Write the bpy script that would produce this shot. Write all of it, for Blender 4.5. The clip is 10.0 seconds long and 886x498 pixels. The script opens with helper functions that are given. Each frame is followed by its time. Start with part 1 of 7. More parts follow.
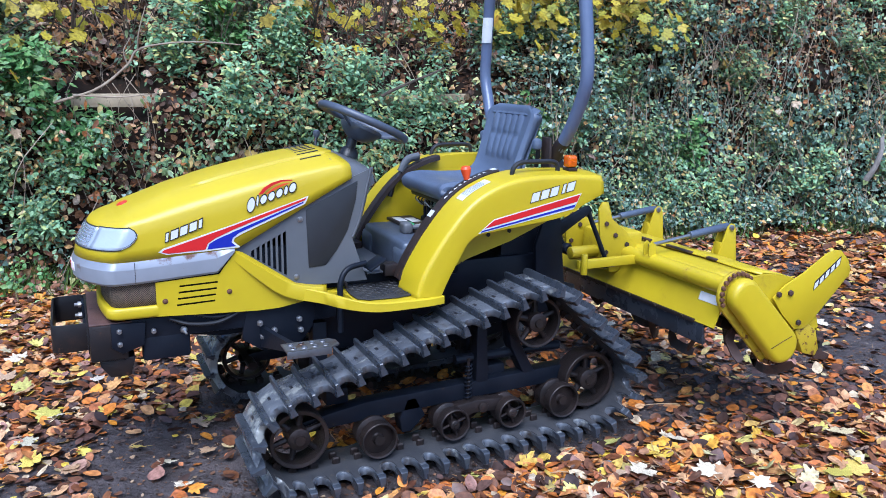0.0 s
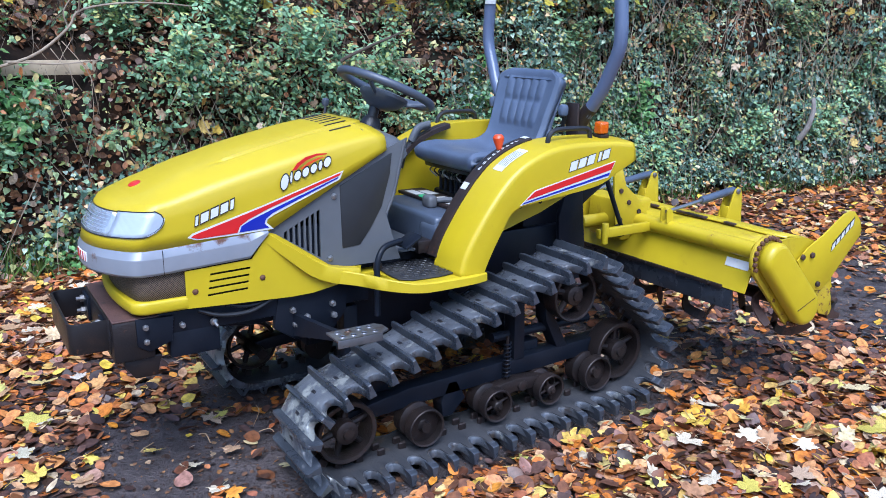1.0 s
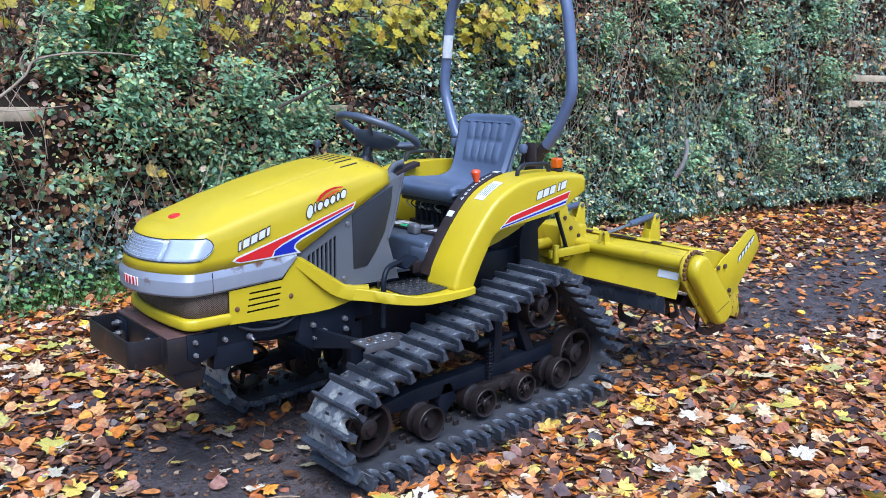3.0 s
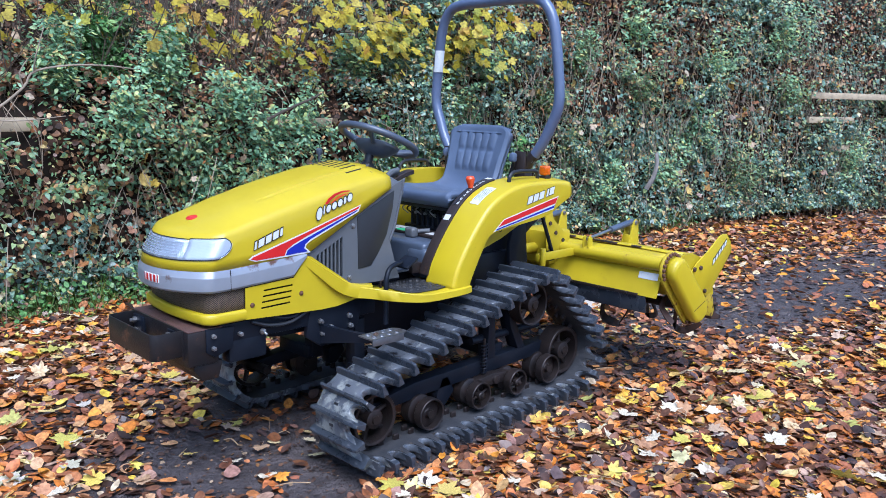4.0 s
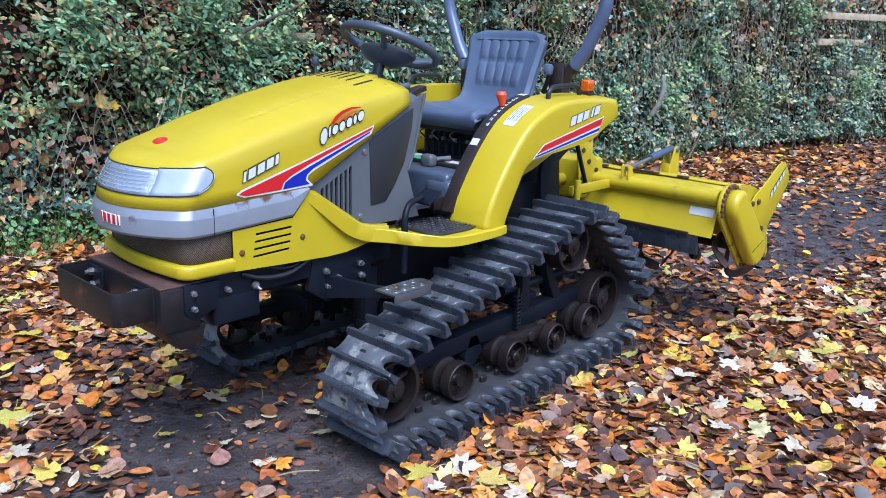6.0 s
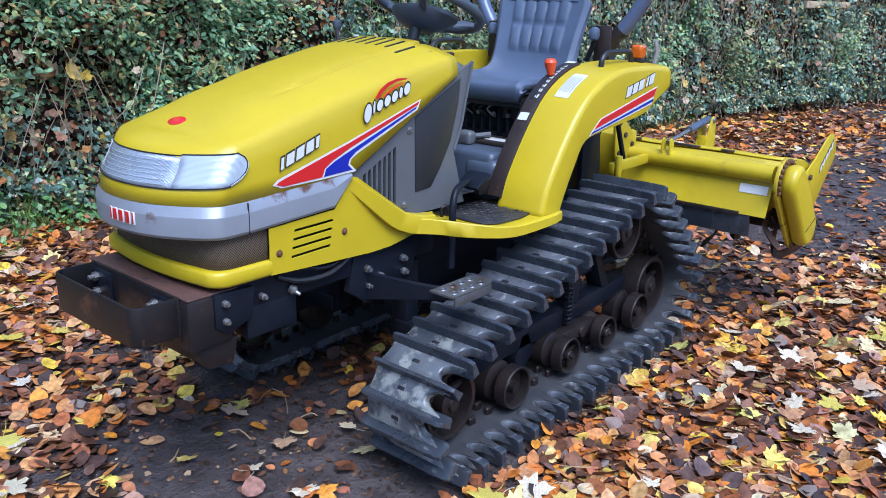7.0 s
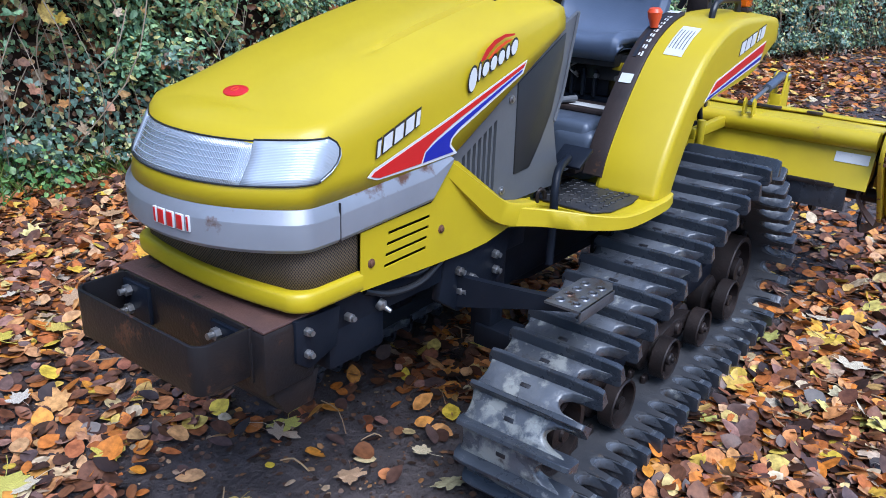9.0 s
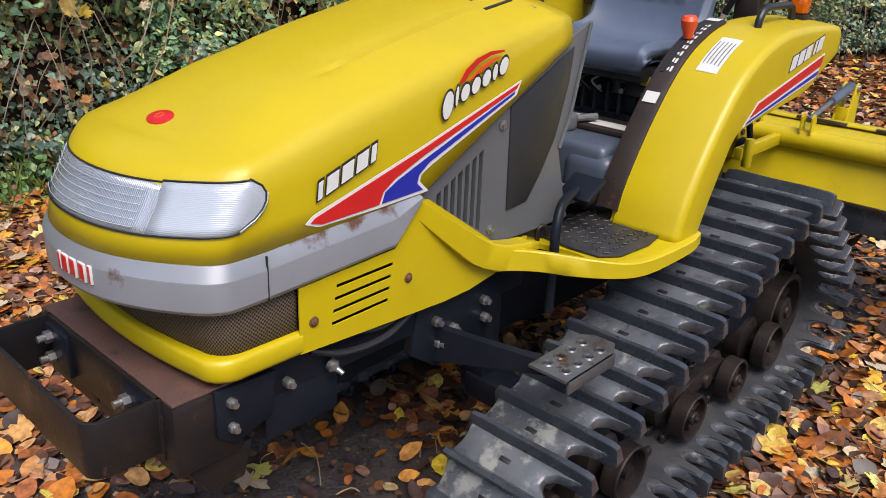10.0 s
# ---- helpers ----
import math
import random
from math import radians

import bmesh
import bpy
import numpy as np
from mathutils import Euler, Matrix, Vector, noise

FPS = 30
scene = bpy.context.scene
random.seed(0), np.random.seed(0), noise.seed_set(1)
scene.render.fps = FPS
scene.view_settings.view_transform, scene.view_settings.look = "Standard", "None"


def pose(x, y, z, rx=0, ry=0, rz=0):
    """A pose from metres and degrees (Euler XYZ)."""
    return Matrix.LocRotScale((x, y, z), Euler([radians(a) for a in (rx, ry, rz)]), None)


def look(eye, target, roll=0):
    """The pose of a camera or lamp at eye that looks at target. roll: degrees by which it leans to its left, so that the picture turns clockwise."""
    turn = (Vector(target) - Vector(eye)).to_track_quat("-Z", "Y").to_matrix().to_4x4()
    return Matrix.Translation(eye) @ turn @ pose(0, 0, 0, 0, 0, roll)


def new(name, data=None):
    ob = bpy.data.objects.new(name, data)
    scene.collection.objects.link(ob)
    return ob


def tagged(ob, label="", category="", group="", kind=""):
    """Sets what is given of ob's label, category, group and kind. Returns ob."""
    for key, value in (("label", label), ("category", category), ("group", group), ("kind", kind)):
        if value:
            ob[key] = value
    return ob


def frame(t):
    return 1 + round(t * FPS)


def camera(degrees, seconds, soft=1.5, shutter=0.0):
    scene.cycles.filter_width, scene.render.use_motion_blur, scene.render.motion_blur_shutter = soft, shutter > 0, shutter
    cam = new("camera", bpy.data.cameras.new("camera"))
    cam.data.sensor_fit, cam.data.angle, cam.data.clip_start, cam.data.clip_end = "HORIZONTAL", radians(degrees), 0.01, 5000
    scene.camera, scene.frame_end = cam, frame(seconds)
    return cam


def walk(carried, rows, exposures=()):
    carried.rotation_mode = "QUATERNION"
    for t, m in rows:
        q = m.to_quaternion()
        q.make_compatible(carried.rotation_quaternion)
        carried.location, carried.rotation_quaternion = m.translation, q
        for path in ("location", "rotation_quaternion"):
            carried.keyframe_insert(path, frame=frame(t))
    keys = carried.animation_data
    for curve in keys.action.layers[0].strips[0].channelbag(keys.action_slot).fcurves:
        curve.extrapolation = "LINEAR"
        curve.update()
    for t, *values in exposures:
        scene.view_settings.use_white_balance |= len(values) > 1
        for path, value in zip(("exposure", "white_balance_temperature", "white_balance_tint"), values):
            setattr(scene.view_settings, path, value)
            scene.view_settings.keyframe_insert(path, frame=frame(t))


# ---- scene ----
cam = camera(57.4, 10.0, soft=0.5)
PATH = [
    (0, (0.572, -3.26, 1.57), (1.392, -1.487, 1.136), 0.8),
    (0.5, (0.386, -3.039, 1.571), (1.307, -1.329, 1.094), 0.7),
    (1, (0.17, -2.838, 1.557), (1.209, -1.208, 1.045), 0.7),
    (1.5, (0.013, -2.732, 1.542), (1.158, -1.167, 1.05), 0.6),
    (2, (-0.172, -2.79, 1.56), (1.049, -1.269, 1.119), 0.9),
    (2.5, (-0.358, -2.872, 1.564), (0.918, -1.387, 1.155), 1.0),
    (3.8, (-0.749, -2.996, 1.562), (0.612, -1.579, 1.188), 1.1),
    (4, (-0.781, -3.004, 1.537), (0.594, -1.596, 1.178), 1.2),
    (4.5, (-0.759, -2.954, 1.507), (0.625, -1.561, 1.129), 1.3),
    (5, (-0.608, -2.768, 1.46), (0.78, -1.39, 1.04), 1.3),
    (5.5, (-0.511, -2.593, 1.431), (0.879, -1.235, 0.959), 1.5),
    (5.7, (-0.496, -2.502, 1.423), (0.899, -1.155, 0.931), 1.5),
    (6.8, (-0.424, -2.016, 1.387), (1.016, -0.758, 0.801), 1.4),
    (7, (-0.413, -1.903, 1.386), (1.041, -0.667, 0.789), 1.4),
    (7.5, (-0.401, -1.702, 1.383), (1.086, -0.524, 0.75), 1.3),
    (8, (-0.39, -1.494, 1.374), (1.121, -0.367, 0.704), 1.6),
    (8.5, (-0.38, -1.376, 1.37), (1.131, -0.269, 0.668), 1.9),
    (9, (-0.282, -1.311, 1.365), (1.201, -0.184, 0.638), 2.2),
    (9.5, (-0.084, -1.287, 1.38), (1.346, -0.105, 0.633), 2.3),
    (10, (0.068, -1.276, 1.394), (1.436, -0.031, 0.632), 2.3),
]
walk(cam, [(t, look(eye, target, roll)) for t, eye, target, roll in PATH],
     exposures=[(0.0, 1.50, 5250, 11), (2.5, 1.47, 5250, 11), (5.7, 1.43, 5250, 11), (7.5, 1.32, 5250, 11), (9.0, 1.28, 5400, 10.5), (9.5, 1.22, 6150, 11.5), (10.0, 1.15, 7000, 12.5)])

# ---- world and light: an overcast autumn day in a sunken lane ----
world = bpy.data.worlds.new("sky")
scene.world = world
world.use_nodes = True
wn = world.node_tree.nodes
sky = wn.new("ShaderNodeTexSky")
sky.sky_type = "NISHITA"
sky.sun_disc = False
sky.sun_elevation = radians(56)
sky.sun_rotation = radians(200)
sky.air_density, sky.dust_density, sky.ozone_density = 1.0, 1.5, 1.0
wn["Background"].inputs["Strength"].default_value = 0.105
world.node_tree.links.new(sky.outputs[0], wn["Background"].inputs["Color"])
sun_data = bpy.data.lights.new("sun", "SUN")
sun_data.energy, sun_data.angle, sun_data.color = 2.1, radians(42), (1.0, 0.985, 0.98)
sun = new("sun", sun_data)
sun.matrix_world = look((-3, -8, 15), (2, 0, 0.5))


# ---- materials ----
def ramp_node(nt, stops, interp="LINEAR"):
    r = nt.nodes.new("ShaderNodeValToRGB")
    cr = r.color_ramp
    cr.interpolation = interp
    while len(cr.elements) < len(stops):
        cr.elements.new(0.5)
    for e, (p, c) in zip(cr.elements, stops):
        e.position = p
        e.color = (*c, 1) if len(c) == 3 else c
    return r


def noise_node(nt, co, scale, detail=4.0, rough=0.55):
    n = nt.nodes.new("ShaderNodeTexNoise")
    n.inputs["Scale"].default_value = scale
    n.inputs["Detail"].default_value = detail
    n.inputs["Roughness"].default_value = rough
    nt.links.new(co, n.inputs["Vector"])
    return n


def mix_node(nt, fac, a, b):
    m = nt.nodes.new("ShaderNodeMix")
    m.data_type = "RGBA"
    for sock, v in ((m.inputs[0], fac), (m.inputs[6], a), (m.inputs[7], b)):
        if isinstance(v, (int, float)):
            sock.default_value = v
        elif isinstance(v, tuple):
            sock.default_value = (*v, 1)
        else:
            nt.links.new(v, sock)
    return m.outputs[2]


def surface(name, base, alt=None, rough=0.5, metal=0.0, big=5.0, fine=90.0, bump=0.08, wear=None, wear_at=0.62,
            wear_scale=14.0, coat=0.0, wear2=None, wear2_at=0.7, rough_var=0.12):
    """A painted, cast or moulded surface: two shades at a large scale, fine grain in bump and gloss, and wear in patches of its own."""
    m = bpy.data.materials.new(name)
    m.use_nodes = True
    nt = m.node_tree
    p = nt.nodes["Principled BSDF"]
    co = nt.nodes.new("ShaderNodeTexCoord").outputs["Object"]
    alt = alt or tuple(c * 0.75 for c in base)
    n1 = noise_node(nt, co, big, 5)
    r1 = ramp_node(nt, [(0.35, (0, 0, 0)), (0.7, (1, 1, 1))])
    nt.links.new(n1.outputs[0], r1.inputs[0])
    col = mix_node(nt, r1.outputs[0], base, alt)
    n2 = noise_node(nt, co, fine, 3)
    if wear:
        n3 = noise_node(nt, co, wear_scale, 8, 0.68)
        r3 = ramp_node(nt, [(wear_at, (0, 0, 0)), (wear_at + 0.05, (1, 1, 1))])
        nt.links.new(n3.outputs[0], r3.inputs[0])
        col = mix_node(nt, r3.outputs[0], col, wear)
    if wear2:
        n4 = noise_node(nt, co, wear_scale * 0.35, 7, 0.7)
        r4 = ramp_node(nt, [(wear2_at, (0, 0, 0)), (wear2_at + 0.12, (1, 1, 1))])
        nt.links.new(n4.outputs[0], r4.inputs[0])
        col = mix_node(nt, r4.outputs[0], col, wear2)
    nt.links.new(col, p.inputs["Base Color"])
    mr = nt.nodes.new("ShaderNodeMapRange")
    mr.inputs["To Min"].default_value = max(0.02, rough - rough_var)
    mr.inputs["To Max"].default_value = min(1.0, rough + rough_var)
    nt.links.new(n1.outputs[0], mr.inputs["Value"])
    nt.links.new(mr.outputs[0], p.inputs["Roughness"])
    p.inputs["Metallic"].default_value = metal
    p.inputs["Coat Weight"].default_value = coat
    p.inputs["Coat Roughness"].default_value = 0.12
    b = nt.nodes.new("ShaderNodeBump")
    b.inputs["Strength"].default_value = bump
    b.inputs["Distance"].default_value = 0.004
    nt.links.new(n2.outputs[0], b.inputs["Height"])
    nt.links.new(b.outputs[0], p.inputs["Normal"])
    return m


RUST = (0.12, 0.045, 0.018)
YELLOW = surface("yellow_paint", (0.425, 0.318, 0.004), (0.385, 0.285, 0.004), 0.40, big=3, bump=0.02, coat=0.12, wear=(0.24, 0.15, 0.012), wear_at=0.71, wear_scale=30)
YELLOW_WORN = surface("worn_yellow_paint", (0.45, 0.34, 0.006), (0.385, 0.285, 0.006), 0.42, big=4, bump=0.06, coat=0.15, wear=RUST, wear_at=0.68, wear_scale=16, wear2=(0.30, 0.20, 0.02), wear2_at=0.6)
SILVER = surface("silver_paint", (0.24, 0.25, 0.28), (0.20, 0.21, 0.235), 0.38, 0.25, big=5, bump=0.03, wear=(0.07, 0.03, 0.014), wear_at=0.67, wear_scale=11)
GREY_PLASTIC = surface("grey_plastic", (0.092, 0.096, 0.105), (0.074, 0.078, 0.086), 0.46, big=4, bump=0.05, wear=(0.2, 0.2, 0.2), wear_at=0.72)
DARK_PANEL = surface("dark_panel", (0.022, 0.023, 0.026), (0.016, 0.017, 0.02), 0.45, big=6, bump=0.06, wear=(0.06, 0.06, 0.06), wear_at=0.72)
VINYL = surface("seat_vinyl", (0.080, 0.102, 0.152), (0.062, 0.080, 0.122), 0.45, big=6, fine=220, bump=0.12, wear=(0.11, 0.115, 0.13), wear_at=0.72)
WHEEL_PLASTIC = surface("steering_plastic", (0.050, 0.060, 0.082), (0.038, 0.046, 0.064), 0.42, fine=160, bump=0.08)
RUBBER = surface("track_rubber", (0.021, 0.025, 0.033), (0.042, 0.048, 0.060), 0.28, big=9, fine=120, bump=0.25, wear=(0.095, 0.098, 0.105), wear_at=0.60, wear_scale=18, wear2=(0.022, 0.021, 0.020), wear2_at=0.60)
RUBBER_BELT = surface("belt_rubber", (0.048, 0.053, 0.064), (0.100, 0.108, 0.124), 0.28, big=8, fine=100, bump=0.3, wear=(0.12, 0.12, 0.118), wear_at=0.62, wear_scale=22, wear2=(0.030, 0.024, 0.020), wear2_at=0.55)
# inner face of the belt: mud patches over rubber darkened to carry shade
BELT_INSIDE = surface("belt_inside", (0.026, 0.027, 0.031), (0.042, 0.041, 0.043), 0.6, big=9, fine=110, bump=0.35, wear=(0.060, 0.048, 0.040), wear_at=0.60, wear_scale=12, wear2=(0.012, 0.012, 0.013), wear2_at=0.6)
BLACK_PAINT = surface("black_paint", (0.005, 0.007, 0.012), (0.009, 0.011, 0.017), 0.42, big=7, bump=0.12, wear=(0.026, 0.018, 0.014), wear_at=0.66, wear_scale=15, wear2=(0.018, 0.019, 0.023), wear2_at=0.68)
IRON = surface("rusty_iron", (0.017, 0.014, 0.014), (0.030, 0.021, 0.019), 0.45, 0.35, big=14, fine=140, bump=0.35, wear=(0.05, 0.024, 0.016), wear_at=0.62, wear2=(0.010, 0.010, 0.011), wear2_at=0.58)
RUST_PLATE = surface("rusted_plate", (0.040, 0.022, 0.018), (0.062, 0.032, 0.025), 0.6, 0.15, big=8, fine=150, bump=0.3, wear=(0.012, 0.011, 0.012), wear_at=0.5, wear_scale=7, wear2=(0.085, 0.036, 0.016), wear2_at=0.64)
BUMPER = surface("bumper_steel", (0.008, 0.008, 0.010), (0.015, 0.012, 0.012), 0.38, 0.1, big=8, fine=130, bump=0.2, wear=(0.075, 0.034, 0.020), wear_at=0.60, wear_scale=9, wear2=(0.04, 0.022, 0.016), wear2_at=0.6)
STEP_STEEL = surface("step_steel", (0.12, 0.125, 0.14), (0.07, 0.068, 0.070), 0.36, 0.5, big=14, fine=120, bump=0.2, wear=(0.06, 0.032, 0.02), wear_at=0.56, wear_scale=20)
WEIGHT_IRON = surface("weight_iron", (0.009, 0.009, 0.011), (0.020, 0.013, 0.011), 0.42, 0.1, big=7, fine=150, bump=0.3, wear=(0.085, 0.036, 0.018), wear_at=0.62, wear_scale=7, wear2=(0.05, 0.026, 0.018), wear2_at=0.62)
RUST_CAP = surface("rust_cap", (0.085, 0.042, 0.034), (0.060, 0.030, 0.026), 0.55, 0.1, big=9, fine=160, bump=0.35, wear=(0.018, 0.014, 0.014), wear_at=0.60, wear_scale=14, wear2=(0.12, 0.06, 0.04), wear2_at=0.62)
STEEL = surface("zinc_steel", (0.30, 0.30, 0.31), (0.2, 0.19, 0.18), 0.35, 0.8, big=20, bump=0.1, wear=RUST, wear_at=0.66, wear_scale=40)
BROWN_PLATE = surface("brown_guide", (0.018, 0.012, 0.011), (0.03, 0.019, 0.016), 0.55, 0.2, big=12, bump=0.2, wear=(0.08, 0.037, 0.018), wear_at=0.64)
GREY_CAST = surface("grey_cast", (0.068, 0.084, 0.118), (0.050, 0.063, 0.090), 0.38, 0.1, big=8, bump=0.1, wear=(0.10, 0.055, 0.03), wear_at=0.66, wear_scale=12)
BLACK_PLASTIC = surface("black_plastic", (0.012, 0.012, 0.014), (0.02, 0.02, 0.022), 0.38, bump=0.06)
MAT_RUBBER = surface("mat_rubber", (0.014, 0.014, 0.016), (0.03, 0.028, 0.027), 0.5, big=18, bump=0.3, wear=(0.07, 0.06, 0.05), wear_at=0.6, wear_scale=30)
RED = surface("red_decal", (0.46, 0.012, 0.013), (0.42, 0.010, 0.011), 0.35, bump=0.01)
BLUE = surface("blue_decal", (0.010, 0.018, 0.27), (0.008, 0.015, 0.24), 0.35, bump=0.01)
WHITE = surface("white_decal", (0.55, 0.55, 0.54), (0.5, 0.5, 0.49), 0.4, bump=0.01)
BLACK_INK = surface("black_decal", (0.012, 0.012, 0.016), (0.016, 0.016, 0.02), 0.4, bump=0.01)
ORANGE_RED = surface("orange_knob", (0.62, 0.065, 0.012), (0.5, 0.05, 0.01), 0.38, bump=0.03)
STICKER = surface("sticker", (0.52, 0.52, 0.51), (0.46, 0.46, 0.45), 0.4, bump=0.02, wear=(0.45, 0.45, 0.44), wear_at=0.58, wear_scale=60)
GREEN_INK = surface("green_decal", (0.05, 0.42, 0.16), (0.05, 0.36, 0.15), 0.4, bump=0.01)
FENCE_WOOD = surface("fence_wood", (0.40, 0.31, 0.20), (0.28, 0.22, 0.14), 0.7, big=12, fine=180, bump=0.3, wear=(0.15, 0.12, 0.08), wear_at=0.6, wear_scale=25)
THICKET = surface("thicket_stems", (0.10, 0.075, 0.055), (0.05, 0.038, 0.028), 0.8, big=9, bump=0.4)
BARK = surface("bark", (0.07, 0.05, 0.035), (0.035, 0.028, 0.02), 0.85, big=16, fine=60, bump=0.9, wear=(0.05, 0.07, 0.03), wear_at=0.6, wear_scale=8)
TWIG = surface("twig", (0.29, 0.23, 0.16), (0.17, 0.125, 0.085), 0.75, big=10, bump=0.3)
AMBER = surface("amber_lens", (0.80, 0.16, 0.0), (0.7, 0.12, 0.0), 0.12, bump=0.05, coat=0.5)
AMBER.node_tree.nodes["Principled BSDF"].inputs["Transmission Weight"].default_value = 0.45


def ribbed(name, base, rough, metal, scale, axis_z=True, strength=0.35):
    m = surface(name, base, tuple(c * 0.85 for c in base), rough, metal, bump=0.02)
    nt = m.node_tree
    w = nt.nodes.new("ShaderNodeTexWave")
    w.bands_direction = "Z" if axis_z else "Y"
    w.inputs["Scale"].default_value = scale
    nt.links.new(nt.nodes.new("ShaderNodeTexCoord").outputs["Object"], w.inputs["Vector"])
    b = nt.nodes.new("ShaderNodeBump")
    b.inputs["Strength"].default_value = strength
    b.inputs["Distance"].default_value = 0.002
    nt.links.new(w.outputs[0], b.inputs["Height"])
    nt.links.new(b.outputs[0], nt.nodes["Principled BSDF"].inputs["Normal"])
    return m


CORNER_LENS = ribbed("corner_lens", (0.40, 0.44, 0.50), 0.22, 0.2, 120, strength=0.16)

GRILLE = surface("mesh_grille", (0.045, 0.032, 0.022), (0.07, 0.045, 0.028), 0.6, 0.3, big=10, bump=0.1)
_nt = GRILLE.node_tree
_v = _nt.nodes.new("ShaderNodeTexVoronoi")
_v.voronoi_dimensions = "2D"
_v.inputs["Scale"].default_value = 185
_v.inputs["Randomness"].default_value = 0.0
# the sheet runs round the nose: one axis follows x along the sides and y across the front
_sx = _nt.nodes.new("ShaderNodeSeparateXYZ")
_nt.links.new(_nt.nodes.new("ShaderNodeTexCoord").outputs["Object"], _sx.inputs[0])
_su = _nt.nodes.new("ShaderNodeMath")
_su.operation = "SUBTRACT"
_nt.links.new(_sx.outputs[1], _su.inputs[0])
_nt.links.new(_sx.outputs[0], _su.inputs[1])
_cx = _nt.nodes.new("ShaderNodeCombineXYZ")
_nt.links.new(_su.outputs[0], _cx.inputs[0])
_nt.links.new(_sx.outputs[2], _cx.inputs[1])
_mp = _nt.nodes.new("ShaderNodeMapping")
_mp.inputs["Rotation"].default_value = (0, 0, radians(45))
_nt.links.new(_cx.outputs[0], _mp.inputs["Vector"])
_nt.links.new(_mp.outputs[0], _v.inputs["Vector"])
_r = ramp_node(_nt, [(0.34, (0.008, 0.006, 0.005)), (0.44, (0.15, 0.105, 0.065))])
_nt.links.new(_v.outputs["Distance"], _r.inputs[0])
_nt.links.new(_r.outputs[0], _nt.nodes["Principled BSDF"].inputs["Base Color"])
_b = _nt.nodes.new("ShaderNodeBump")
_b.inputs["Strength"].default_value = 0.8
_b.inputs["Distance"].default_value = 0.003
_nt.links.new(_v.outputs["Distance"], _b.inputs["Height"])
_nt.links.new(_b.outputs[0], _nt.nodes["Principled BSDF"].inputs["Normal"])


def leaf_material(name, stops, rough=0.55, thin=0.25, per_object=False, spec=0.4, gain=1.0):
    """Leaves: each takes its colour by chance, with paler veins and blotches, and lets some light through."""
    m = bpy.data.materials.new(name)
    m.use_nodes = True
    nt = m.node_tree
    p = nt.nodes["Principled BSDF"]
    if per_object:
        rnd = nt.nodes.new("ShaderNodeObjectInfo").outputs["Random"]
    else:
        rnd = nt.nodes.new("ShaderNodeNewGeometry").outputs["Random Per Island"]
    r = ramp_node(nt, stops)
    nt.links.new(rnd, r.inputs[0])
    co = nt.nodes.new("ShaderNodeTexCoord").outputs["Object"]
    n = noise_node(nt, co, 45, 4)
    r2 = ramp_node(nt, [(0.35, tuple(gain * c for c in (0.55, 0.5, 0.45))), (0.65, tuple(gain * c for c in (1.15, 1.12, 1.05)))])
    nt.links.new(n.outputs[0], r2.inputs[0])
    mul = nt.nodes.new("ShaderNodeMix")
    mul.data_type, mul.blend_type = "RGBA", "MULTIPLY"
    mul.inputs[0].default_value = 1.0
    nt.links.new(r.outputs[0], mul.inputs[6])
    nt.links.new(r2.outputs[0], mul.inputs[7])
    nt.links.new(mul.outputs[2], p.inputs["Base Color"])
    p.inputs["Roughness"].default_value = rough
    p.inputs["Specular IOR Level"].default_value = spec
    tr = nt.nodes.new("ShaderNodeBsdfTranslucent")
    nt.links.new(mul.outputs[2], tr.inputs["Color"])
    mx = nt.nodes.new("ShaderNodeMixShader")
    mx.inputs[0].default_value = thin
    nt.links.new(p.outputs[0], mx.inputs[1])
    nt.links.new(tr.outputs[0], mx.inputs[2])
    nt.links.new(mx.outputs[0], nt.nodes["Material Output"].inputs["Surface"])
    return m


BEECH = leaf_material("beech_leaves", [(0.0, (0.085, 0.036, 0.024)), (0.10, (0.19, 0.070, 0.030)), (0.20, (0.50, 0.17, 0.020)), (0.32, (0.40, 0.13, 0.040)), (0.42, (0.26, 0.10, 0.062)),
                                       (0.52, (0.48, 0.20, 0.06)), (0.61, (0.48, 0.30, 0.17)), (0.70, (0.55, 0.23, 0.022)), (0.78, (0.38, 0.21, 0.13)), (0.85, (0.60, 0.45, 0.04)), (0.90, (0.50, 0.41, 0.28)), (0.95, (0.30, 0.16, 0.13)), (1.0, (0.11, 0.065, 0.06))], 0.48, 0.10, spec=0.3, gain=1.12)
MIXED_LEAF = leaf_material("mixed_maple_litter", [(0.0, (0.55, 0.42, 0.05)), (0.2, (0.52, 0.22, 0.03)), (0.35, (0.50, 0.42, 0.28)), (0.5, (0.56, 0.50, 0.10)), (0.62, (0.40, 0.14, 0.04)), (0.75, (0.46, 0.40, 0.32)), (0.88, (0.36, 0.36, 0.10)), (1.0, (0.28, 0.13, 0.08))], 0.5, 0.12, spec=0.3, gain=1.2)
BANK_LITTER = leaf_material("bank_litter", [(0.0, (0.06, 0.03, 0.02)), (0.25, (0.16, 0.07, 0.035)), (0.45, (0.30, 0.12, 0.04)), (0.6, (0.20, 0.13, 0.10)), (0.75, (0.34, 0.20, 0.08)), (0.88, (0.34, 0.27, 0.20)), (1.0, (0.14, 0.09, 0.08))], 0.5, 0.2, gain=1.6)
FLOOR_LITTER = leaf_material("floor_litter", [(0.0, (0.03, 0.018, 0.013)), (0.35, (0.07, 0.038, 0.024)), (0.65, (0.14, 0.070, 0.036)), (0.88, (0.24, 0.115, 0.05)), (1.0, (0.20, 0.15, 0.11))], 0.55, 0.05, spec=0.3, gain=1.5)
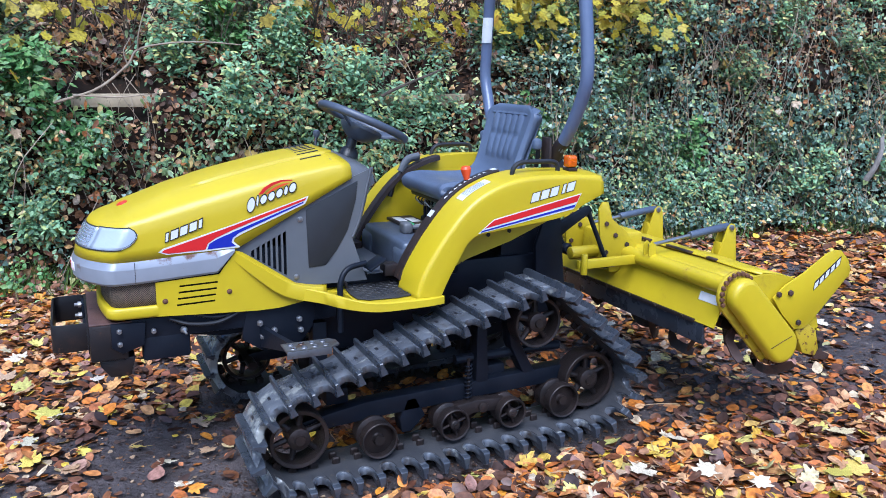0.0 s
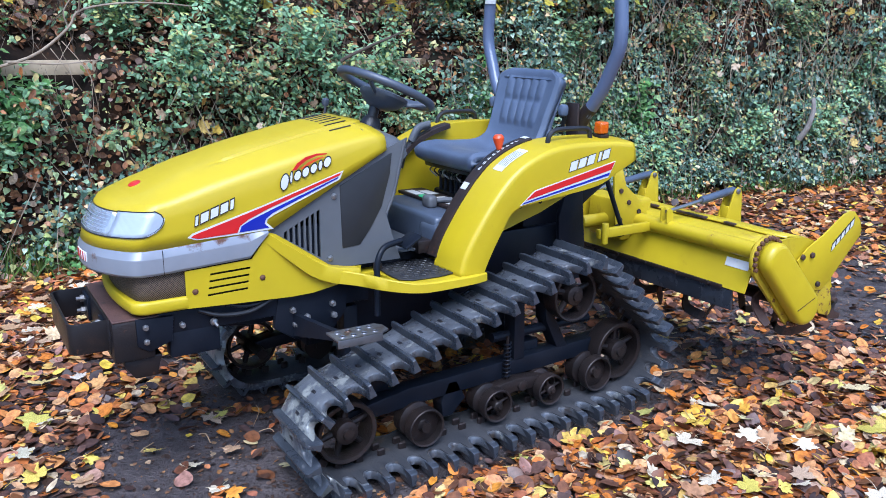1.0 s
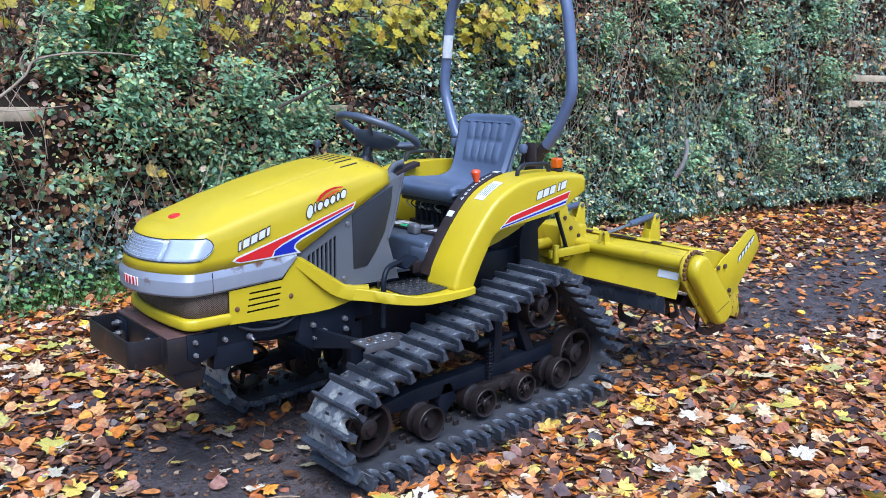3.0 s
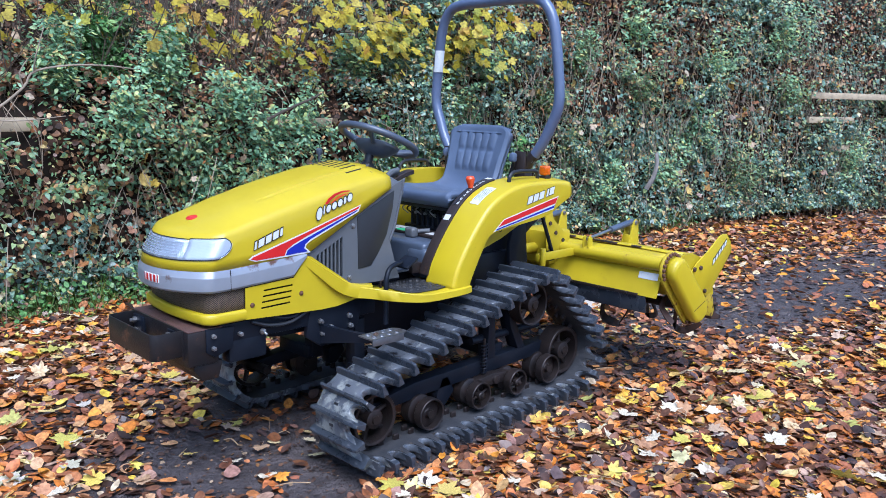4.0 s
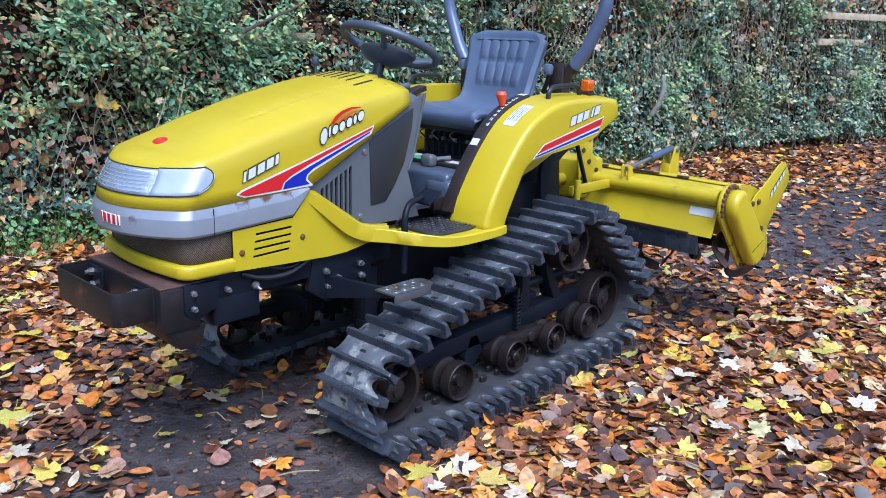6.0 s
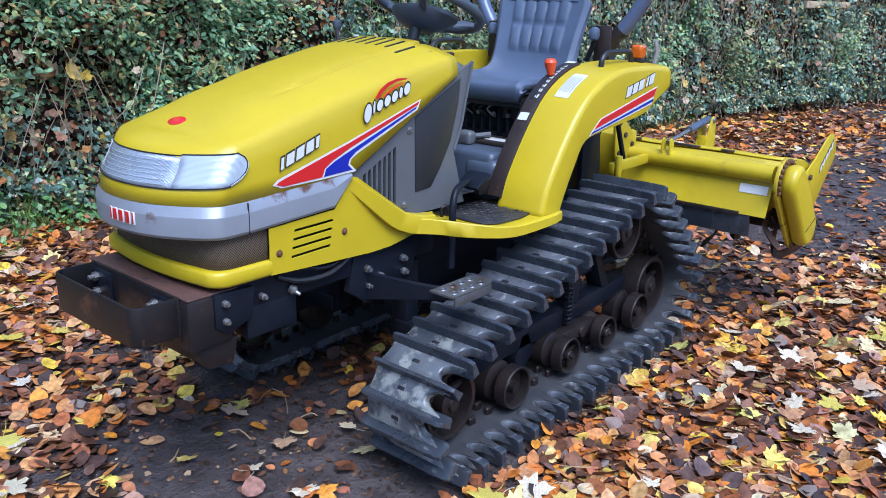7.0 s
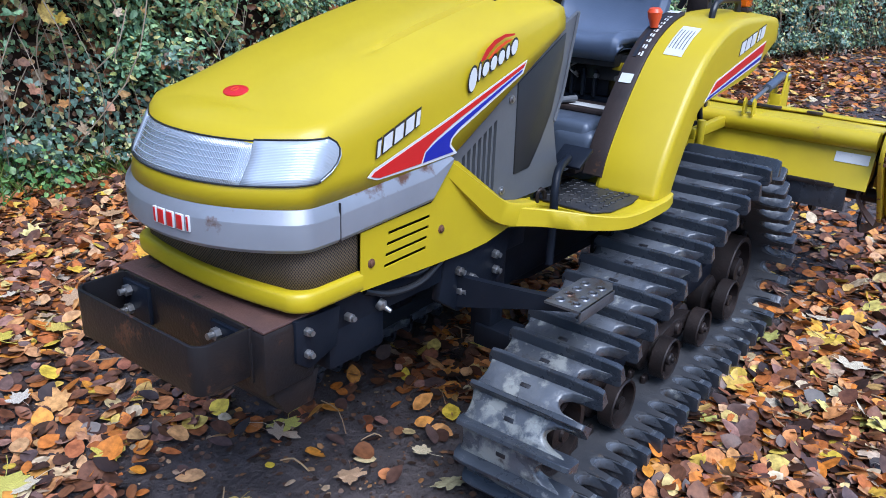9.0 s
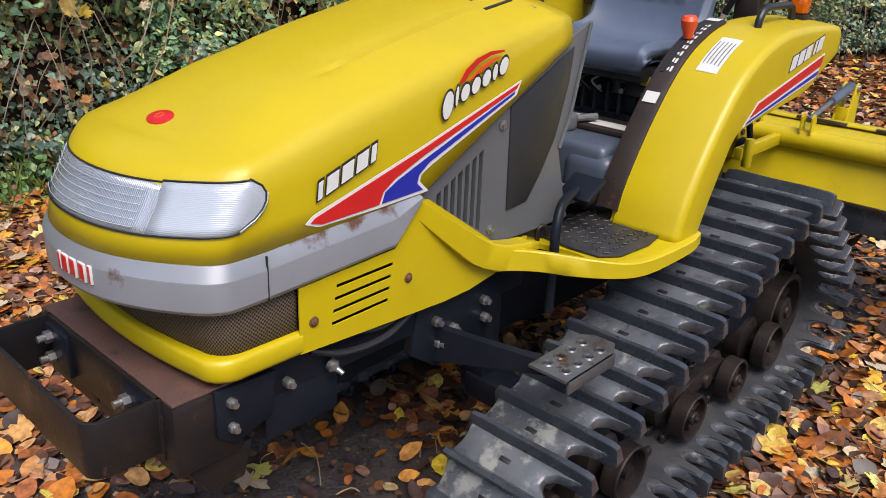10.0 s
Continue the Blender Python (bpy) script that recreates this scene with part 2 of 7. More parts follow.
DARK_LITTER = leaf_material("dark_litter", [(0.0, (0.030, 0.019, 0.017)), (0.3, (0.065, 0.034, 0.026)), (0.6, (0.12, 0.055, 0.034)), (0.85, (0.19, 0.075, 0.03)), (1.0, (0.09, 0.06, 0.06))], 0.4, 0.03)
MAPLE = leaf_material("maple_leaves", [(0.0, (0.50, 0.45, 0.36)), (0.25, (0.58, 0.52, 0.40)), (0.4, (0.50, 0.38, 0.12)), (0.52, (0.52, 0.42, 0.07)),
                                       (0.62, (0.36, 0.35, 0.09)), (0.74, (0.42, 0.39, 0.35)), (0.88, (0.34, 0.20, 0.10)), (1.0, (0.40, 0.30, 0.22))], 0.5, 0.12, True, gain=1.2)
YELLOW_LEAF = leaf_material("yellow_leaves", [(0.0, (0.48, 0.40, 0.03)), (0.4, (0.58, 0.46, 0.04)), (0.7, (0.34, 0.36, 0.05)), (1.0, (0.52, 0.30, 0.05))], 0.5, 0.4)
HERB = leaf_material("herb_leaves", [(0.0, (0.05, 0.13, 0.04)), (0.6, (0.10, 0.22, 0.07)), (1.0, (0.18, 0.28, 0.10))], 0.42, 0.28, gain=1.5)
GRIT = leaf_material("grit", [(0.0, (0.03, 0.027, 0.026)), (0.7, (0.07, 0.062, 0.058)), (1.0, (0.22, 0.20, 0.18))], 0.6, 0.0)
CRUMBS = leaf_material("leaf_crumbs", [(0.0, (0.028, 0.018, 0.015)), (0.45, (0.075, 0.042, 0.030)), (0.75, (0.16, 0.085, 0.05)), (0.9, (0.26, 0.13, 0.05)), (1.0, (0.30, 0.24, 0.17))], 0.55, 0.0, spec=0.3)
STRAW = surface("pale_stalk", (0.42, 0.30, 0.17), (0.25, 0.14, 0.07), 0.6, big=6, bump=0.1)
BRAMBLE_DARK = leaf_material("dark_bramble_leaves", [(0.0, (0.035, 0.07, 0.04)), (0.5, (0.065, 0.115, 0.06)), (0.8, (0.12, 0.16, 0.06)), (1.0, (0.22, 0.14, 0.06))], 0.42, 0.25, gain=2.4)
IVY = leaf_material("ivy_leaves", [(0.0, (0.016, 0.030, 0.020)), (0.3, (0.032, 0.060, 0.046)), (0.55, (0.058, 0.102, 0.080)), (0.72, (0.102, 0.146, 0.106)), (0.84, (0.14, 0.18, 0.065)), (0.92, (0.17, 0.15, 0.07)), (1.0, (0.24, 0.14, 0.06))], 0.32, 0.18, spec=0.5, gain=2.65)
BRAMBLE = leaf_material("bramble_leaves", [(0.0, (0.045, 0.09, 0.055)), (0.4, (0.08, 0.15, 0.085)), (0.75, (0.13, 0.20, 0.11)), (0.9, (0.20, 0.23, 0.08)), (1.0, (0.22, 0.15, 0.07))], 0.42, 0.3, gain=2.7)
GRASS = leaf_material("grass_blades", [(0.0, (0.06, 0.12, 0.02)), (0.6, (0.10, 0.19, 0.03)), (1.0, (0.2, 0.2, 0.06))], 0.5, 0.3)

ROAD = bpy.data.materials.new("wet_lane")
ROAD.use_nodes = True
_nt = ROAD.node_tree
_p = _nt.nodes["Principled BSDF"]
_co = _nt.nodes.new("ShaderNodeTexCoord").outputs["Object"]
_n1 = noise_node(_nt, _co, 1.3, 6, 0.6)
_n2 = noise_node(_nt, _co, 60, 6, 0.7)
_n3 = noise_node(_nt, _co, 9, 7, 0.65)
_r1 = ramp_node(_nt, [(0.3, (0.046, 0.037, 0.038)), (0.55, (0.088, 0.071, 0.072)), (0.75, (0.130, 0.106, 0.104))])
_nt.links.new(_n1.outputs[0], _r1.inputs[0])
_r3 = ramp_node(_nt, [(0.42, (0.027, 0.021, 0.021)), (0.62, (0.110, 0.089, 0.087))])
_nt.links.new(_n3.outputs[0], _r3.inputs[0])
_c = mix_node(_nt, 0.55, _r1.outputs[0], _r3.outputs[0])
_r2 = ramp_node(_nt, [(0.62, (0, 0, 0)), (0.72, (1, 1, 1))])
_nt.links.new(_n2.outputs[0], _r2.inputs[0])
_c = mix_node(_nt, _r2.outputs[0], _c, (0.12, 0.11, 0.105))
_nt.links.new(_c, _p.inputs["Base Color"])
_mr = _nt.nodes.new("ShaderNodeMapRange")
_mr.inputs["To Min"].default_value, _mr.inputs["To Max"].default_value = 0.36, 0.85
_nt.links.new(_n3.outputs[0], _mr.inputs["Value"])
_nt.links.new(_mr.outputs[0], _p.inputs["Roughness"])
_ad = _nt.nodes.new("ShaderNodeMath")
_ad.operation = "MULTIPLY_ADD"
_ad.inputs[1].default_value = 2.5
_nt.links.new(_n3.outputs[0], _ad.inputs[0])
_nt.links.new(_n2.outputs[0], _ad.inputs[2])
_b = _nt.nodes.new("ShaderNodeBump")
_b.inputs["Strength"].default_value, _b.inputs["Distance"].default_value = 1.0, 0.022
_nt.links.new(_ad.outputs[0], _b.inputs["Height"])
_nt.links.new(_b.outputs[0], _p.inputs["Normal"])
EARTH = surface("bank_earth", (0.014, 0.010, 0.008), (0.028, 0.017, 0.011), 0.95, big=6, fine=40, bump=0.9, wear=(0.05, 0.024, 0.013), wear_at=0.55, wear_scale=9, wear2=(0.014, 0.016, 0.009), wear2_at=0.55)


BAR_PAINT = surface("blue_grey_paint", (0.088, 0.110, 0.180), (0.070, 0.090, 0.150), 0.34, big=6, bump=0.05, coat=0.2, wear=(0.11, 0.12, 0.15), wear_at=0.72, wear2=(0.03, 0.022, 0.02), wear2_at=0.75)
RUSTY_YELLOW = surface("rust_eaten_yellow", (0.44, 0.33, 0.008), (0.36, 0.25, 0.008), 0.5, big=5, bump=0.2, wear=(0.12, 0.05, 0.018), wear_at=0.57, wear_scale=26, wear2=(0.30, 0.17, 0.015), wear2_at=0.60)
RUST_BOLT = surface("rust_bolt", (0.13, 0.055, 0.022), (0.07, 0.03, 0.016), 0.7, 0.1, big=30, bump=0.3)
LAMP = ribbed("fluted_lamp", (0.46, 0.49, 0.54), 0.16, 0.55, 95, axis_z=False, strength=0.45)
LAMP.node_tree.nodes["Principled BSDF"].inputs["Coat Weight"].default_value = 1.0


def worn_towards(m, axis, start, end, gain, colour, scale=9.0, at=0.60):
    """Adds scuffing in patches that grow along one axis of the object, where the part rubs."""
    nt = m.node_tree
    p = nt.nodes["Principled BSDF"]
    co = nt.nodes.new("ShaderNodeTexCoord").outputs["Object"]
    sep = nt.nodes.new("ShaderNodeSeparateXYZ")
    nt.links.new(co, sep.inputs[0])
    mr = nt.nodes.new("ShaderNodeMapRange")
    for key, v in (("From Min", start), ("From Max", end), ("To Min", 0.0), ("To Max", gain)):
        mr.inputs[key].default_value = v
    nt.links.new(sep.outputs[axis], mr.inputs["Value"])
    n = noise_node(nt, co, scale, 7, 0.62)
    add = nt.nodes.new("ShaderNodeMath")
    nt.links.new(n.outputs[0], add.inputs[0])
    nt.links.new(mr.outputs[0], add.inputs[1])
    r = ramp_node(nt, [(at, (0, 0, 0)), (at + 0.09, (1, 1, 1))])
    nt.links.new(add.outputs[0], r.inputs[0])
    old = p.inputs["Base Color"].links[0].from_socket
    nt.links.new(mix_node(nt, r.outputs[0], old, colour), p.inputs["Base Color"])


worn_towards(RUBBER_BELT, 0, 1.36, 1.10, 0.15, (0.20, 0.205, 0.195), 15.0, 0.60)
worn_towards(SILVER, 2, 0.862, 0.892, 0.15, (0.10, 0.042, 0.020), 13.0, 0.63)


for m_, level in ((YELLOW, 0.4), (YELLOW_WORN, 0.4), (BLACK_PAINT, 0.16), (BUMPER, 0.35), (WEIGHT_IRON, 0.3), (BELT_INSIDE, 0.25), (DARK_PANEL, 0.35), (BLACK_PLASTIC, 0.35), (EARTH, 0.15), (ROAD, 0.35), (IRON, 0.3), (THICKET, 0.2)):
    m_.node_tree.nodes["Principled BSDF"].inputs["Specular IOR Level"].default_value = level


# ---- mesh tools ----
def join(bm, other):
    me = bpy.data.meshes.new("tmp")
    other.to_mesh(me)
    other.free()
    bm.from_mesh(me)
    bpy.data.meshes.remove(me)
    return bm


def bevelled(bm, width, segs=2, angle=30):
    if width > 0:
        edges = [e for e in bm.edges if len(e.link_faces) == 2 and e.calc_face_angle(0) > radians(angle)]
        bmesh.ops.bevel(bm, geom=edges, offset=width, segments=segs, affect="EDGES", profile=0.5, clamp_overlap=True)
    return bm


def box(bm, x0, x1, y0, y1, z0, z1, bev=0.004, m=None, segs=2):
    t = bmesh.new()
    bmesh.ops.create_cube(t, size=1)
    for v in t.verts:
        v.co = Vector(((x0 + x1) / 2 + v.co.x * (x1 - x0), (y0 + y1) / 2 + v.co.y * (y1 - y0), (z0 + z1) / 2 + v.co.z * (z1 - z0)))
    bevelled(t, bev, segs)
    if m is not None:
        t.transform(m)
    return join(bm, t)


def plate(bm, outline, lo, hi, plane="xz", holes=(), bev=0.0, segs=2):
    """A flat plate with holes: outline in the plane, lo to hi along the third axis."""
    def put(a, b, c):
        return {"xz": (a, c, b), "xy": (a, b, c), "yz": (c, a, b)}[plane]
    t = bmesh.new()
    edges = []
    for loop in (outline, *holes):
        vs = [t.verts.new(put(a, b, lo)) for a, b in loop]
        edges += [t.edges.new((vs[i], vs[(i + 1) % len(vs)])) for i in range(len(vs))]
    bmesh.ops.triangle_fill(t, use_beauty=True, use_dissolve=not holes, edges=edges)
    faces = list(t.faces)
    out = bmesh.ops.extrude_face_region(t, geom=faces)
    d = Vector(put(0, 0, hi - lo))
    for g in out["geom"]:
        if isinstance(g, bmesh.types.BMVert):
            g.co += d
    bmesh.ops.recalc_face_normals(t, faces=list(t.faces))
    bevelled(t, bev, segs)
    return join(bm, t)


def frame_of(axis):
    q = Vector((0, 0, 1)).rotation_difference(Vector(axis).normalized())
    return q.to_matrix().to_4x4()


def rod(bm, p, q, r, r2=None, seg=16, bev=0.0):
    p, q = Vector(p), Vector(q)
    t = bmesh.new()
    bmesh.ops.create_cone(t, cap_ends=True, segments=seg, radius1=r, radius2=r if r2 is None else r2, depth=(q - p).length)
    if bev:
        bevelled(t, bev, 2, 60)
    t.transform(Matrix.Translation((p + q) / 2) @ frame_of(q - p))
    return join(bm, t)


def lathe(bm, centre, axis, profile, seg=32, closed=False):
    """A turned shape: profile is a row of (radius, height along the axis)."""
    t = bmesh.new()
    rings = []
    for r, h in profile:
        if r < 1e-5:
            rings.append([t.verts.new((0, 0, h))])
        else:
            rings.append([t.verts.new((r * math.cos(2 * math.pi * i / seg), r * math.sin(2 * math.pi * i / seg), h)) for i in range(seg)])
    pairs = list(zip(rings, rings[1:]))
    if closed:
        pairs.append((rings[-1], rings[0]))
    for a, b in pairs:
        for i in range(seg):
            j = (i + 1) % seg
            q = [a[i % len(a)], a[j % len(a)], b[j % len(b)], b[i % len(b)]]
            q = list(dict.fromkeys(q))
            if len(q) > 2:
                t.faces.new(q)
    bmesh.ops.recalc_face_normals(t, faces=list(t.faces))
    t.transform(Matrix.Translation(centre) @ frame_of(axis))
    return join(bm, t)


def spline(pts, n):
    """n points on a smooth line through pts."""
    pts = [np.array(p, float) for p in pts]
    pp = [2 * pts[0] - pts[1], *pts, 2 * pts[-1] - pts[-2]]
    out = []
    for k in range(n):
        u = k / (n - 1) * (len(pts) - 1)
        i = min(int(u), len(pts) - 2)
        f = u - i
        a, b, c, d = pp[i:i + 4]
        out.append(0.5 * (2 * b + (c - a) * f + (2 * a - 5 * b + 4 * c - d) * f * f + (3 * b - a - 3 * c + d) * f ** 3))
    return out


def pipe(bm, pts, r, n=24, seg=10, r_end=None, smooth=True, flat=1.0):
    """A tube along a line; flat squeezes it along its second axis."""
    line = [Vector(p) for p in (spline(pts, n) if smooth else pts)]
    t = bmesh.new()
    rings, side = [], None
    for i, p in enumerate(line):
        d = (line[min(i + 1, len(line) - 1)] - line[max(i - 1, 0)]).normalized()
        if side is None:
            side = d.orthogonal().normalized()
        side = (side - d * side.dot(d)).normalized()
        up = d.cross(side)
        rr = r if r_end is None else r + (r_end - r) * i / (len(line) - 1)
        rings.append([t.verts.new(p + (side * math.cos(2 * math.pi * k / seg) + up * (flat * math.sin(2 * math.pi * k / seg))) * rr) for k in range(seg)])
    for a, b in zip(rings, rings[1:]):
        for k in range(seg):
            t.faces.new((a[k], a[(k + 1) % seg], b[(k + 1) % seg], b[k]))
    t.faces.new(rings[0][::-1])
    t.faces.new(rings[-1])
    bmesh.ops.recalc_face_normals(t, faces=list(t.faces))
    return join(bm, t)


def skin(bm, rows, closed=False, caps=False):
    """Quads between rows of points."""
    t = bmesh.new()
    vs = [[t.verts.new(p) for p in row] for row in rows]
    for a, b in zip(vs, vs[1:]):
        m = len(a)
        for k in range(m if closed else m - 1):
            q = list(dict.fromkeys((a[k], a[(k + 1) % m], b[(k + 1) % m], b[k])))
            if len(q) > 2:
                t.faces.new(q)
    if caps:
        t.faces.new(vs[0][::-1])
        t.faces.new(vs[-1])
    bmesh.ops.remove_doubles(t, verts=list(t.verts), dist=1e-5)
    bmesh.ops.recalc_face_normals(t, faces=list(t.faces))
    return join(bm, t)


def mesh_of(name, bm, material, sharp=35):
    me = bpy.data.meshes.new(name)
    bm.to_mesh(me)
    bm.free()
    me.materials.append(material)
    me.polygons.foreach_set("use_smooth", [True] * len(me.polygons))
    me.set_sharp_from_angle(angle=radians(sharp))
    return me


BASES = {}


def thing(name, base, label, category, group="", kind=""):
    """An Empty at the base of a thing that has parts."""
    ob = new(name)
    ob.location = base
    ob.empty_display_size = 0.1
    BASES[ob] = Matrix.Translation(base)
    return tagged(ob, label, category, group, kind)


def part(name, bm, material, parent=None, label="", solid=0.0, sharp=35):
    """Links a bmesh, given in world places, as one mesh object under a thing or a part."""
    ob = new(name, mesh_of(name, bm, material, sharp))
    if parent is not None:
        ob.parent = parent
        if parent in BASES:
            ob.matrix_parent_inverse = BASES[parent].inverted()
    if solid:
        md = ob.modifiers.new("thickness", "SOLIDIFY")
        md.thickness, md.offset = solid, -1
    if label:
        ob["label"] = label
    return ob


def lerp_table(x, table):
    xs, ys = zip(*table)
    return float(np.interp(x, xs, ys))

# ---- the crawler tractor: x runs from nose to tail, y across (the near side is negative), z up ----
tractor = thing("crawler_tractor", (1.75, 0, 0), "small yellow crawler tractor on rubber tracks, parked on a leafy lane", "tractor")

CROWN = [(0.70, 1.045), (0.74, 1.062), (0.913, 1.128), (1.129, 1.182), (1.31, 1.222), (1.47, 1.248), (1.6, 1.258)]
SHOULDER = [(0.60, 1.012), (0.776, 1.030), (1.0, 1.090), (1.3, 1.165), (1.5, 1.205), (1.6, 1.215)]
HEM = [(0.5, 0.885), (0.80, 0.888), (1.10, 0.902), (1.555, 1.150), (1.6, 1.170)]


def u_line(xf, w, r, xr, z_of, bulge=0.025, side_x=None, n_front=13):
    """A U in plan: back along the near side, round the nose, to the far side. z_of gives its height over x."""
    pts = []
    if bulge > 0.055 or r < 0:
        # a nose that falls away more and more towards its corners
        rc = min(0.024, 0.2 * w)
        xs = side_x if side_x is not None else list(np.linspace(xr, xf + bulge + rc, 22))
        half = [(x, -w) for x in xs]
        yb = -w + 1.3 * rc
        a_, c_, b_ = (xf + bulge + rc, -w), (xf + bulge - 0.002, -w), (xf + bulge * abs(yb / w) ** 2.2, yb)
        for k in range(1, 6):
            f = k / 6
            half.append(tuple(a_[i] * (1 - f) ** 2 + 2 * c_[i] * f * (1 - f) + b_[i] * f * f for i in (0, 1)))
        front_ = []
        for k in range(25):
            y = yb * math.sin(math.pi / 2 * (1 - k / 12))
            front_.append((xf + bulge * abs(y / w) ** 2.2, y))
        pts = half + front_ + [(x, -y) for x, y in reversed(half)]
        return [(x, y, z_of(x)) for x, y in pts]
    xs = side_x if side_x is not None else list(np.linspace(xr, xf + bulge + r, 22))
    for x in xs:
        pts.append((x, -w))
    for k in range(1, 7):
        a = math.pi / 2 * k / 7
        pts.append((xf + bulge + r - r * math.sin(a), -w + r - r * math.cos(a)))
    for k in range(n_front):
        y = (-w + r) * (1 - 2 * k / (n_front - 1))
        pts.append((xf + bulge * (y / max(w - r, 1e-6)) ** 2, y))
    pts += [(x, -y) for x, y in reversed(pts[:len(xs) + 6])]
    return [(x, y, z_of(x)) for x, y in pts]


def hood_level(k):
    """(nose x, half width, corner radius, rear end, share of the way from hem to shoulder, and from shoulder to crown)"""
    return [(0.556, 0.270, 0.055, 1.560, 0.0, 0.0, 0), (0.566, 0.269, 0.055, 1.560, 0.32, 0.0, 0), (0.590, 0.267, 0.055, 1.558, 0.62, 0.0, 0),
            (0.606, 0.263, 0.055, 1.556, 0.88, 0.0, 0), (0.617, 0.254, 0.06, 1.552, 1.0, 0.0, 0), (0.630, 0.236, 0.06, 1.545, 1.0, 0.21, 0),
            (0.648, 0.205, 0.06, 1.535, 1.0, 0.49, 0), (0.663, 0.175, 0.05, 1.525, 1.0, 0.69, 0), (0.672, 0.156, 0.05, 1.519, 1.0, 0.787, 0.0), (0.6745, 0.150, 0.05, 1.518, 1.0, 0.812, -1.0),
            (0.677, 0.143, 0.05, 1.516, 1.0, 0.84, 0.5), (0.685, 0.130, 0.04, 1.511, 1.0, 0.88, 0.55), (0.70, 0.09, 0.03, 1.503, 1.0, 0.965, 0.55), (0.715, 0.045, 0.015, 1.496, 1.0, 0.995, 0.55), (0.725, 0.000001, 0.001, 1.494, 1.0, 1.0, 0.55)][k]


def hood_z(x, a, b):
    h, s, c = lerp_table(x, HEM), lerp_table(x, SHOULDER), lerp_table(x, CROWN)
    s = max(s, h)
    return h + (s - h) * a + (c - s) * b


def hood_row(k, out=0.0, **kw):
    xf, w, r, xr, a, b, raised = hood_level(k)
    return u_line(xf - out, w + out, -1, xr, lambda x: hood_z(x, a, b) + 0.010 * raised * lerp_table(x, [(0.97, 0), (0.99, 0.4), (1.02, 0.85), (1.06, 1)]), bulge=min(0.118, w * 0.45), **kw)


bm = bmesh.new()
skin(bm, [hood_row(k) for k in range(15)])
hood = part("hood", bm, YELLOW, tractor, "yellow sloping engine hood", solid=0.006, sharp=40)

# vents at the top of the hood
for i in range(9):
    y = -0.168 + 0.042 * i
    x = 1.425
    f = 1 - abs(y / 0.254) ** 3.2
    z = hood_z(x, 1.0, f) + (0.0065 if abs(y) < 0.14 else 0.001)
    bm = bmesh.new()
    sl = math.atan2(0.16, 0.9)
    box(bm, -0.043, 0.043, -0.0045, 0.0045, -0.004, 0.0015, 0.002, Matrix.Translation((x, y, z)) @ Matrix.Rotation(-sl, 4, "Y"))
    part("vent_slot", bm, BLACK_PLASTIC, hood)

# red badge on the nose
bm = bmesh.new()
lathe(bm, (0, 0, 0), (0, 0, 1), [(0, 0.005), (0.019, 0.0045), (0.026, 0.002), (0.028, -0.004)], 24)
for v in bm.verts:
    v.co = Matrix.Translation((0.736, -0.008, 1.0595)) @ Matrix.Rotation(-0.36, 4, "Y") @ Vector((v.co.x * 0.80, v.co.y * 1.20, v.co.z))
badge = part("badge", bm, RED, hood, "small red enamel nose badge")
bm = bmesh.new()
lathe(bm, (0.7345, -0.008, 1.0638), (-0.35, 0, 0.94), [(0.006, 0.0), (0.0065, 0.0012), (0.0085, 0.0012), (0.009, 0)], 20)
part("badge_emblem", bm, ORANGE_RED, badge)


def hood_band(z0, z1, out, xr, n=5):
    """A strip of the nose between two heights, a little proud of it."""
    rows = []
    for i in range(n):
        z = z0 + (z1 - z0) * i / (n - 1)
        f = min(max((z - 0.885) / 0.127, 0), 1)
        xf = lerp_table(f, [(0, 0.556), (0.32, 0.566), (0.62, 0.590), (0.88, 0.606), (1, 0.617)])
        w = lerp_table(f, [(0, 0.270), (0.62, 0.267), (0.88, 0.263), (1, 0.254)])
        rows.append(u_line(xf - out, w + out, 0.055, xr, lambda x, zz=z: zz, 0.118))
    return rows


# headlamps: reflector, clear lens across the nose, ribbed corner lenses
rows = hood_band(0.926, 1.001, 0.0025, 0.775, 7)
nfull = len(rows[0])


def lens_rows(i0, i1):
    return [row[i0:i1] for row in rows]


cut = [i for i, p in enumerate(rows[0]) if abs(p[1]) < 0.175]
c0, c1 = cut[0], cut[-1]
ends = {}
for s, (a, b) in (("near", (2, c0 + 1)), ("far", (c1, nfull - 2))):
    bm = bmesh.new()
    sel = lens_rows(a, b)
    # the outer end is rounded
    end = 0 if s == "near" else -1
    shaped = []
    for j, row in enumerate(sel):
        f = j / (len(sel) - 1)
        cutback = 0.030 * (abs(2 * f - 1) ** 2.6) + 0.030 * (1 - f) ** 2
        row2 = []
        for x, y, z in row:
            xx = min(x, 0.768 - cutback)
            row2.append((xx, y, z + 0.010 * max(0, (x - 0.60) / 0.17)))
        shaped.append(row2)
    skin(bm, shaped)
    ends[s] = shaped
    part("corner_lens", bm, CORNER_LENS, hood, "ribbed silvery corner lens", solid=0.004, sharp=60)
bm = bmesh.new()
skin(bm, lens_rows(c0, c1 + 1))
lens = part("headlamp_lens", bm, LAMP, hood, "clear fluted headlamp lens", solid=0.004, sharp=60)
# moulded cross lines in the lens
for q in range(6):
    zz = 0.936 + 0.0105 * q
    bm = bmesh.new()
    ln = [p for p in hood_band(zz, zz + 0.001, 0.0066, 0.775, 2)[0] if -0.150 < p[1] < 0.150]
    pipe(bm, ln, 0.0007, smooth=False, seg=5)
    part("lens_rib", bm, CORNER_LENS, lens)
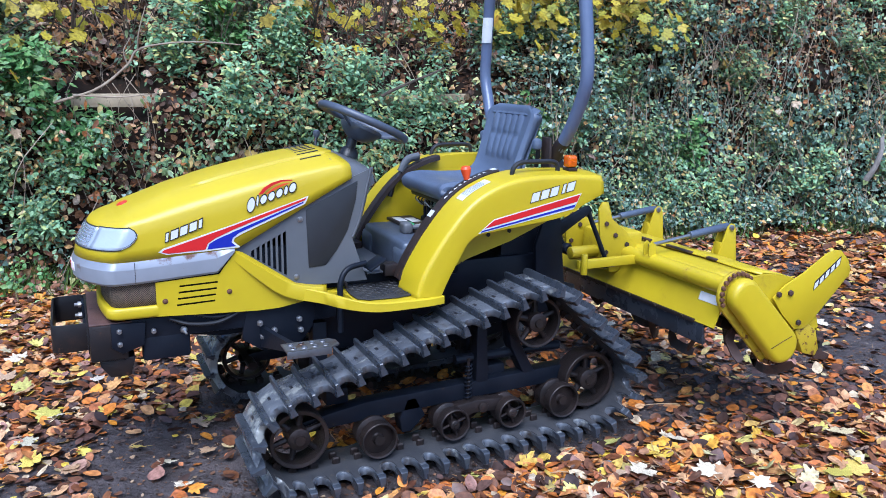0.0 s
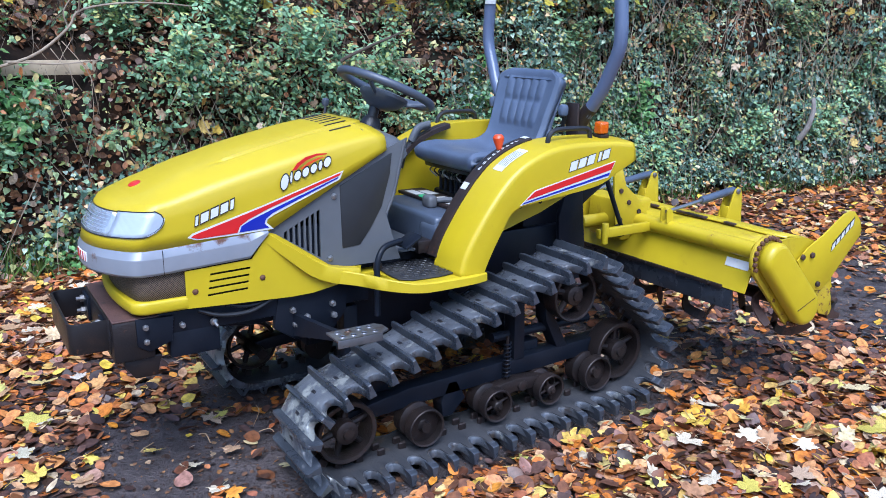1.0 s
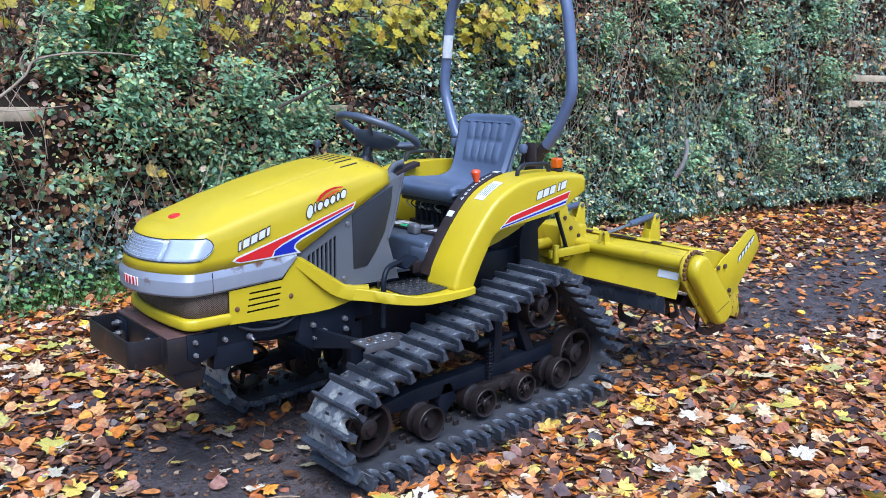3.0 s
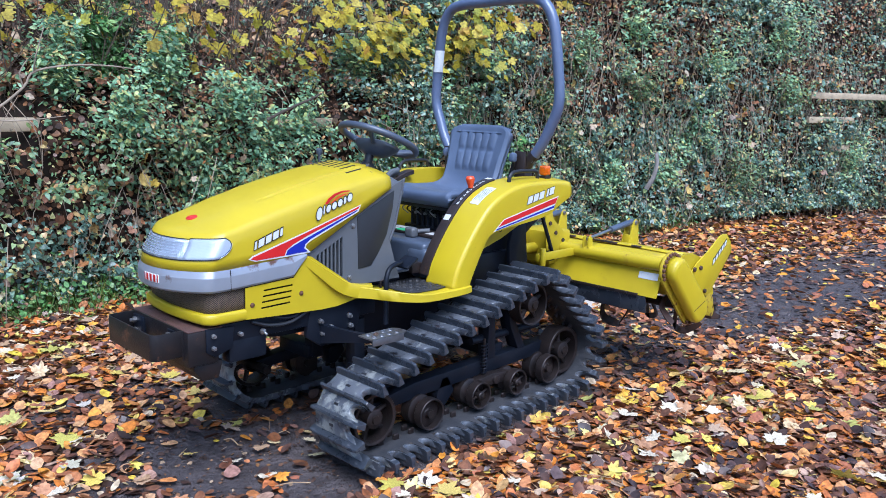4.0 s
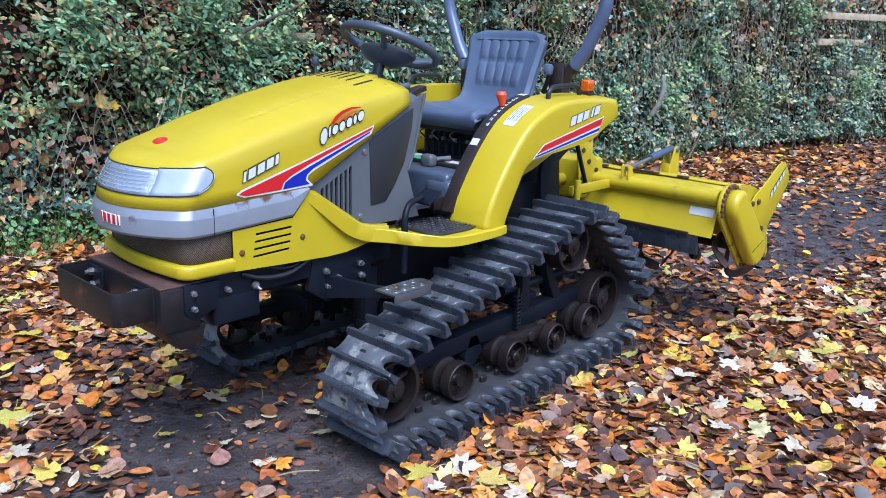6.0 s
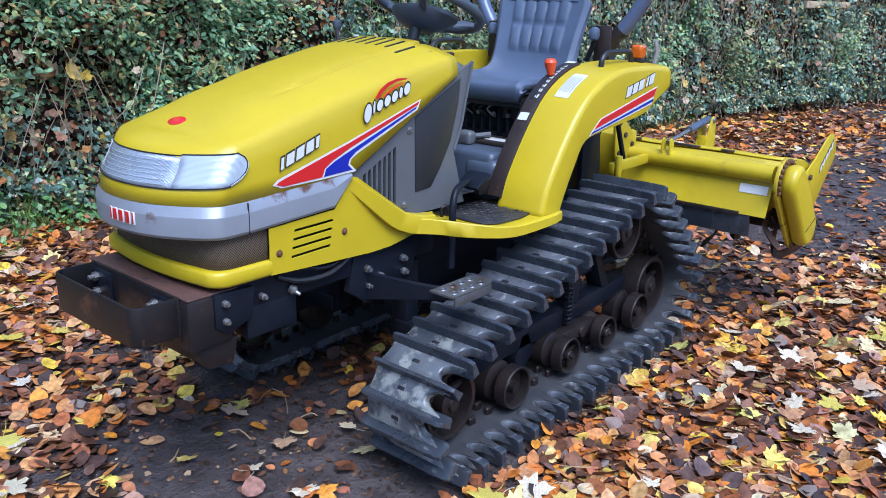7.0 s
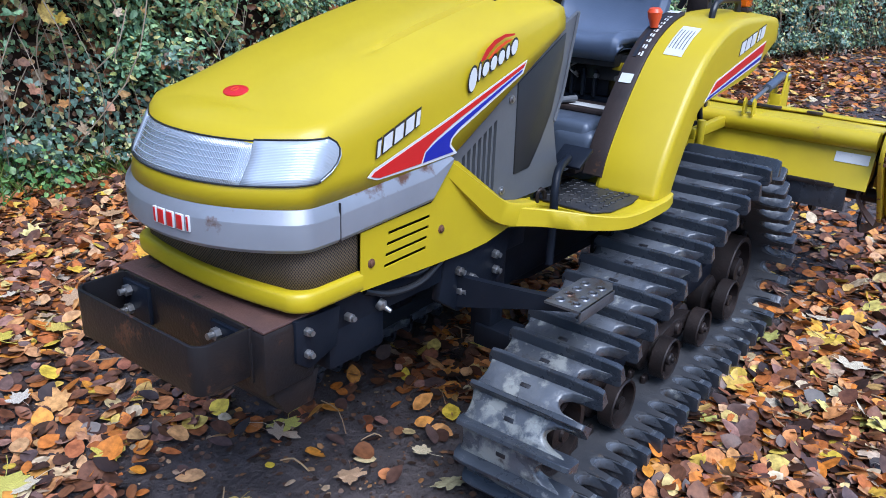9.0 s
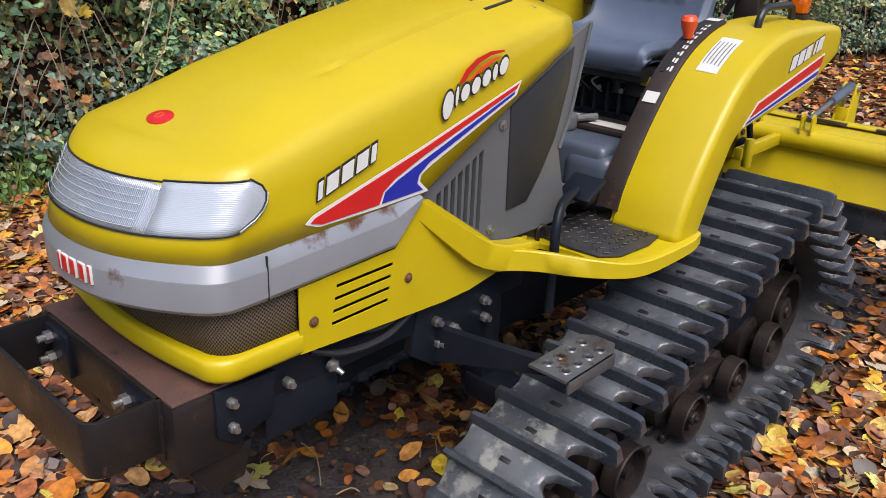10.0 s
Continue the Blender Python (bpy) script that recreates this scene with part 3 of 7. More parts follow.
# black seal round the lamps
bm = bmesh.new()
near, far_ = ends["near"], ends["far"]
loop = list(reversed(near[0])) + [r_[0] for r_ in near] + near[-1] + lens_rows(c0, c1 + 1)[-1] + far_[-1] + [r_[-1] for r_ in reversed(far_)] + list(reversed(far_[0])) + list(reversed(lens_rows(c0, c1 + 1)[0]))
line = [Vector(loop[0])]
for q in loop[1:]:
    if (Vector(q) - line[-1]).length > 0.002:
        line.append(Vector(q))
pipe(bm, line, 0.0019, smooth=False, seg=6)
part("lamp_seal", bm, BLACK_PLASTIC, hood)

# silver band
SIDE_X = list(np.concatenate([np.linspace(1.100, 1.035, 5), np.linspace(1.0, 0.69, 12)]))


def band_low(x):
    return lerp_table(x, [(0.5, 0.802), (0.75, 0.806), (1.035, 0.822), (1.100, 0.898)])


def band_top(x):
    return lerp_table(x, [(0.5, 0.886), (0.75, 0.888), (1.100, 0.910)])


bm = bmesh.new()
rows = []
for f, out in ((1.0, -0.004), (1.0, 0.000), (0.985, 0.003), (0.70, 0.0135), (0.66, 0.014), (0.10, 0.0135), (0.0, 0.008), (0.0, -0.016)):
    rows.append(u_line(0.560 - out, 0.268 + out, 0.06, 1.1, lambda x, ff=f: band_low(x) + (band_top(x) - band_low(x)) * ff, 0.116, SIDE_X))
skin(bm, rows)
band = part("nose_band", bm, SILVER, tractor, "scratched silver nose band with rust spots", sharp=16)

for s in (-1, 1):
    bm = bmesh.new()
    box(bm, 0.748, 0.7495, *sorted((s * 0.278, s * 0.2832)), 0.808, 0.886, 0)
    part("band_seam", bm, RUST_PLATE, band)

# mesh grille and its yellow lower frame
bm = bmesh.new()
skin(bm, [u_line(xf, 0.259, 0.05, 0.82, lambda x, zz=z: zz, 0.022) for xf, z in ((0.640, 0.705), (0.638, 0.75), (0.636, 0.84))])
part("mesh_grille", bm, GRILLE, tractor, "rust-brown fine wire mesh grille", solid=0.003)
bm = bmesh.new()
rows = []
for z, o in ((0.719, -0.014), (0.720, -0.002), (0.717, 0.003), (0.711, 0.006), (0.686, 0.006), (0.679, 0.003), (0.675, -0.004), (0.674, -0.03)):
    rows.append(u_line(0.628 - o, 0.268 + o, 0.05, 0.82, lambda x, zz=z: zz, 0.02))
skin(bm, rows)
part("grille_frame", bm, YELLOW, tractor, sharp=50)

# yellow side skirts with slots
SKIRT = [(0.815, 0.678), (0.815, 0.805), (1.04, 0.816), (1.105, 0.900), (1.128, 0.893), (1.345, 0.742), (1.45, 0.735), (1.45, 0.700), (1.36, 0.678), (1.26, 0.662), (1.18, 0.660), (1.0, 0.668)]
for s in (-1, 1):
    bm = bmesh.new()
    slots = []
    for i in range(4):
        z = 0.709 + 0.0235 * i
        x0, x1 = 0.885 + 0.004 * i, 1.022 + 0.004 * i
        slots.append([(x0, z), (x1, z + 0.004), (x1, z + 0.0115), (x0, z + 0.0075)])
    lo, hi = sorted((s * 0.269, s * 0.272))
    plate(bm, SKIRT, lo, hi, "xz", slots)
    skirt = part("side_skirt", bm, YELLOW, tractor, "yellow side skirt with four cooling slots")
    # raised flange that sweeps down from the band to the footboard
    bm = bmesh.new()
    top = spline([(1.105, 0.897), (1.20, 0.830), (1.30, 0.765), (1.38, 0.742), (1.43, 0.735)], 14)
    low = spline([(1.085, 0.872), (1.17, 0.795), (1.26, 0.722), (1.36, 0.684), (1.42, 0.680)], 14)
    rws = []
    for (a, b), (c, d), f in zip(top, low, np.linspace(0, 1, 14)):
        o = 0.272 + 0.028 * math.sin(min(f * 1.35, 1) * math.pi / 2)
        rws.append([(a, s * 0.262, b), (a, s * o, b), (a * 0.97 + c * 0.03, s * (o + 0.004), b * 0.9 + d * 0.1), (c, s * (o - 0.002), d), (c, s * 0.262, d - 0.004)])
    skin(bm, rws)
    part("flange", bm, YELLOW, skirt, sharp=45)
    for bx, bz in ((1.075, 0.746), (0.845, 0.732), (1.405, 0.712)):
        bm = bmesh.new()
        o = 0.272 if bx < 1.3 else 0.302
        lathe(bm, (bx, s * o, bz), (0, s, 0), [(0.0105, 0.0), (0.010, 0.0015), (0.007, 0.002), (0.0065, 0.005), (0.005, 0.006), (0, 0.006)], 12)
        part("skirt_bolt", bm, RUST_BOLT, skirt)

# grey louvred side panels, dark inset
PANEL = [(1.095, 0.898), (1.35, 1.035), (1.555, 1.150), (1.655, 1.190), (1.628, 1.08), (1.605, 0.99), (1.567, 0.905), (1.60, 0.80), (1.625, 0.735), (1.36, 0.735), (1.30, 0.765)]
INSET = [(1.378, 1.035), (1.588, 1.140), (1.580, 1.065), (1.545, 0.945), (1.50, 0.870), (1.455, 0.812), (1.385, 0.806)]
for s in (-1, 1):
    bm = bmesh.new()
    slots = []
    for i in range(7):
        x = 1.165 + 0.0205 * i
        zt = 0.893 + (x - 1.165) * 0.50
        zb = max(0.898 - (x - 1.095) * 0.6488 + 0.016, 0.786)
        slots.append([(x - 0.001, zb), (x + 0.0115, zb - 0.006), (x + 0.0115, zt + 0.004), (x - 0.001, zt - 0.003)])
    lo, hi = sorted((s * 0.246, s * 0.256))
    plate(bm, PANEL, lo, hi, "xz", slots)
    panel = part("side_panel", bm, GREY_PLASTIC, tractor, "grey plastic louvred side panel")
    bm = bmesh.new()
    lo, hi = sorted((s * 0.250, s * 0.2595))
    plate(bm, INSET, lo, hi, bev=0.002)
    part("inset_panel", bm, DARK_PANEL, panel, "dark scuffed inset panel")
    bm = bmesh.new()
    line = [(1.645, 1.185), (1.618, 1.075), (1.596, 0.985), (1.566, 0.915)]
    pipe(bm, [(a, s * 0.257, b) for a, b in line], 0.008, seg=8, flat=0.6)
    part("panel_rib", bm, GREY_PLASTIC, panel)
    for bx, bz in ((1.355, 1.00), (1.335, 0.775)):
        bm = bmesh.new()
        lathe(bm, (bx, s * 0.256, bz), (0, s, 0), [(0.011, 0), (0.011, 0.003), (0.006, 0.004), (0.006, 0.008), (0, 0.008)], 12)
        part("panel_bolt", bm, STEEL, panel)

# cowl behind the hood, column, instrument face
bm = bmesh.new()
rws = []
for x, w, zl, zt in ((1.49, 0.235, 1.10, 1.238), (1.54, 0.248, 1.09, 1.228), (1.60, 0.250, 1.09, 1.205), (1.650, 0.245, 1.115, 1.185), (1.668, 0.232, 1.125, 1.170)):
    rws.append([(x, -w, zl), (x, -w, zt - 0.045), (x, -w + 0.02, zt - 0.015), (x, -w + 0.07, zt), (x, 0, zt + 0.016), (x, w - 0.07, zt), (x, w - 0.02, zt - 0.015), (x, w, zt - 0.045), (x, w, zl)])
skin(bm, rws, True, True)
cowl = part("dash_cowl", bm, GREY_PLASTIC, tractor, "grey plastic instrument cowl", sharp=40)
bm = bmesh.new()
box(bm, 1.40, 1.545, -0.24, 0.24, 0.74, 1.10, 0.01)
part("bulkhead", bm, BLACK_PAINT, tractor)
bm = bmesh.new()
box(bm, 0.70, 1.42, -0.235, 0.235, 0.69, 0.90, 0.01)
part("engine", bm, BLACK_PAINT, tractor)

# steering wheel, tilted towards the seat
WC = Vector((1.700, -0.01, 1.350))
W = Matrix.Translation(WC) @ Matrix.Rotation(radians(24), 4, "Y")
bm = bmesh.new()
pipe(bm, [(1.625, 0, 1.19), (1.645, 0, 1.25), (1.662, 0, 1.30)], 0.021, n=8, seg=14)
lathe(bm, (1.640, 0, 1.225), (0.35, 0, 0.93), [(0.0, -0.02), (0.042, -0.02), (0.038, 0.005), (0.026, 0.02), (0, 0.02)], 20)
part("steering_column", bm, BLACK_PLASTIC, tractor)
bm = bmesh.new()
ring = [(0.187 * math.cos(a), 0.187 * math.sin(a), 0) for a in np.linspace(0, 2 * math.pi, 49)[:-1]]
t = bmesh.new()
vs = [[t.verts.new((c[0] * (1 + 0.0155 / 0.187 * math.cos(b)), c[1] * (1 + 0.0155 / 0.187 * math.cos(b)), 0.0165 * math.sin(b))) for b in np.linspace(0, 2 * math.pi, 13)[:-1]] for c in ring]
for i in range(48):
    for k in range(12):
        t.faces.new((vs[i][k], vs[(i + 1) % 48][k], vs[(i + 1) % 48][(k + 1) % 12], vs[i][(k + 1) % 12]))
t.transform(W)
bmesh.ops.recalc_face_normals(t, faces=list(t.faces))
join(bm, t)
wheel = part("steering_wheel", bm, WHEEL_PLASTIC, tractor, "dark blue-grey plastic steering wheel", sharp=60)
bm = bmesh.new()
t = bmesh.new()
prof = [(0.0, -0.012), (0.070, -0.014), (0.104, -0.024), (0.102, -0.036), (0.075, -0.064), (0.040, -0.082), (0.0, -0.084)]
lathe(t, (0, 0, 0), (0, 0, 1), prof, 28)
for v in t.verts:
    v.co.x *= 0.80
    v.co.y *= 1.30
t.transform(W)
join(bm, t)
part("wheel_boss", bm, WHEEL_PLASTIC, wheel)
for a in (90, 215, 325):
    bm = bmesh.new()
    c, s_ = math.cos(radians(a)), math.sin(radians(a))
    t = bmesh.new()
    pipe(t, [(c * 0.05, s_ * 0.05, -0.035), (c * 0.10, s_ * 0.10, -0.026), (c * 0.15, s_ * 0.15, -0.006), (c * 0.185, s_ * 0.185, 0)], 0.022, n=10, seg=10, r_end=0.014, flat=0.45)
    t.transform(W)
    join(bm, t)
    part("wheel_spoke", bm, WHEEL_PLASTIC, wheel)

# levers beside the column
bm = bmesh.new()
pipe(bm, [(1.56, 0.26, 1.12), (1.572, 0.29, 1.19), (1.585, 0.31, 1.265)], 0.006, n=10)
lever = part("throttle_lever", bm, BLACK_PLASTIC, tractor)
bm = bmesh.new()
lathe(bm, (1.587, 0.312, 1.262), (0.05, 0.05, 1), [(0, 0), (0.010, 0), (0.016, 0.012), (0.015, 0.028), (0.008, 0.034), (0, 0.034)], 16)
part("knob", bm, WHEEL_PLASTIC, lever)

# seat: lofted cushion and back with stitched channels
seat = part("seat_pan", box(bmesh.new(), 2.0, 2.36, -0.2, 0.2, 1.0, 1.045, 0.012), BLACK_PLASTIC, tractor)


def seat_rows(prof, n):
    """prof: (x, z, nx, nz, half width, how far the sides stand out) along the middle."""
    rws = []
    for x, z, nx, nz, w, bo in prof:
        row = []
        for k in range(n):
            f = -1 + 2 * k / (n - 1)
            o = bo * abs(f) ** 3 - 0.03 * max(0, abs(f) - 0.9) / 0.1 * lerp_table(len(rws) / len(prof), [(0, 0), (0.12, 0.2), (0.22, 1), (0.60, 0.8), (0.76, 0.4), (0.86, 0.0), (1, 0)])
            row.append((x + nx * o, f * w, z + nz * o))
        rws.append(row)
    return rws


line = [(2.000, 1.020), (1.972, 1.045), (1.978, 1.085), (2.05, 1.092), (2.15, 1.078), (2.24, 1.072), (2.30, 1.085), (2.338, 1.13), (2.362, 1.21), (2.385, 1.29), (2.408, 1.37), (2.420, 1.408), (2.438, 1.418), (2.454, 1.398)]
pts = spline(line, 91)
prof = []
for i, p in enumerate(pts):
    d = np.array(pts[min(i + 1, 90)]) - np.array(pts[max(i - 1, 0)])
    d /= np.linalg.norm(d)
    f = i / 90
    w = lerp_table(f, [(0, 0.20), (0.1, 0.222), (0.42, 0.225), (0.52, 0.195), (0.62, 0.200), (0.80, 0.222), (1, 0.224)])
    if p[0] > 2.3 and p[1] > 1.355:
        w *= max(0.30, 1 - ((p[1] - 1.355) / 0.066) ** 2.6) ** (1 / 2.6)
    bo = lerp_table(f, [(0, 0.0), (0.12, 0.01), (0.35, 0.04), (0.50, 0.04), (0.60, 0.022), (0.80, 0.012), (0.90, 0.0), (1, 0)])
    prof.append((p[0], p[1], -d[1], d[0], w, bo))
bm = bmesh.new()
rws = seat_rows(prof, 81)
# stitched grid on the backrest
for i, row in enumerate(rws):
    if 53 <= i <= 71:
        nx, nz = prof[i][2], prof[i][3]
        for k, (x, y, z) in enumerate(row):
            f = -1 + 2 * k / 80
            if abs(f) < 0.62:
                u = (f + 0.62) / 1.24 * 5
                v = (i - 53) / 18 * 2
                g = -0.011 * (abs(math.sin(math.pi * min(max(u, 0), 5))) ** 0.5) * (abs(math.sin(math.pi * v)) ** 0.4)
                row[k] = (x - nx * g, y, z - nz * g)
skin(bm, rws)
cushion = part("seat_cushion", bm, VINYL, tractor, "blue-grey vinyl bucket seat with stitched back", sharp=80)
md = cushion.modifiers.new("padding", "SOLIDIFY")
md.thickness, md.offset = 0.055, -1
for s in (-1, 1):
    bm = bmesh.new()
    pipe(bm, [(2.43, s * 0.205, 1.16), (2.42, s * 0.235, 1.22), (2.405, s * 0.245, 1.262)], 0.010, n=10)
    arm = part("armrest_stay", bm, BLACK_PLASTIC, tractor)
    bm = bmesh.new()
    box(bm, 2.385, 2.425, s * 0.245 - 0.018, s * 0.245 + 0.018, 1.235, 1.285, 0.014)
    part("armrest_pad", bm, VINYL, arm)
bm = bmesh.new()
box(bm, 2.045, 2.40, -0.19, 0.19, 0.84, 0.90, 0.01)
box(bm, 2.06, 2.14, -0.16, 0.16, 0.90, 1.01, 0.01)
box(bm, 2.26, 2.34, -0.16, 0.16, 0.90, 1.01, 0.01)
for i in range(7):
    rod(bm, (2.04, -0.12 + 0.04 * i, 0.90), (2.04, -0.12 + 0.04 * i, 0.985), 0.007, seg=8)
mount = part("seat_mount", bm, BLACK_PAINT, tractor, "black greasy seat mount")
bm = bmesh.new()
box(bm, 2.045, 2.075, -0.235, -0.08, 0.955, 1.035, 0.004)
part("relay_box", bm, BLACK_PLASTIC, mount)
bm = bmesh.new()
box(bm, 2.0425, 2.0447, -0.215, -0.175, 0.99, 1.015, 0.0004)
part("yellow_tag", bm, YELLOW_WORN, mount)
for k in range(7):
    bm = bmesh.new()
    y = -0.06 + 0.035 * k
    pipe(bm, [(2.04, y, 0.955), (2.015, y + 0.02, 0.985), (2.02, y - 0.01, 1.01), (2.05, y + 0.03, 1.03)], 0.0035, n=14, seg=6)
    part("cable", bm, (STEEL, BLACK_PLASTIC, IRON)[k % 3], mount)
for k in range(5):
    bm = bmesh.new()
    rod(bm, (2.035, -0.20 + 0.07 * k, 0.968), (2.022, -0.20 + 0.07 * k, 0.968), 0.008, seg=6)
    part("mount_bolt", bm, STEEL, mount)

# transmission housing and battery cover ahead of the seat
bm = bmesh.new()
box(bm, 1.785, 1.935, -0.245, 0.245, 0.70, 0.872, 0.022, segs=3)
box(bm, 1.775, 1.905, -0.272, -0.12, 0.70, 0.850, 0.035, segs=4)
box(bm, 1.775, 1.905, 0.12, 0.272, 0.70, 0.850, 0.035, segs=4)
housing = part("gearbox_cover", bm, GREY_CAST, tractor, "chipped blue-grey gearbox cover below the seat", sharp=50)
for y0, y1 in ((-0.262, -0.20), (0.20, 0.262)):
    bm = bmesh.new()
    box(bm, 1.70, 1.762, y0, y1, 0.742, 0.79, 0.004)
    part("cast_lug", bm, IRON, housing)
bm = bmesh.new()
box(bm, 1.63, 1.775, -0.24, 0.24, 0.752, 0.760, 0.002)
part("floor_plate", bm, GREY_PLASTIC, housing)
bm = bmesh.new()
box(bm, 1.905, 2.03, -0.262, 0.262, 0.874, 0.888, 0.003)
part("rusty_shelf", bm, BROWN_PLATE, housing)
bm = bmesh.new()
box(bm, 1.94, 2.04, -0.255, 0.255, 0.72, 0.872, 0.012)
part("rear_cover", bm, BLACK_PAINT, housing)
for x0, x1, y0, y1 in ((1.965, 2.01, 0.09, 0.19), (1.955, 2.00, -0.05, 0.03), (1.915, 1.955, 0.12, 0.22), (1.925, 1.975, -0.235, -0.10)):
    bm = bmesh.new()
    box(bm, x0, x1, y0, y1, 0.8885, 0.8905, 0.0005)
    part("warning_label", bm, STICKER, housing)
bm = bmesh.new()
t = bmesh.new()
lathe(t, (0, 0, 0), (0, 0, 1), [(0.0, 0.003), (0.030, 0.003), (0.034, 0.002), (0.035, 0)], 20)
for v in t.verts:
    v.co = Vector((1.932 + 0.75 * v.co.x, 0.064 + 1.4 * v.co.y, 0.8885 + v.co.z))
join(bm, t)
part("green_label", bm, GREEN_INK, housing)
bm = bmesh.new()
box(bm, 1.852, 1.898, -0.09, -0.024, 0.868, 0.922, 0.016, segs=3)
rod(bm, (1.885, -0.06, 0.898), (1.95, -0.11, 0.905), 0.010, seg=10)
part("selector_knob", bm, GREY_PLASTIC, housing)

# footboards with rubber mat, pedal slot and hooked pedal stay
FOOT = [(1.32, 0.245), (1.36, 0.300), (1.42, 0.345), (1.48, 0.425), (1.545, 0.480), (1.62, 0.500), (1.72, 0.506), (1.80, 0.505), (1.86, 0.492), (1.862, 0.32), (1.90, 0.30), (1.90, 0.20), (1.50, 0.20), (1.45, 0.21)]
for s in (-1, 1):
    bm = bmesh.new()
    out = [(a, s * b) for a, b in FOOT]
    slot = [(1.452, s * 0.268), (1.500, s * 0.272), (1.518, s * 0.345), (1.515, s * 0.392), (1.470, s * 0.385), (1.448, s * 0.330)]
    plate(bm, out, 0.690, 0.702, "xy", [slot])
    rimline = [(1.325, s * 0.288, 0.694)] + [(a, s * b, 0.694) for a, b in FOOT[1:9]]
    rr = []
    for (x, y, z) in spline(rimline, 30):
        up = lerp_table(x, [(1.33, 0.036), (1.42, 0.022), (1.54, 0.004), (1.6, 0.0)])
        lo_ = lerp_table(x, [(1.33, 0.688), (1.45, 0.674), (1.6, 0.668), (1.8, 0.672)])
        rr.append([(x, y - s * 0.020, 0.7035 + up), (x, y - s * 0.001, 0.7035 + up), (x, y + s * 0.003, 0.7005 + up), (x, y + s * 0.004, lo_ + 0.002), (x, y + s * 0.001, lo_), (x, y - s * 0.006, lo_)])
    skin(bm, rr, True, True)
    board = part("footboard", bm, YELLOW_WORN, tractor, "yellow steel footboard with chipped rim", sharp=40)
    bm = bmesh.new()
    matline = [(1.535, s * 0.232), (1.556, s * 0.218), (1.752, s * 0.206), (1.768, s * 0.225), (1.772, s * 0.422), (1.755, s * 0.441), (1.68, s * 0.455), (1.570, s * 0.447), (1.528, s * 0.415), (1.522, s * 0.34)]
    plate(bm, matline, 0.704, 0.710, "xy", bev=0.002)
    rng = random.Random(3)
    for i in range(11):
        for k in range(9):
            x, y = 1.552 + 0.02 * i, 0.235 + 0.023 * k
            if y > 0.44 or x > 1.758 or rng.random() < 0.12:
                continue
            a = 0.6 if (i + k) % 2 else -0.6
            box(bm, -0.007, 0.007, -0.0025, 0.0025, 0, 0.0035, 0.001, Matrix.Translation((x, s * y, 0.7095)) @ Matrix.Rotation(a, 4, "Z"), 1)
    part("rubber_mat", bm, MAT_RUBBER, board, "black studded rubber foot mat")
    bm = bmesh.new()
    pipe(bm, [(1.49, s * 0.322, 0.55), (1.49, s * 0.322, 0.68), (1.495, s * 0.318, 0.755), (1.530, s * 0.305, 0.800), (1.61, s * 0.285, 0.812)], 0.0115, n=26, seg=12)
    pedal = part("pedal_stay", bm, BLACK_PAINT, board)
    bm = bmesh.new()
    box(bm, 1.61, 1.69, s * 0.275 - 0.045, s * 0.275 + 0.045, 0.800, 0.812, 0.004, Matrix.Translation((1.65, 0, 0.806)) @ Matrix.Rotation(-0.55, 4, "Y") @ Matrix.Translation((-1.65, 0, -0.806)))
    part("pedal_pad", bm, BLACK_PAINT, pedal)
    bm = bmesh.new()
    pipe(bm, [(1.515, s * 0.255, 0.702), (1.515, s * 0.255, 0.73), (1.53, s * 0.262, 0.735), (1.54, s * 0.265, 0.705)], 0.006, n=10, seg=8)
    part("latch", bm, IRON, board)

# mudguards
CREASE = [(1.742, 0.700), (1.775, 0.80), (1.868, 0.943), (1.975, 1.060), (2.085, 1.122), (2.205, 1.152), (2.36, 1.158), (2.50, 1.153), (2.584, 1.145)]
UNDER = [(1.845, 0.690), (1.872, 0.75), (1.928, 0.85), (1.985, 0.925), (2.10, 0.947), (2.22, 0.960), (2.40, 0.985), (2.50, 1.030), (2.592, 1.070)]
N_G = 44
CR, UN = spline(CREASE, N_G), spline(UNDER, N_G)
SKIN_ROWS = {}


def guard_point(i, v, s, lift=0.0):
    """A place on the top strip: station i, v from 0 at the inner rim to 1 at the crease."""
    x, z = CR[i]
    dx, dz = CR[min(i + 1, N_G - 1)] - CR[max(i - 1, 0)]
    n = math.hypot(dx, dz)
    bulge = 0.003 * math.sin(math.pi * v) + 0.010 * (1 - v) + lift
    return (x - dz / n * bulge, s * (0.318 + (0.470 - 0.318) * v), z + dx / n * bulge)


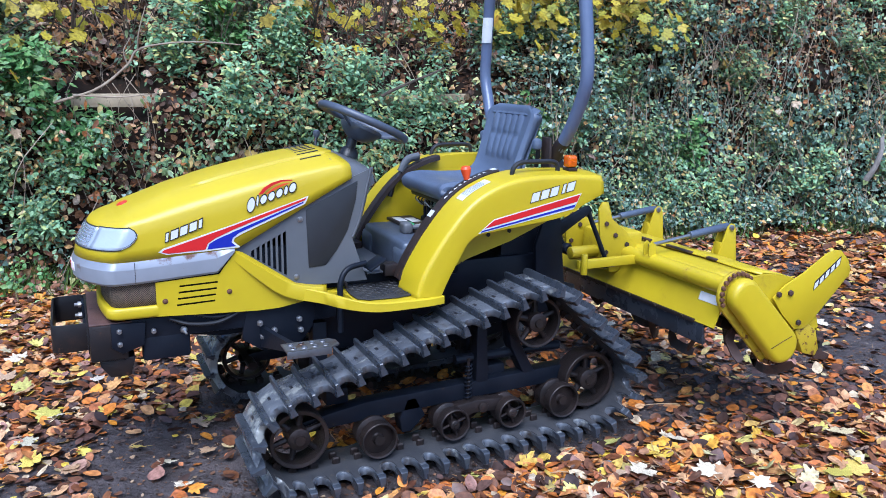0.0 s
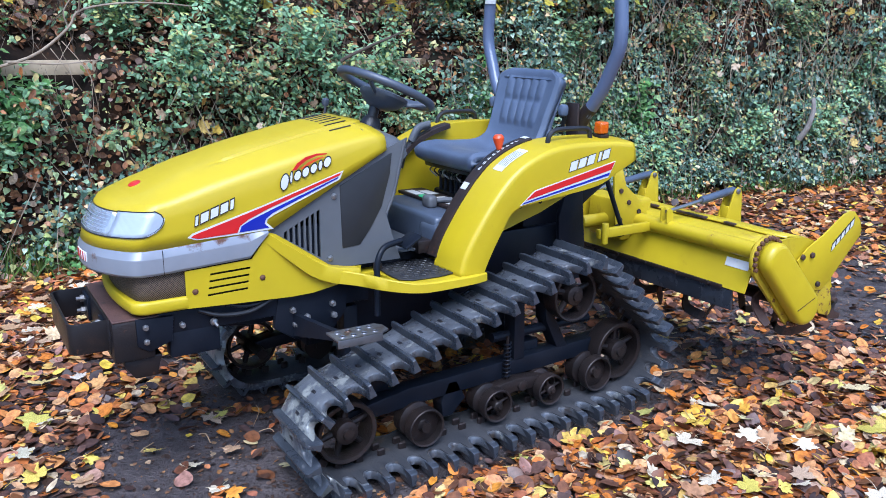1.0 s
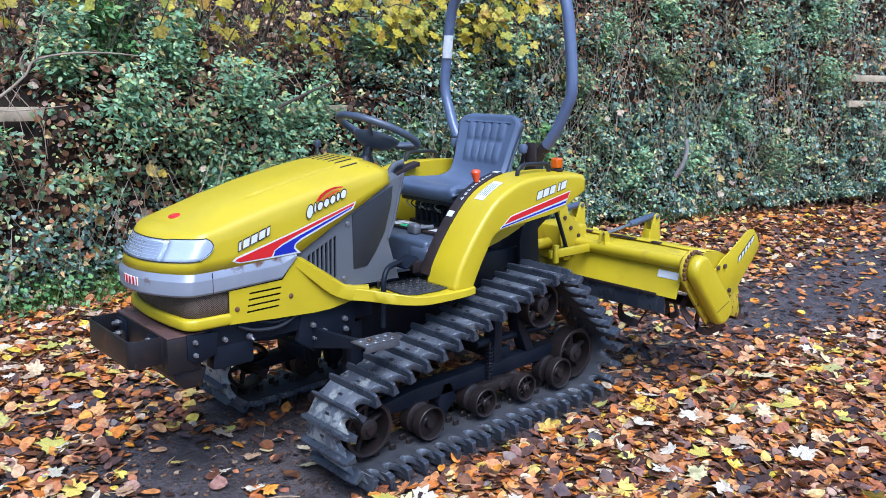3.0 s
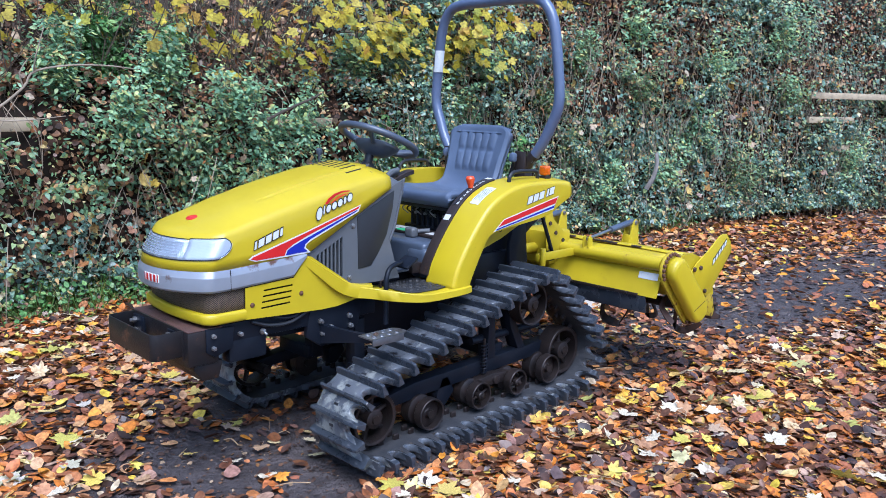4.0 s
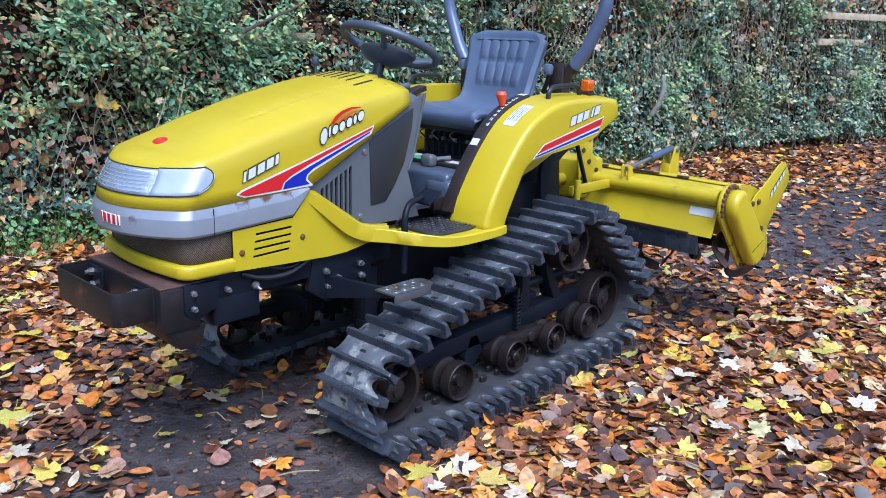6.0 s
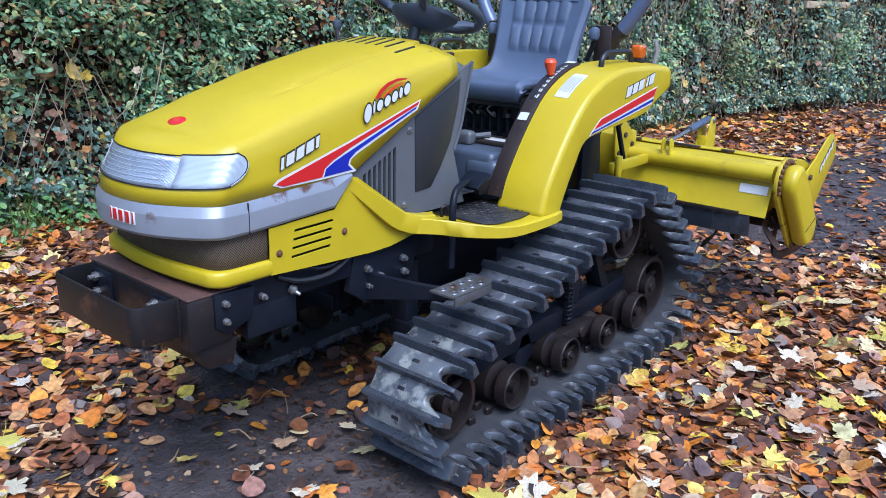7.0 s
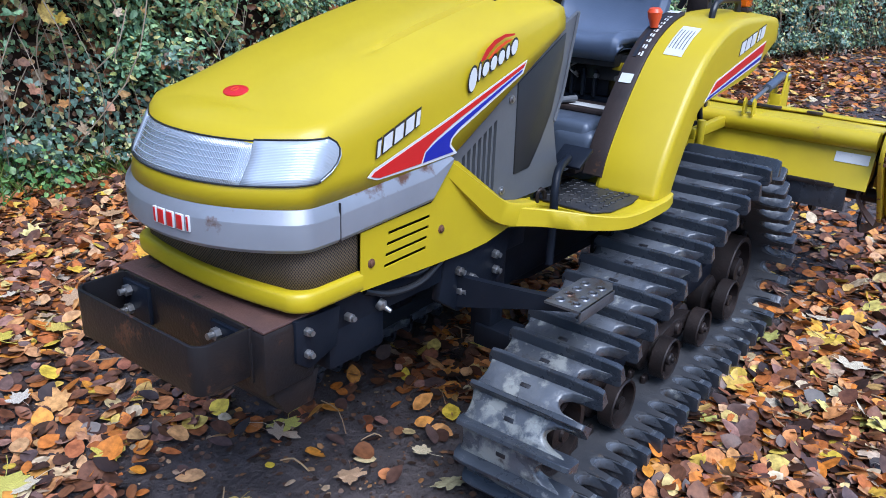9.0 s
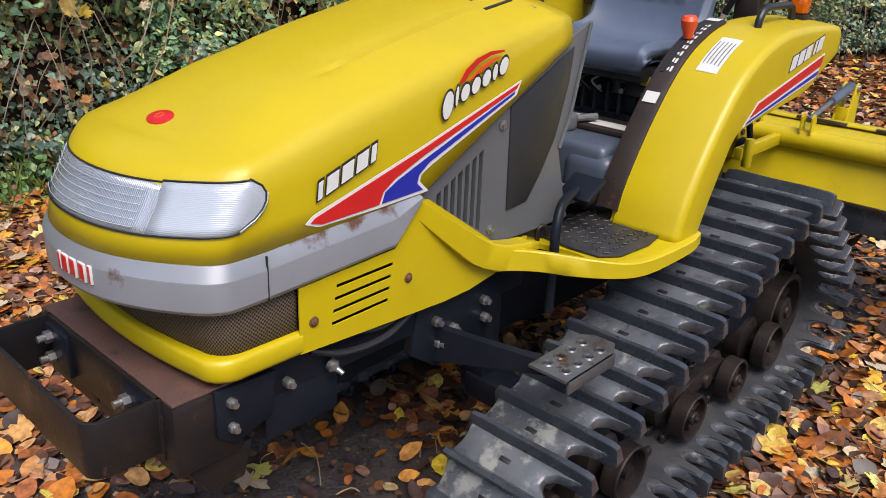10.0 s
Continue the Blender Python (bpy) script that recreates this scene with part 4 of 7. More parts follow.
for s in (-1, 1):
    bm = bmesh.new()
    rws = []
    for i in range(N_G):
        row = [guard_point(i, v, s) for v in (0, 0.03, 0.25, 0.5, 0.75, 0.88)]
        (x, z), (ux, uz) = CR[i], UN[i]
        dx, dz = CR[min(i + 1, N_G - 1)] - CR[max(i - 1, 0)]
        n = math.hypot(dx, dz)
        for k in range(6):
            a = math.pi / 2 * k / 5
            drop = 0.020 * (1 - math.cos(a))
            row.append((x + dz / n * drop, s * (0.470 + 0.020 * math.sin(a)), z - dx / n * drop))
        for f in (0.30, 0.6, 0.94):
            row.append((x + (ux - x) * f, s * 0.4905, z + (uz - z) * f))
        row.append((ux, s * 0.4885, uz))
        row.append((ux, s * 0.470, uz + 0.002))
        rws.append(row)
    skin(bm, rws)
    guard = part("mudguard", bm, YELLOW, tractor, "yellow arched steel mudguard", solid=0.004, sharp=40)
    bm = bmesh.new()
    inner = [(float(p[0]), float(p[1]) + 0.008) for p in CR] + [(2.58, 1.00), (2.42, 0.93), (2.25, 0.86), (2.05, 0.80), (1.93, 0.745), (1.88, 0.70)]
    lo, hi = sorted((s * 0.309, s * 0.317))
    plate(bm, inner, lo, hi)
    part("guard_inner_wall", bm, YELLOW_WORN, guard)
    for bx, bz in ((2.14, 0.895), (2.24, 0.905), (1.98, 0.86)):
        bm = bmesh.new()
        rod(bm, (bx, s * 0.317, bz), (bx, s * 0.325, bz), 0.009, seg=10, bev=0.002)
        part("guard_bolt", bm, IRON, guard)
    # brown slotted guide for the hand lever
    bm = bmesh.new()
    rws = []
    for i in range(2, 27):
        p0, p1 = guard_point(i, 0.0, s, 0.006), guard_point(i, 0.0, s, -0.014)
        rws.append([(p1[0], s * 0.268, p1[2]), (p0[0], s * 0.268, p0[2]), (p0[0], s * 0.276, p0[2] + 0.003), (p0[0], s * 0.318, p0[2] + 0.003), (p0[0], s * 0.326, p0[2]), (p1[0], s * 0.326, p1[2])])
    skin(bm, rws, True, True)
    guide = part("lever_guide", bm, BROWN_PLATE, guard, "rusty brown slotted lever guide")
    bm = bmesh.new()
    rws = []
    for i in range(15, 25):
        p0, p1 = guard_point(i, 0.0, s, 0.0102), guard_point(i, 0.0, s, 0.004)
        rws.append([(p0[0], s * 0.283, p0[2]), (p0[0], s * 0.294, p0[2]), (p1[0], s * 0.294, p1[2]), (p1[0], s * 0.283, p1[2])])
    skin(bm, rws, True, True)
    part("guide_slot", bm, BLACK_INK, guide)
    # handrail on top
    bm = bmesh.new()
    hy = s * 0.405
    pipe(bm, [(2.195, hy, 1.150), (2.203, hy, 1.182), (2.235, hy, 1.203), (2.32, hy, 1.205), (2.385, hy, 1.203), (2.408, hy, 1.190), (2.415, hy, 1.155)], 0.0100, n=40, seg=10)
    part("grab_rail", bm, BLACK_PLASTIC, guard, "black moulded grab rail")
    # rear wall of the guard
    bm = bmesh.new()
    plate(bm, [(s * 0.318, 1.152), (s * 0.47, 1.142), (s * 0.487, 1.12), (s * 0.48, 1.072), (s * 0.318, 1.05)], 2.575, 2.583, "yz")
    part("guard_end", bm, YELLOW, guard)
    if s > 0:
        continue
    # amber lamp
    bm = bmesh.new()
    box(bm, 2.456, 2.500, s * 0.40 - 0.023, s * 0.40 + 0.023, 1.176, 1.226, 0.009, segs=3)
    box(bm, 2.460, 2.496, s * 0.40 - 0.0235, s * 0.40 + 0.0235, 1.198, 1.202, 0.001, segs=1)
    lamp = part("indicator_lamp", bm, AMBER, guard, "amber indicator lamp")
    bm = bmesh.new()
    box(bm, 2.455, 2.500, s * 0.40 - 0.024, s * 0.40 + 0.024, 1.160, 1.174, 0.003)
    part("lamp_base", bm, IRON, lamp)

# orange hand lever on the near guide
bm = bmesh.new()
pipe(bm, [(2.06, -0.289, 1.08), (2.052, -0.289, 1.115), (2.046, -0.290, 1.142)], 0.006, n=8)
lever = part("hand_lever", bm, BLACK_PAINT, tractor)
bm = bmesh.new()
lathe(bm, (2.049, -0.290, 1.128), (-0.12, 0, 1), [(0, 0), (0.012, 0.0), (0.014, 0.012), (0.020, 0.030), (0.022, 0.045), (0.016, 0.055), (0, 0.057)], 20)
part("lever_knob", bm, ORANGE_RED, lever, "faded orange-red lever knob")
for i0, n_ in ((13, 1), (26, 1)):
    bm = bmesh.new()
    rws = [[guard_point(i, 0.0, -1, 0.0108)[:1] + (y,) + guard_point(i, 0.0, -1, 0.0108)[2:] for y in (-0.278, -0.316)] for i in (i0 - 1, i0)]
    skin(bm, rws)
    part("scale_label", bm, STICKER, tractor)

# pale printed scale beside the slot
bm = bmesh.new()
for i in range(15, 24):
    for j, (ya, yb) in enumerate(((-0.312, -0.306), (-0.303, -0.2985))):
        a, b = Vector(guard_point(i, 0.0, -1, 0.0106)), Vector(guard_point(i + 1, 0.0, -1, 0.0106))
        a, b = a.lerp(b, 0.12 + 0.1 * j), a.lerp(b, 0.74 - 0.2 * j * (i % 2))
        skin(bm, [[(a.x, ya, a.z), (a.x, yb, a.z)], [(b.x, ya, b.z), (b.x, yb, b.z)]])
part("scale_print", bm, STICKER, tractor)

# white label on the near guard
bm = bmesh.new()
skin(bm, [[guard_point(i, v, -1, 0.0012) for v in (0.30, 0.42, 0.54, 0.66)] for i in range(16, 23)])
label = part("data_label", bm, STICKER, tractor, "white printed data label")
for k in range(5):
    bm = bmesh.new()
    v0 = 0.335 + 0.065 * k
    skin(bm, [[guard_point(i, v, -1, 0.0020) for v in (v0, v0 + 0.018)] for i in range(17, 22)])
    part("print_line", bm, GREY_PLASTIC, label)


# decals on hood and guards: flat shapes a hair proud of the paint
def decal(pts, y, material, parent, name, thick=0.0012):
    bm = bmesh.new()
    lo, hi = sorted((y, y + math.copysign(thick, y)))
    plate(bm, pts, lo, hi)
    return part(name, bm, material, parent)


def slanted(x, z, w, h, up, lean):
    return [(x, z), (x + w, z + w * up), (x + w + h * lean, z + w * up + h), (x + h * lean, z + h)]


def rounded(pts, k=0.30):
    """An outline with its corners cut twice, so that they look round."""
    for _ in range(2):
        out = []
        for a, b in zip(pts, pts[1:] + pts[:1]):
            out += [tuple(p + (q - p) * k for p, q in zip(a, b)), tuple(q + (p - q) * k for p, q in zip(a, b))]
        pts, k = out, 0.25
    return pts


for s in (-1, 1):
    y = s * 0.2725
    stripe = decal([(0.832, 0.916), (0.848, 0.928), (1.10, 1.001), (1.386, 1.092), (1.372, 1.062), (1.128, 0.962), (1.102, 0.948), (1.098, 0.936), (1.122, 0.913), (0.99, 0.907), (0.86, 0.905)], y, WHITE, tractor, "side_stripe")
    y2 = s * 0.2740
    decal([(0.842, 0.916), (0.852, 0.923), (1.10, 0.996), (1.378, 1.086), (1.370, 1.076), (1.105, 0.984), (1.035, 0.955), (1.005, 0.936), (0.995, 0.914), (0.865, 0.909)], y2, RED, stripe, "red_stripe")
    decal([(1.002, 0.914), (1.010, 0.934), (1.040, 0.950), (1.11, 0.977), (1.366, 1.071), (1.364, 1.066), (1.12, 0.968), (1.095, 0.950), (1.090, 0.934), (1.106, 0.919)], y2, BLUE, stripe, "blue_stripe")
    # maker's mark: five leaning white blocks edged in black
    for k, (x, w) in enumerate(((0.858, 0.010), (0.876, 0.026), (0.909, 0.026), (0.942, 0.026), (0.975, 0.012))):
        z = 0.952 + (x - 0.858) * 0.36
        back = decal(slanted(x - 0.0025, z - 0.004, w + 0.004, 0.038, 0.36, 0.12), y, BLACK_INK, tractor, "mark_edge")
        decal(slanted(x, z, w - 0.001, 0.030, 0.36, 0.12), y2, WHITE, back, "mark_block")
    # model mark: white rounded blocks under a red swoosh
    for k, (x, w, h) in enumerate(((1.150, 0.030, 0.050), (1.185, 0.010, 0.036), (1.200, 0.026, 0.030), (1.230, 0.026, 0.030), (1.260, 0.026, 0.030), (1.290, 0.016, 0.030), (1.310, 0.028, 0.032))):
        z = 1.052 + (x - 1.150) * 0.34 - (0.012 if k == 0 else 0)
        back = decal(rounded(slanted(x - 0.002, z - 0.004, w + 0.003, h + 0.008, 0.3, 0.10)), y, BLACK_INK, tractor, "mark_edge")
        decal(rounded(slanted(x + 0.001, z, w - 0.003, h, 0.3, 0.10)), y2, WHITE, back, "mark_block")
    arc = [(1.195, 1.105), (1.215, 1.130), (1.245, 1.148), (1.285, 1.158), (1.325, 1.157)]
    low = [(1.325, 1.153), (1.285, 1.150), (1.250, 1.138), (1.225, 1.122), (1.212, 1.108)]
    decal(arc + low, y, RED, tractor, "swoosh")
    decal([(1.222, 1.108), (1.255, 1.130), (1.290, 1.143), (1.320, 1.146), (1.290, 1.136), (1.262, 1.124), (1.238, 1.110)], y, ORANGE_RED, tractor, "swoosh")
    # stripes and model number on the mudguard
    y, y2 = s * 0.4908, s * 0.4922
    white = decal([(2.003, 0.940), (2.072, 0.994), (2.480, 1.078), (2.445, 1.014)], y, WHITE, tractor, "guard_stripe")
    decal([(2.032, 0.960), (2.074, 0.990), (2.473, 1.073), (2.458, 1.044)], y2, RED, white, "red_stripe")
    decal([(2.013, 0.945), (2.022, 0.952), (2.452, 1.033), (2.447, 1.022)], y2, BLUE, white, "blue_stripe")
    for k, (x, w) in enumerate(((2.238, 0.034), (2.282, 0.034), (2.326, 0.034), (2.382, 0.012), (2.404, 0.034))):
        z = 1.052 + (x - 2.238) * 0.205
        back = decal(slanted(x - 0.003, z - 0.0035, w + 0.006, 0.042, 0.205, 0.25), y, BLACK_INK, tractor, "mark_edge")
        decal(slanted(x, z, w, 0.036, 0.205, 0.25), y2, WHITE, back, "mark_block")
# red mark on the silver band
for k, (yy, w) in enumerate(((0.016, 0.009), (0.002, 0.021), (-0.024, 0.021), (-0.050, 0.021), (-0.076, 0.009))):
    bm = bmesh.new()
    x = 0.546 + 0.116 * abs((yy - w / 2) / 0.282) ** 2.2 - 0.0015
    box(bm, x - 0.0012, x + 0.003, yy - w, yy, 0.830, 0.862, 0.0004)
    back = part("mark_edge", bm, WHITE, band)
    bm = bmesh.new()
    box(bm, x - 0.0022, x + 0.0, yy - w + 0.0018, yy - 0.0018, 0.832, 0.860, 0.0004)
    part("mark_block", bm, RED, back)

# front weight, bumper ring, brackets
bm = bmesh.new()
box(bm, 0.582, 0.712, -0.245, 0.245, 0.520, 0.658, 0.010)
plate(bm, [(0.612, 0.525), (0.612, 0.50), (0.645, 0.452), (0.715, 0.452), (0.735, 0.525)], -0.232, 0.232, bev=0.006)
weight = part("front_weight", bm, WEIGHT_IRON, tractor, "dark iron front weight block with rusty edges")
bm = bmesh.new()
box(bm, 0.584, 0.730, -0.242, 0.242, 0.656, 0.663, 0.003)
part("weight_cap", bm, RUST_CAP, weight, "rust-red worn top plate")
for yy in (-0.19, -0.08, 0.05, 0.16):
    bm = bmesh.new()
    box(bm, 0.578, 0.5835, yy - 0.022, yy + 0.022, 0.545, 0.632, 0.002)
    part("weight_rib", bm, WEIGHT_IRON, weight)
bm = bmesh.new()
outer, inner_ = [], []
for k in range(9):
    a = math.pi / 2 * k / 8
    outer.append((0.492 - 0.032 * math.sin(a), -0.208 + 0.032 - 0.032 * math.cos(a)))
    inner_.append((0.492 - 0.024 * math.sin(a), -0.208 + 0.032 - 0.024 * math.cos(a)))
line_o = [(0.585, -0.208), *outer, *[(x, -y) for x, y in reversed(outer)], (0.585, 0.208)]
line_i = [(0.585, -0.200), *inner_, *[(x, -y) for x, y in reversed(inner_)], (0.585, 0.200)]
plate(bm, line_o + line_i[::-1], 0.560, 0.662, "xy", bev=0.0015)
box(bm, 0.576, 0.584, -0.21, 0.21, 0.560, 0.662, 0.001)
bumper = part("bumper_ring", bm, BUMPER, tractor, "welded rusty steel bumper ring")
for yy in (-0.15, 0.15):
    bm = bmesh.new()
    box(bm, 0.566, 0.577, yy - 0.045, yy + 0.045, 0.565, 0.652, 0.002)
    br = part("bracket_plate", bm, BLACK_PAINT, bumper)
    for zz in (0.588, 0.632):
        bm = bmesh.new()
        rod(bm, (0.540, yy + 0.02, zz), (0.567, yy + 0.02, zz), 0.007, seg=10)
        rod(bm, (0.553, yy + 0.02, zz), (0.566, yy + 0.02, zz), 0.0125, seg=6)
        part("bolt", bm, STEEL, br)
for s in (-1, 1):
    bm = bmesh.new()
    lo, hi = sorted((s * 0.236, s * 0.252))
    plate(bm, [(0.655, 0.66), (0.655, 0.57), (0.69, 0.545), (0.765, 0.57), (0.775, 0.655)], lo, hi, bev=0.002)
    br = part("side_bracket", bm, BLACK_PAINT, tractor)
    for bx, bz in ((0.683, 0.632), (0.683, 0.583), (0.80, 0.62)):
        bm = bmesh.new()
        rod(bm, (bx, s * 0.245, bz), (bx, s * 0.262, bz), 0.010, seg=6, bev=0.001)
        rod(bm, (bx, s * 0.260, bz), (bx, s * 0.270, bz), 0.006, seg=10)
        part("bracket_bolt", bm, STEEL, br)

# chassis rails, belly block, hoses below the skirts
bm = bmesh.new()
plate(bm, [(0.92, 0.56), (0.92, 0.69), (1.40, 0.70), (1.40, 0.755), (2.50, 0.755), (2.52, 0.45), (1.52, 0.42), (1.42, 0.50), (1.30, 0.54), (1.05, 0.54)], -0.165, 0.165, bev=0.012)
# block added under the chassis to darken the gap between the tracks
plate(bm, [(1.52, 0.43), (2.42, 0.45), (2.40, 0.40), (2.25, 0.37), (1.72, 0.375), (1.60, 0.40)], -0.13, 0.13, bev=0.012)
chassis = part("chassis", bm, BLACK_PAINT, tractor, "greasy black chassis with an added block darkening its underside")
bm = bmesh.new()
box(bm, 2.30, 2.62, -0.14, 0.14, 0.45, 0.95, 0.02)
part("rear_housing", bm, BLACK_PAINT, chassis)
for s in (-1, 1):
    lo, hi = sorted((s * 0.17, s * 0.235))
    bm = bmesh.new()
    box(bm, 0.70, 1.50, lo, hi, 0.585, 0.665, 0.006)
    part("frame_rail", bm, BLACK_PAINT, chassis)
    bm = bmesh.new()
    box(bm, 0.76, 0.93, lo, hi, 0.50, 0.60, 0.01)
    part("engine_mount", bm, BLACK_PAINT, chassis)
for s in (-1, 1):
    bm = bmesh.new()
    pipe(bm, [(0.86, s * 0.24, 0.655), (0.93, s * 0.255, 0.632), (1.03, s * 0.256, 0.628), (1.12, s * 0.25, 0.66)], 0.0075, n=20, seg=8)
    part("hose", bm, BLACK_PLASTIC, chassis)
    bm = bmesh.new()
    pipe(bm, [(0.95, s * 0.235, 0.66), (1.02, s * 0.245, 0.645), (1.10, s * 0.24, 0.65), (1.18, s * 0.23, 0.66)], 0.006, n=20, seg=8)
    part("hose", bm, BLACK_PLASTIC, chassis)
    bm = bmesh.new()
    lathe(bm, (0.905, s * 0.238, 0.612), (0.3, s, -0.5), [(0, 0), (0.012, 0), (0.014, 0.012), (0.006, 0.02), (0.005, 0.034), (0, 0.035)], 12)
    part("drain_tap", bm, STEEL, chassis)
    # bracket with bolts, arm and step plate
    bm = bmesh.new()
    lo, hi = sorted((s * 0.215, s * 0.240))
    plate(bm, [(1.14, 0.66), (1.12, 0.54), (1.20, 0.485), (1.34, 0.49), (1.40, 0.56), (1.42, 0.665)], lo, hi, bev=0.004)
    br = part("arm_bracket", bm, BLACK_PAINT, chassis)
    for bx, bz in ((1.19, 0.60), (1.20, 0.545), (1.245, 0.565), (1.235, 0.515), (1.345, 0.60), (1.350, 0.555)):
        bm = bmesh.new()
        rod(bm, (bx, s * 0.238, bz), (bx, s * 0.252, bz), 0.0125, seg=6, bev=0.001)
        rod(bm, (bx, s * 0.250, bz), (bx, s * 0.262, bz), 0.007, seg=10)
        part("bracket_bolt", bm, STEEL, br)
    bm = bmesh.new()
    skin(bm, [[(x, y * s, z0), (x, y * s, z1), (x + w, y * s, z1), (x + w, y * s, z0)] for x, y, z0, z1, w in ((1.19, 0.235, 0.500, 0.585, 0.020), (1.215, 0.32, 0.515, 0.580, 0.020), (1.24, 0.42, 0.535, 0.578, 0.022), (1.26, 0.50, 0.548, 0.578, 0.03), (1.28, 0.56, 0.556, 0.578, 0.03))], True, True)
    arm = part("step_arm", bm, BLACK_PAINT, chassis)
    bm = bmesh.new()
    holes = []
    for i in range(4):
        for k in range(2):
            cx, cy = 1.245 + 0.040 * i, 0.497 + 0.042 * k
            holes.append([(cx + 0.009 * math.cos(a), s * (cy + 0.009 * math.sin(a))) for a in np.linspace(0, 2 * math.pi, 9)[:-1]])
    plate(bm, [(1.215, s * 0.472), (1.395, s * 0.472), (1.415, s * 0.495), (1.415, s * 0.545), (1.37, s * 0.568), (1.215, s * 0.568)], 0.578, 0.584, "xy", holes)
    for h in holes:
        cx, cy = np.mean(h, axis=0)
        lathe(bm, (cx, cy, 0.583), (0, 0, 1), [(0.014, 0), (0.0105, 0.004), (0.009, 0.0)], 12)
    box(bm, 1.215, 1.38, s * 0.566 - 0.003, s * 0.566 + 0.003, 0.556, 0.584, 0.001)
    part("step_plate", bm, STEP_STEEL, arm, "worn punched steel step plate")


# ---- crawler undercarriage ----
def belt_path(circles, n):
    """Evenly spaced (x, z, tangent) round circles (x, z, radius), which lie in counter-clockwise order."""
    pts = []
    m = len(circles)
    tang = []
    for i in range(m):
        (x0, z0, r0), (x1, z1, r1) = circles[i], circles[(i + 1) % m]
        d = math.hypot(x1 - x0, z1 - z0)
        a = math.atan2(z1 - z0, x1 - x0) - math.pi / 2 + math.asin((r0 - r1) / d)
        tang.append(a)
    for i in range(m):
        x0, z0, r0 = circles[i]
        a0, a1 = tang[i - 1], tang[i]
        while a1 < a0:
            a1 += 2 * math.pi
        for k in range(33):
            a = a0 + (a1 - a0) * k / 32
            pts.append((x0 + r0 * math.cos(a), z0 + r0 * math.sin(a)))
    pts = np.array(pts + pts[:1])
    seg = np.hypot(*np.diff(pts, axis=0).T)
    keep = np.concatenate([[True], seg > 1e-6])
    pts = pts[keep]
    seg = np.hypot(*np.diff(pts, axis=0).T)
    acc = np.concatenate([[0], np.cumsum(seg)])
    total = acc[-1]
    out = []
    for k in range(n):
        q = total * k / n
        x, z = np.interp(q, acc, pts[:, 0]), np.interp(q, acc, pts[:, 1])
        e = 0.004
        xa, za = np.interp((q - e) % total, acc, pts[:, 0]), np.interp((q - e) % total, acc, pts[:, 1])
        xb, zb = np.interp((q + e) % total, acc, pts[:, 0]), np.interp((q + e) % total, acc, pts[:, 1])
        t_ = np.array((xb - xa, zb - za))
        out.append((x, z, *(t_ / np.linalg.norm(t_))))
    return out, total


IDLER, REAR, SPROCKET = (1.262, 0.222), (2.552, 0.258), (2.275, 0.553)
CIRC = [(*IDLER, 0.180), (*REAR, 0.182), (*SPROCKET, 0.164)]
LINKS = 44
PER = 16
BELT, BELT_LEN = belt_path(CIRC, LINKS * PER)

bm = bmesh.new()
# one cleat: bar across the belt, its outer end hooked down in a rounded finger
prof = [(-0.013, -0.008), (-0.0065, 0.031), (-0.005, 0.033), (0.0045, 0.0335), (0.006, 0.031), (0.012, -0.008)]
rws = []
for y, h, wid, drop in ((0.342, 0.45, 1.0, 0.0), (0.350, 0.9, 1.0, 0.0), (0.38, 1.0, 1.0, 0.0), (0.48, 0.94, 1.0, 0), (0.560, 0.98, 1.0, 0.0), (0.572, 0.98, 1.12, 0.016), (0.590, 0.98, 1.18, 0.019), (0.640, 0.92, 1.22, 0.019), (0.651, 0.80, 1.12, 0.016), (0.654, 0.70, 1.0, 0.012)):
    rws.append([(a * wid, -y, b * h if b > 0 else b - drop) for a, b in prof])
skin(bm, rws, True, True)
CLEAT = mesh_of("cleat", bm, RUBBER, 22)
bm = bmesh.new()
box(bm, -0.0055, 0.0055, -0.482, -0.456, 0.0, 0.0050, 0.001)
SLOT = mesh_of("cleat_slot", bm, BLACK_INK)
LUG = mesh_of("guide_lug", box(bmesh.new(), -0.016, 0.016, -0.008, 0.008, -0.062, -0.026, 0.005, None, 1), IRON)


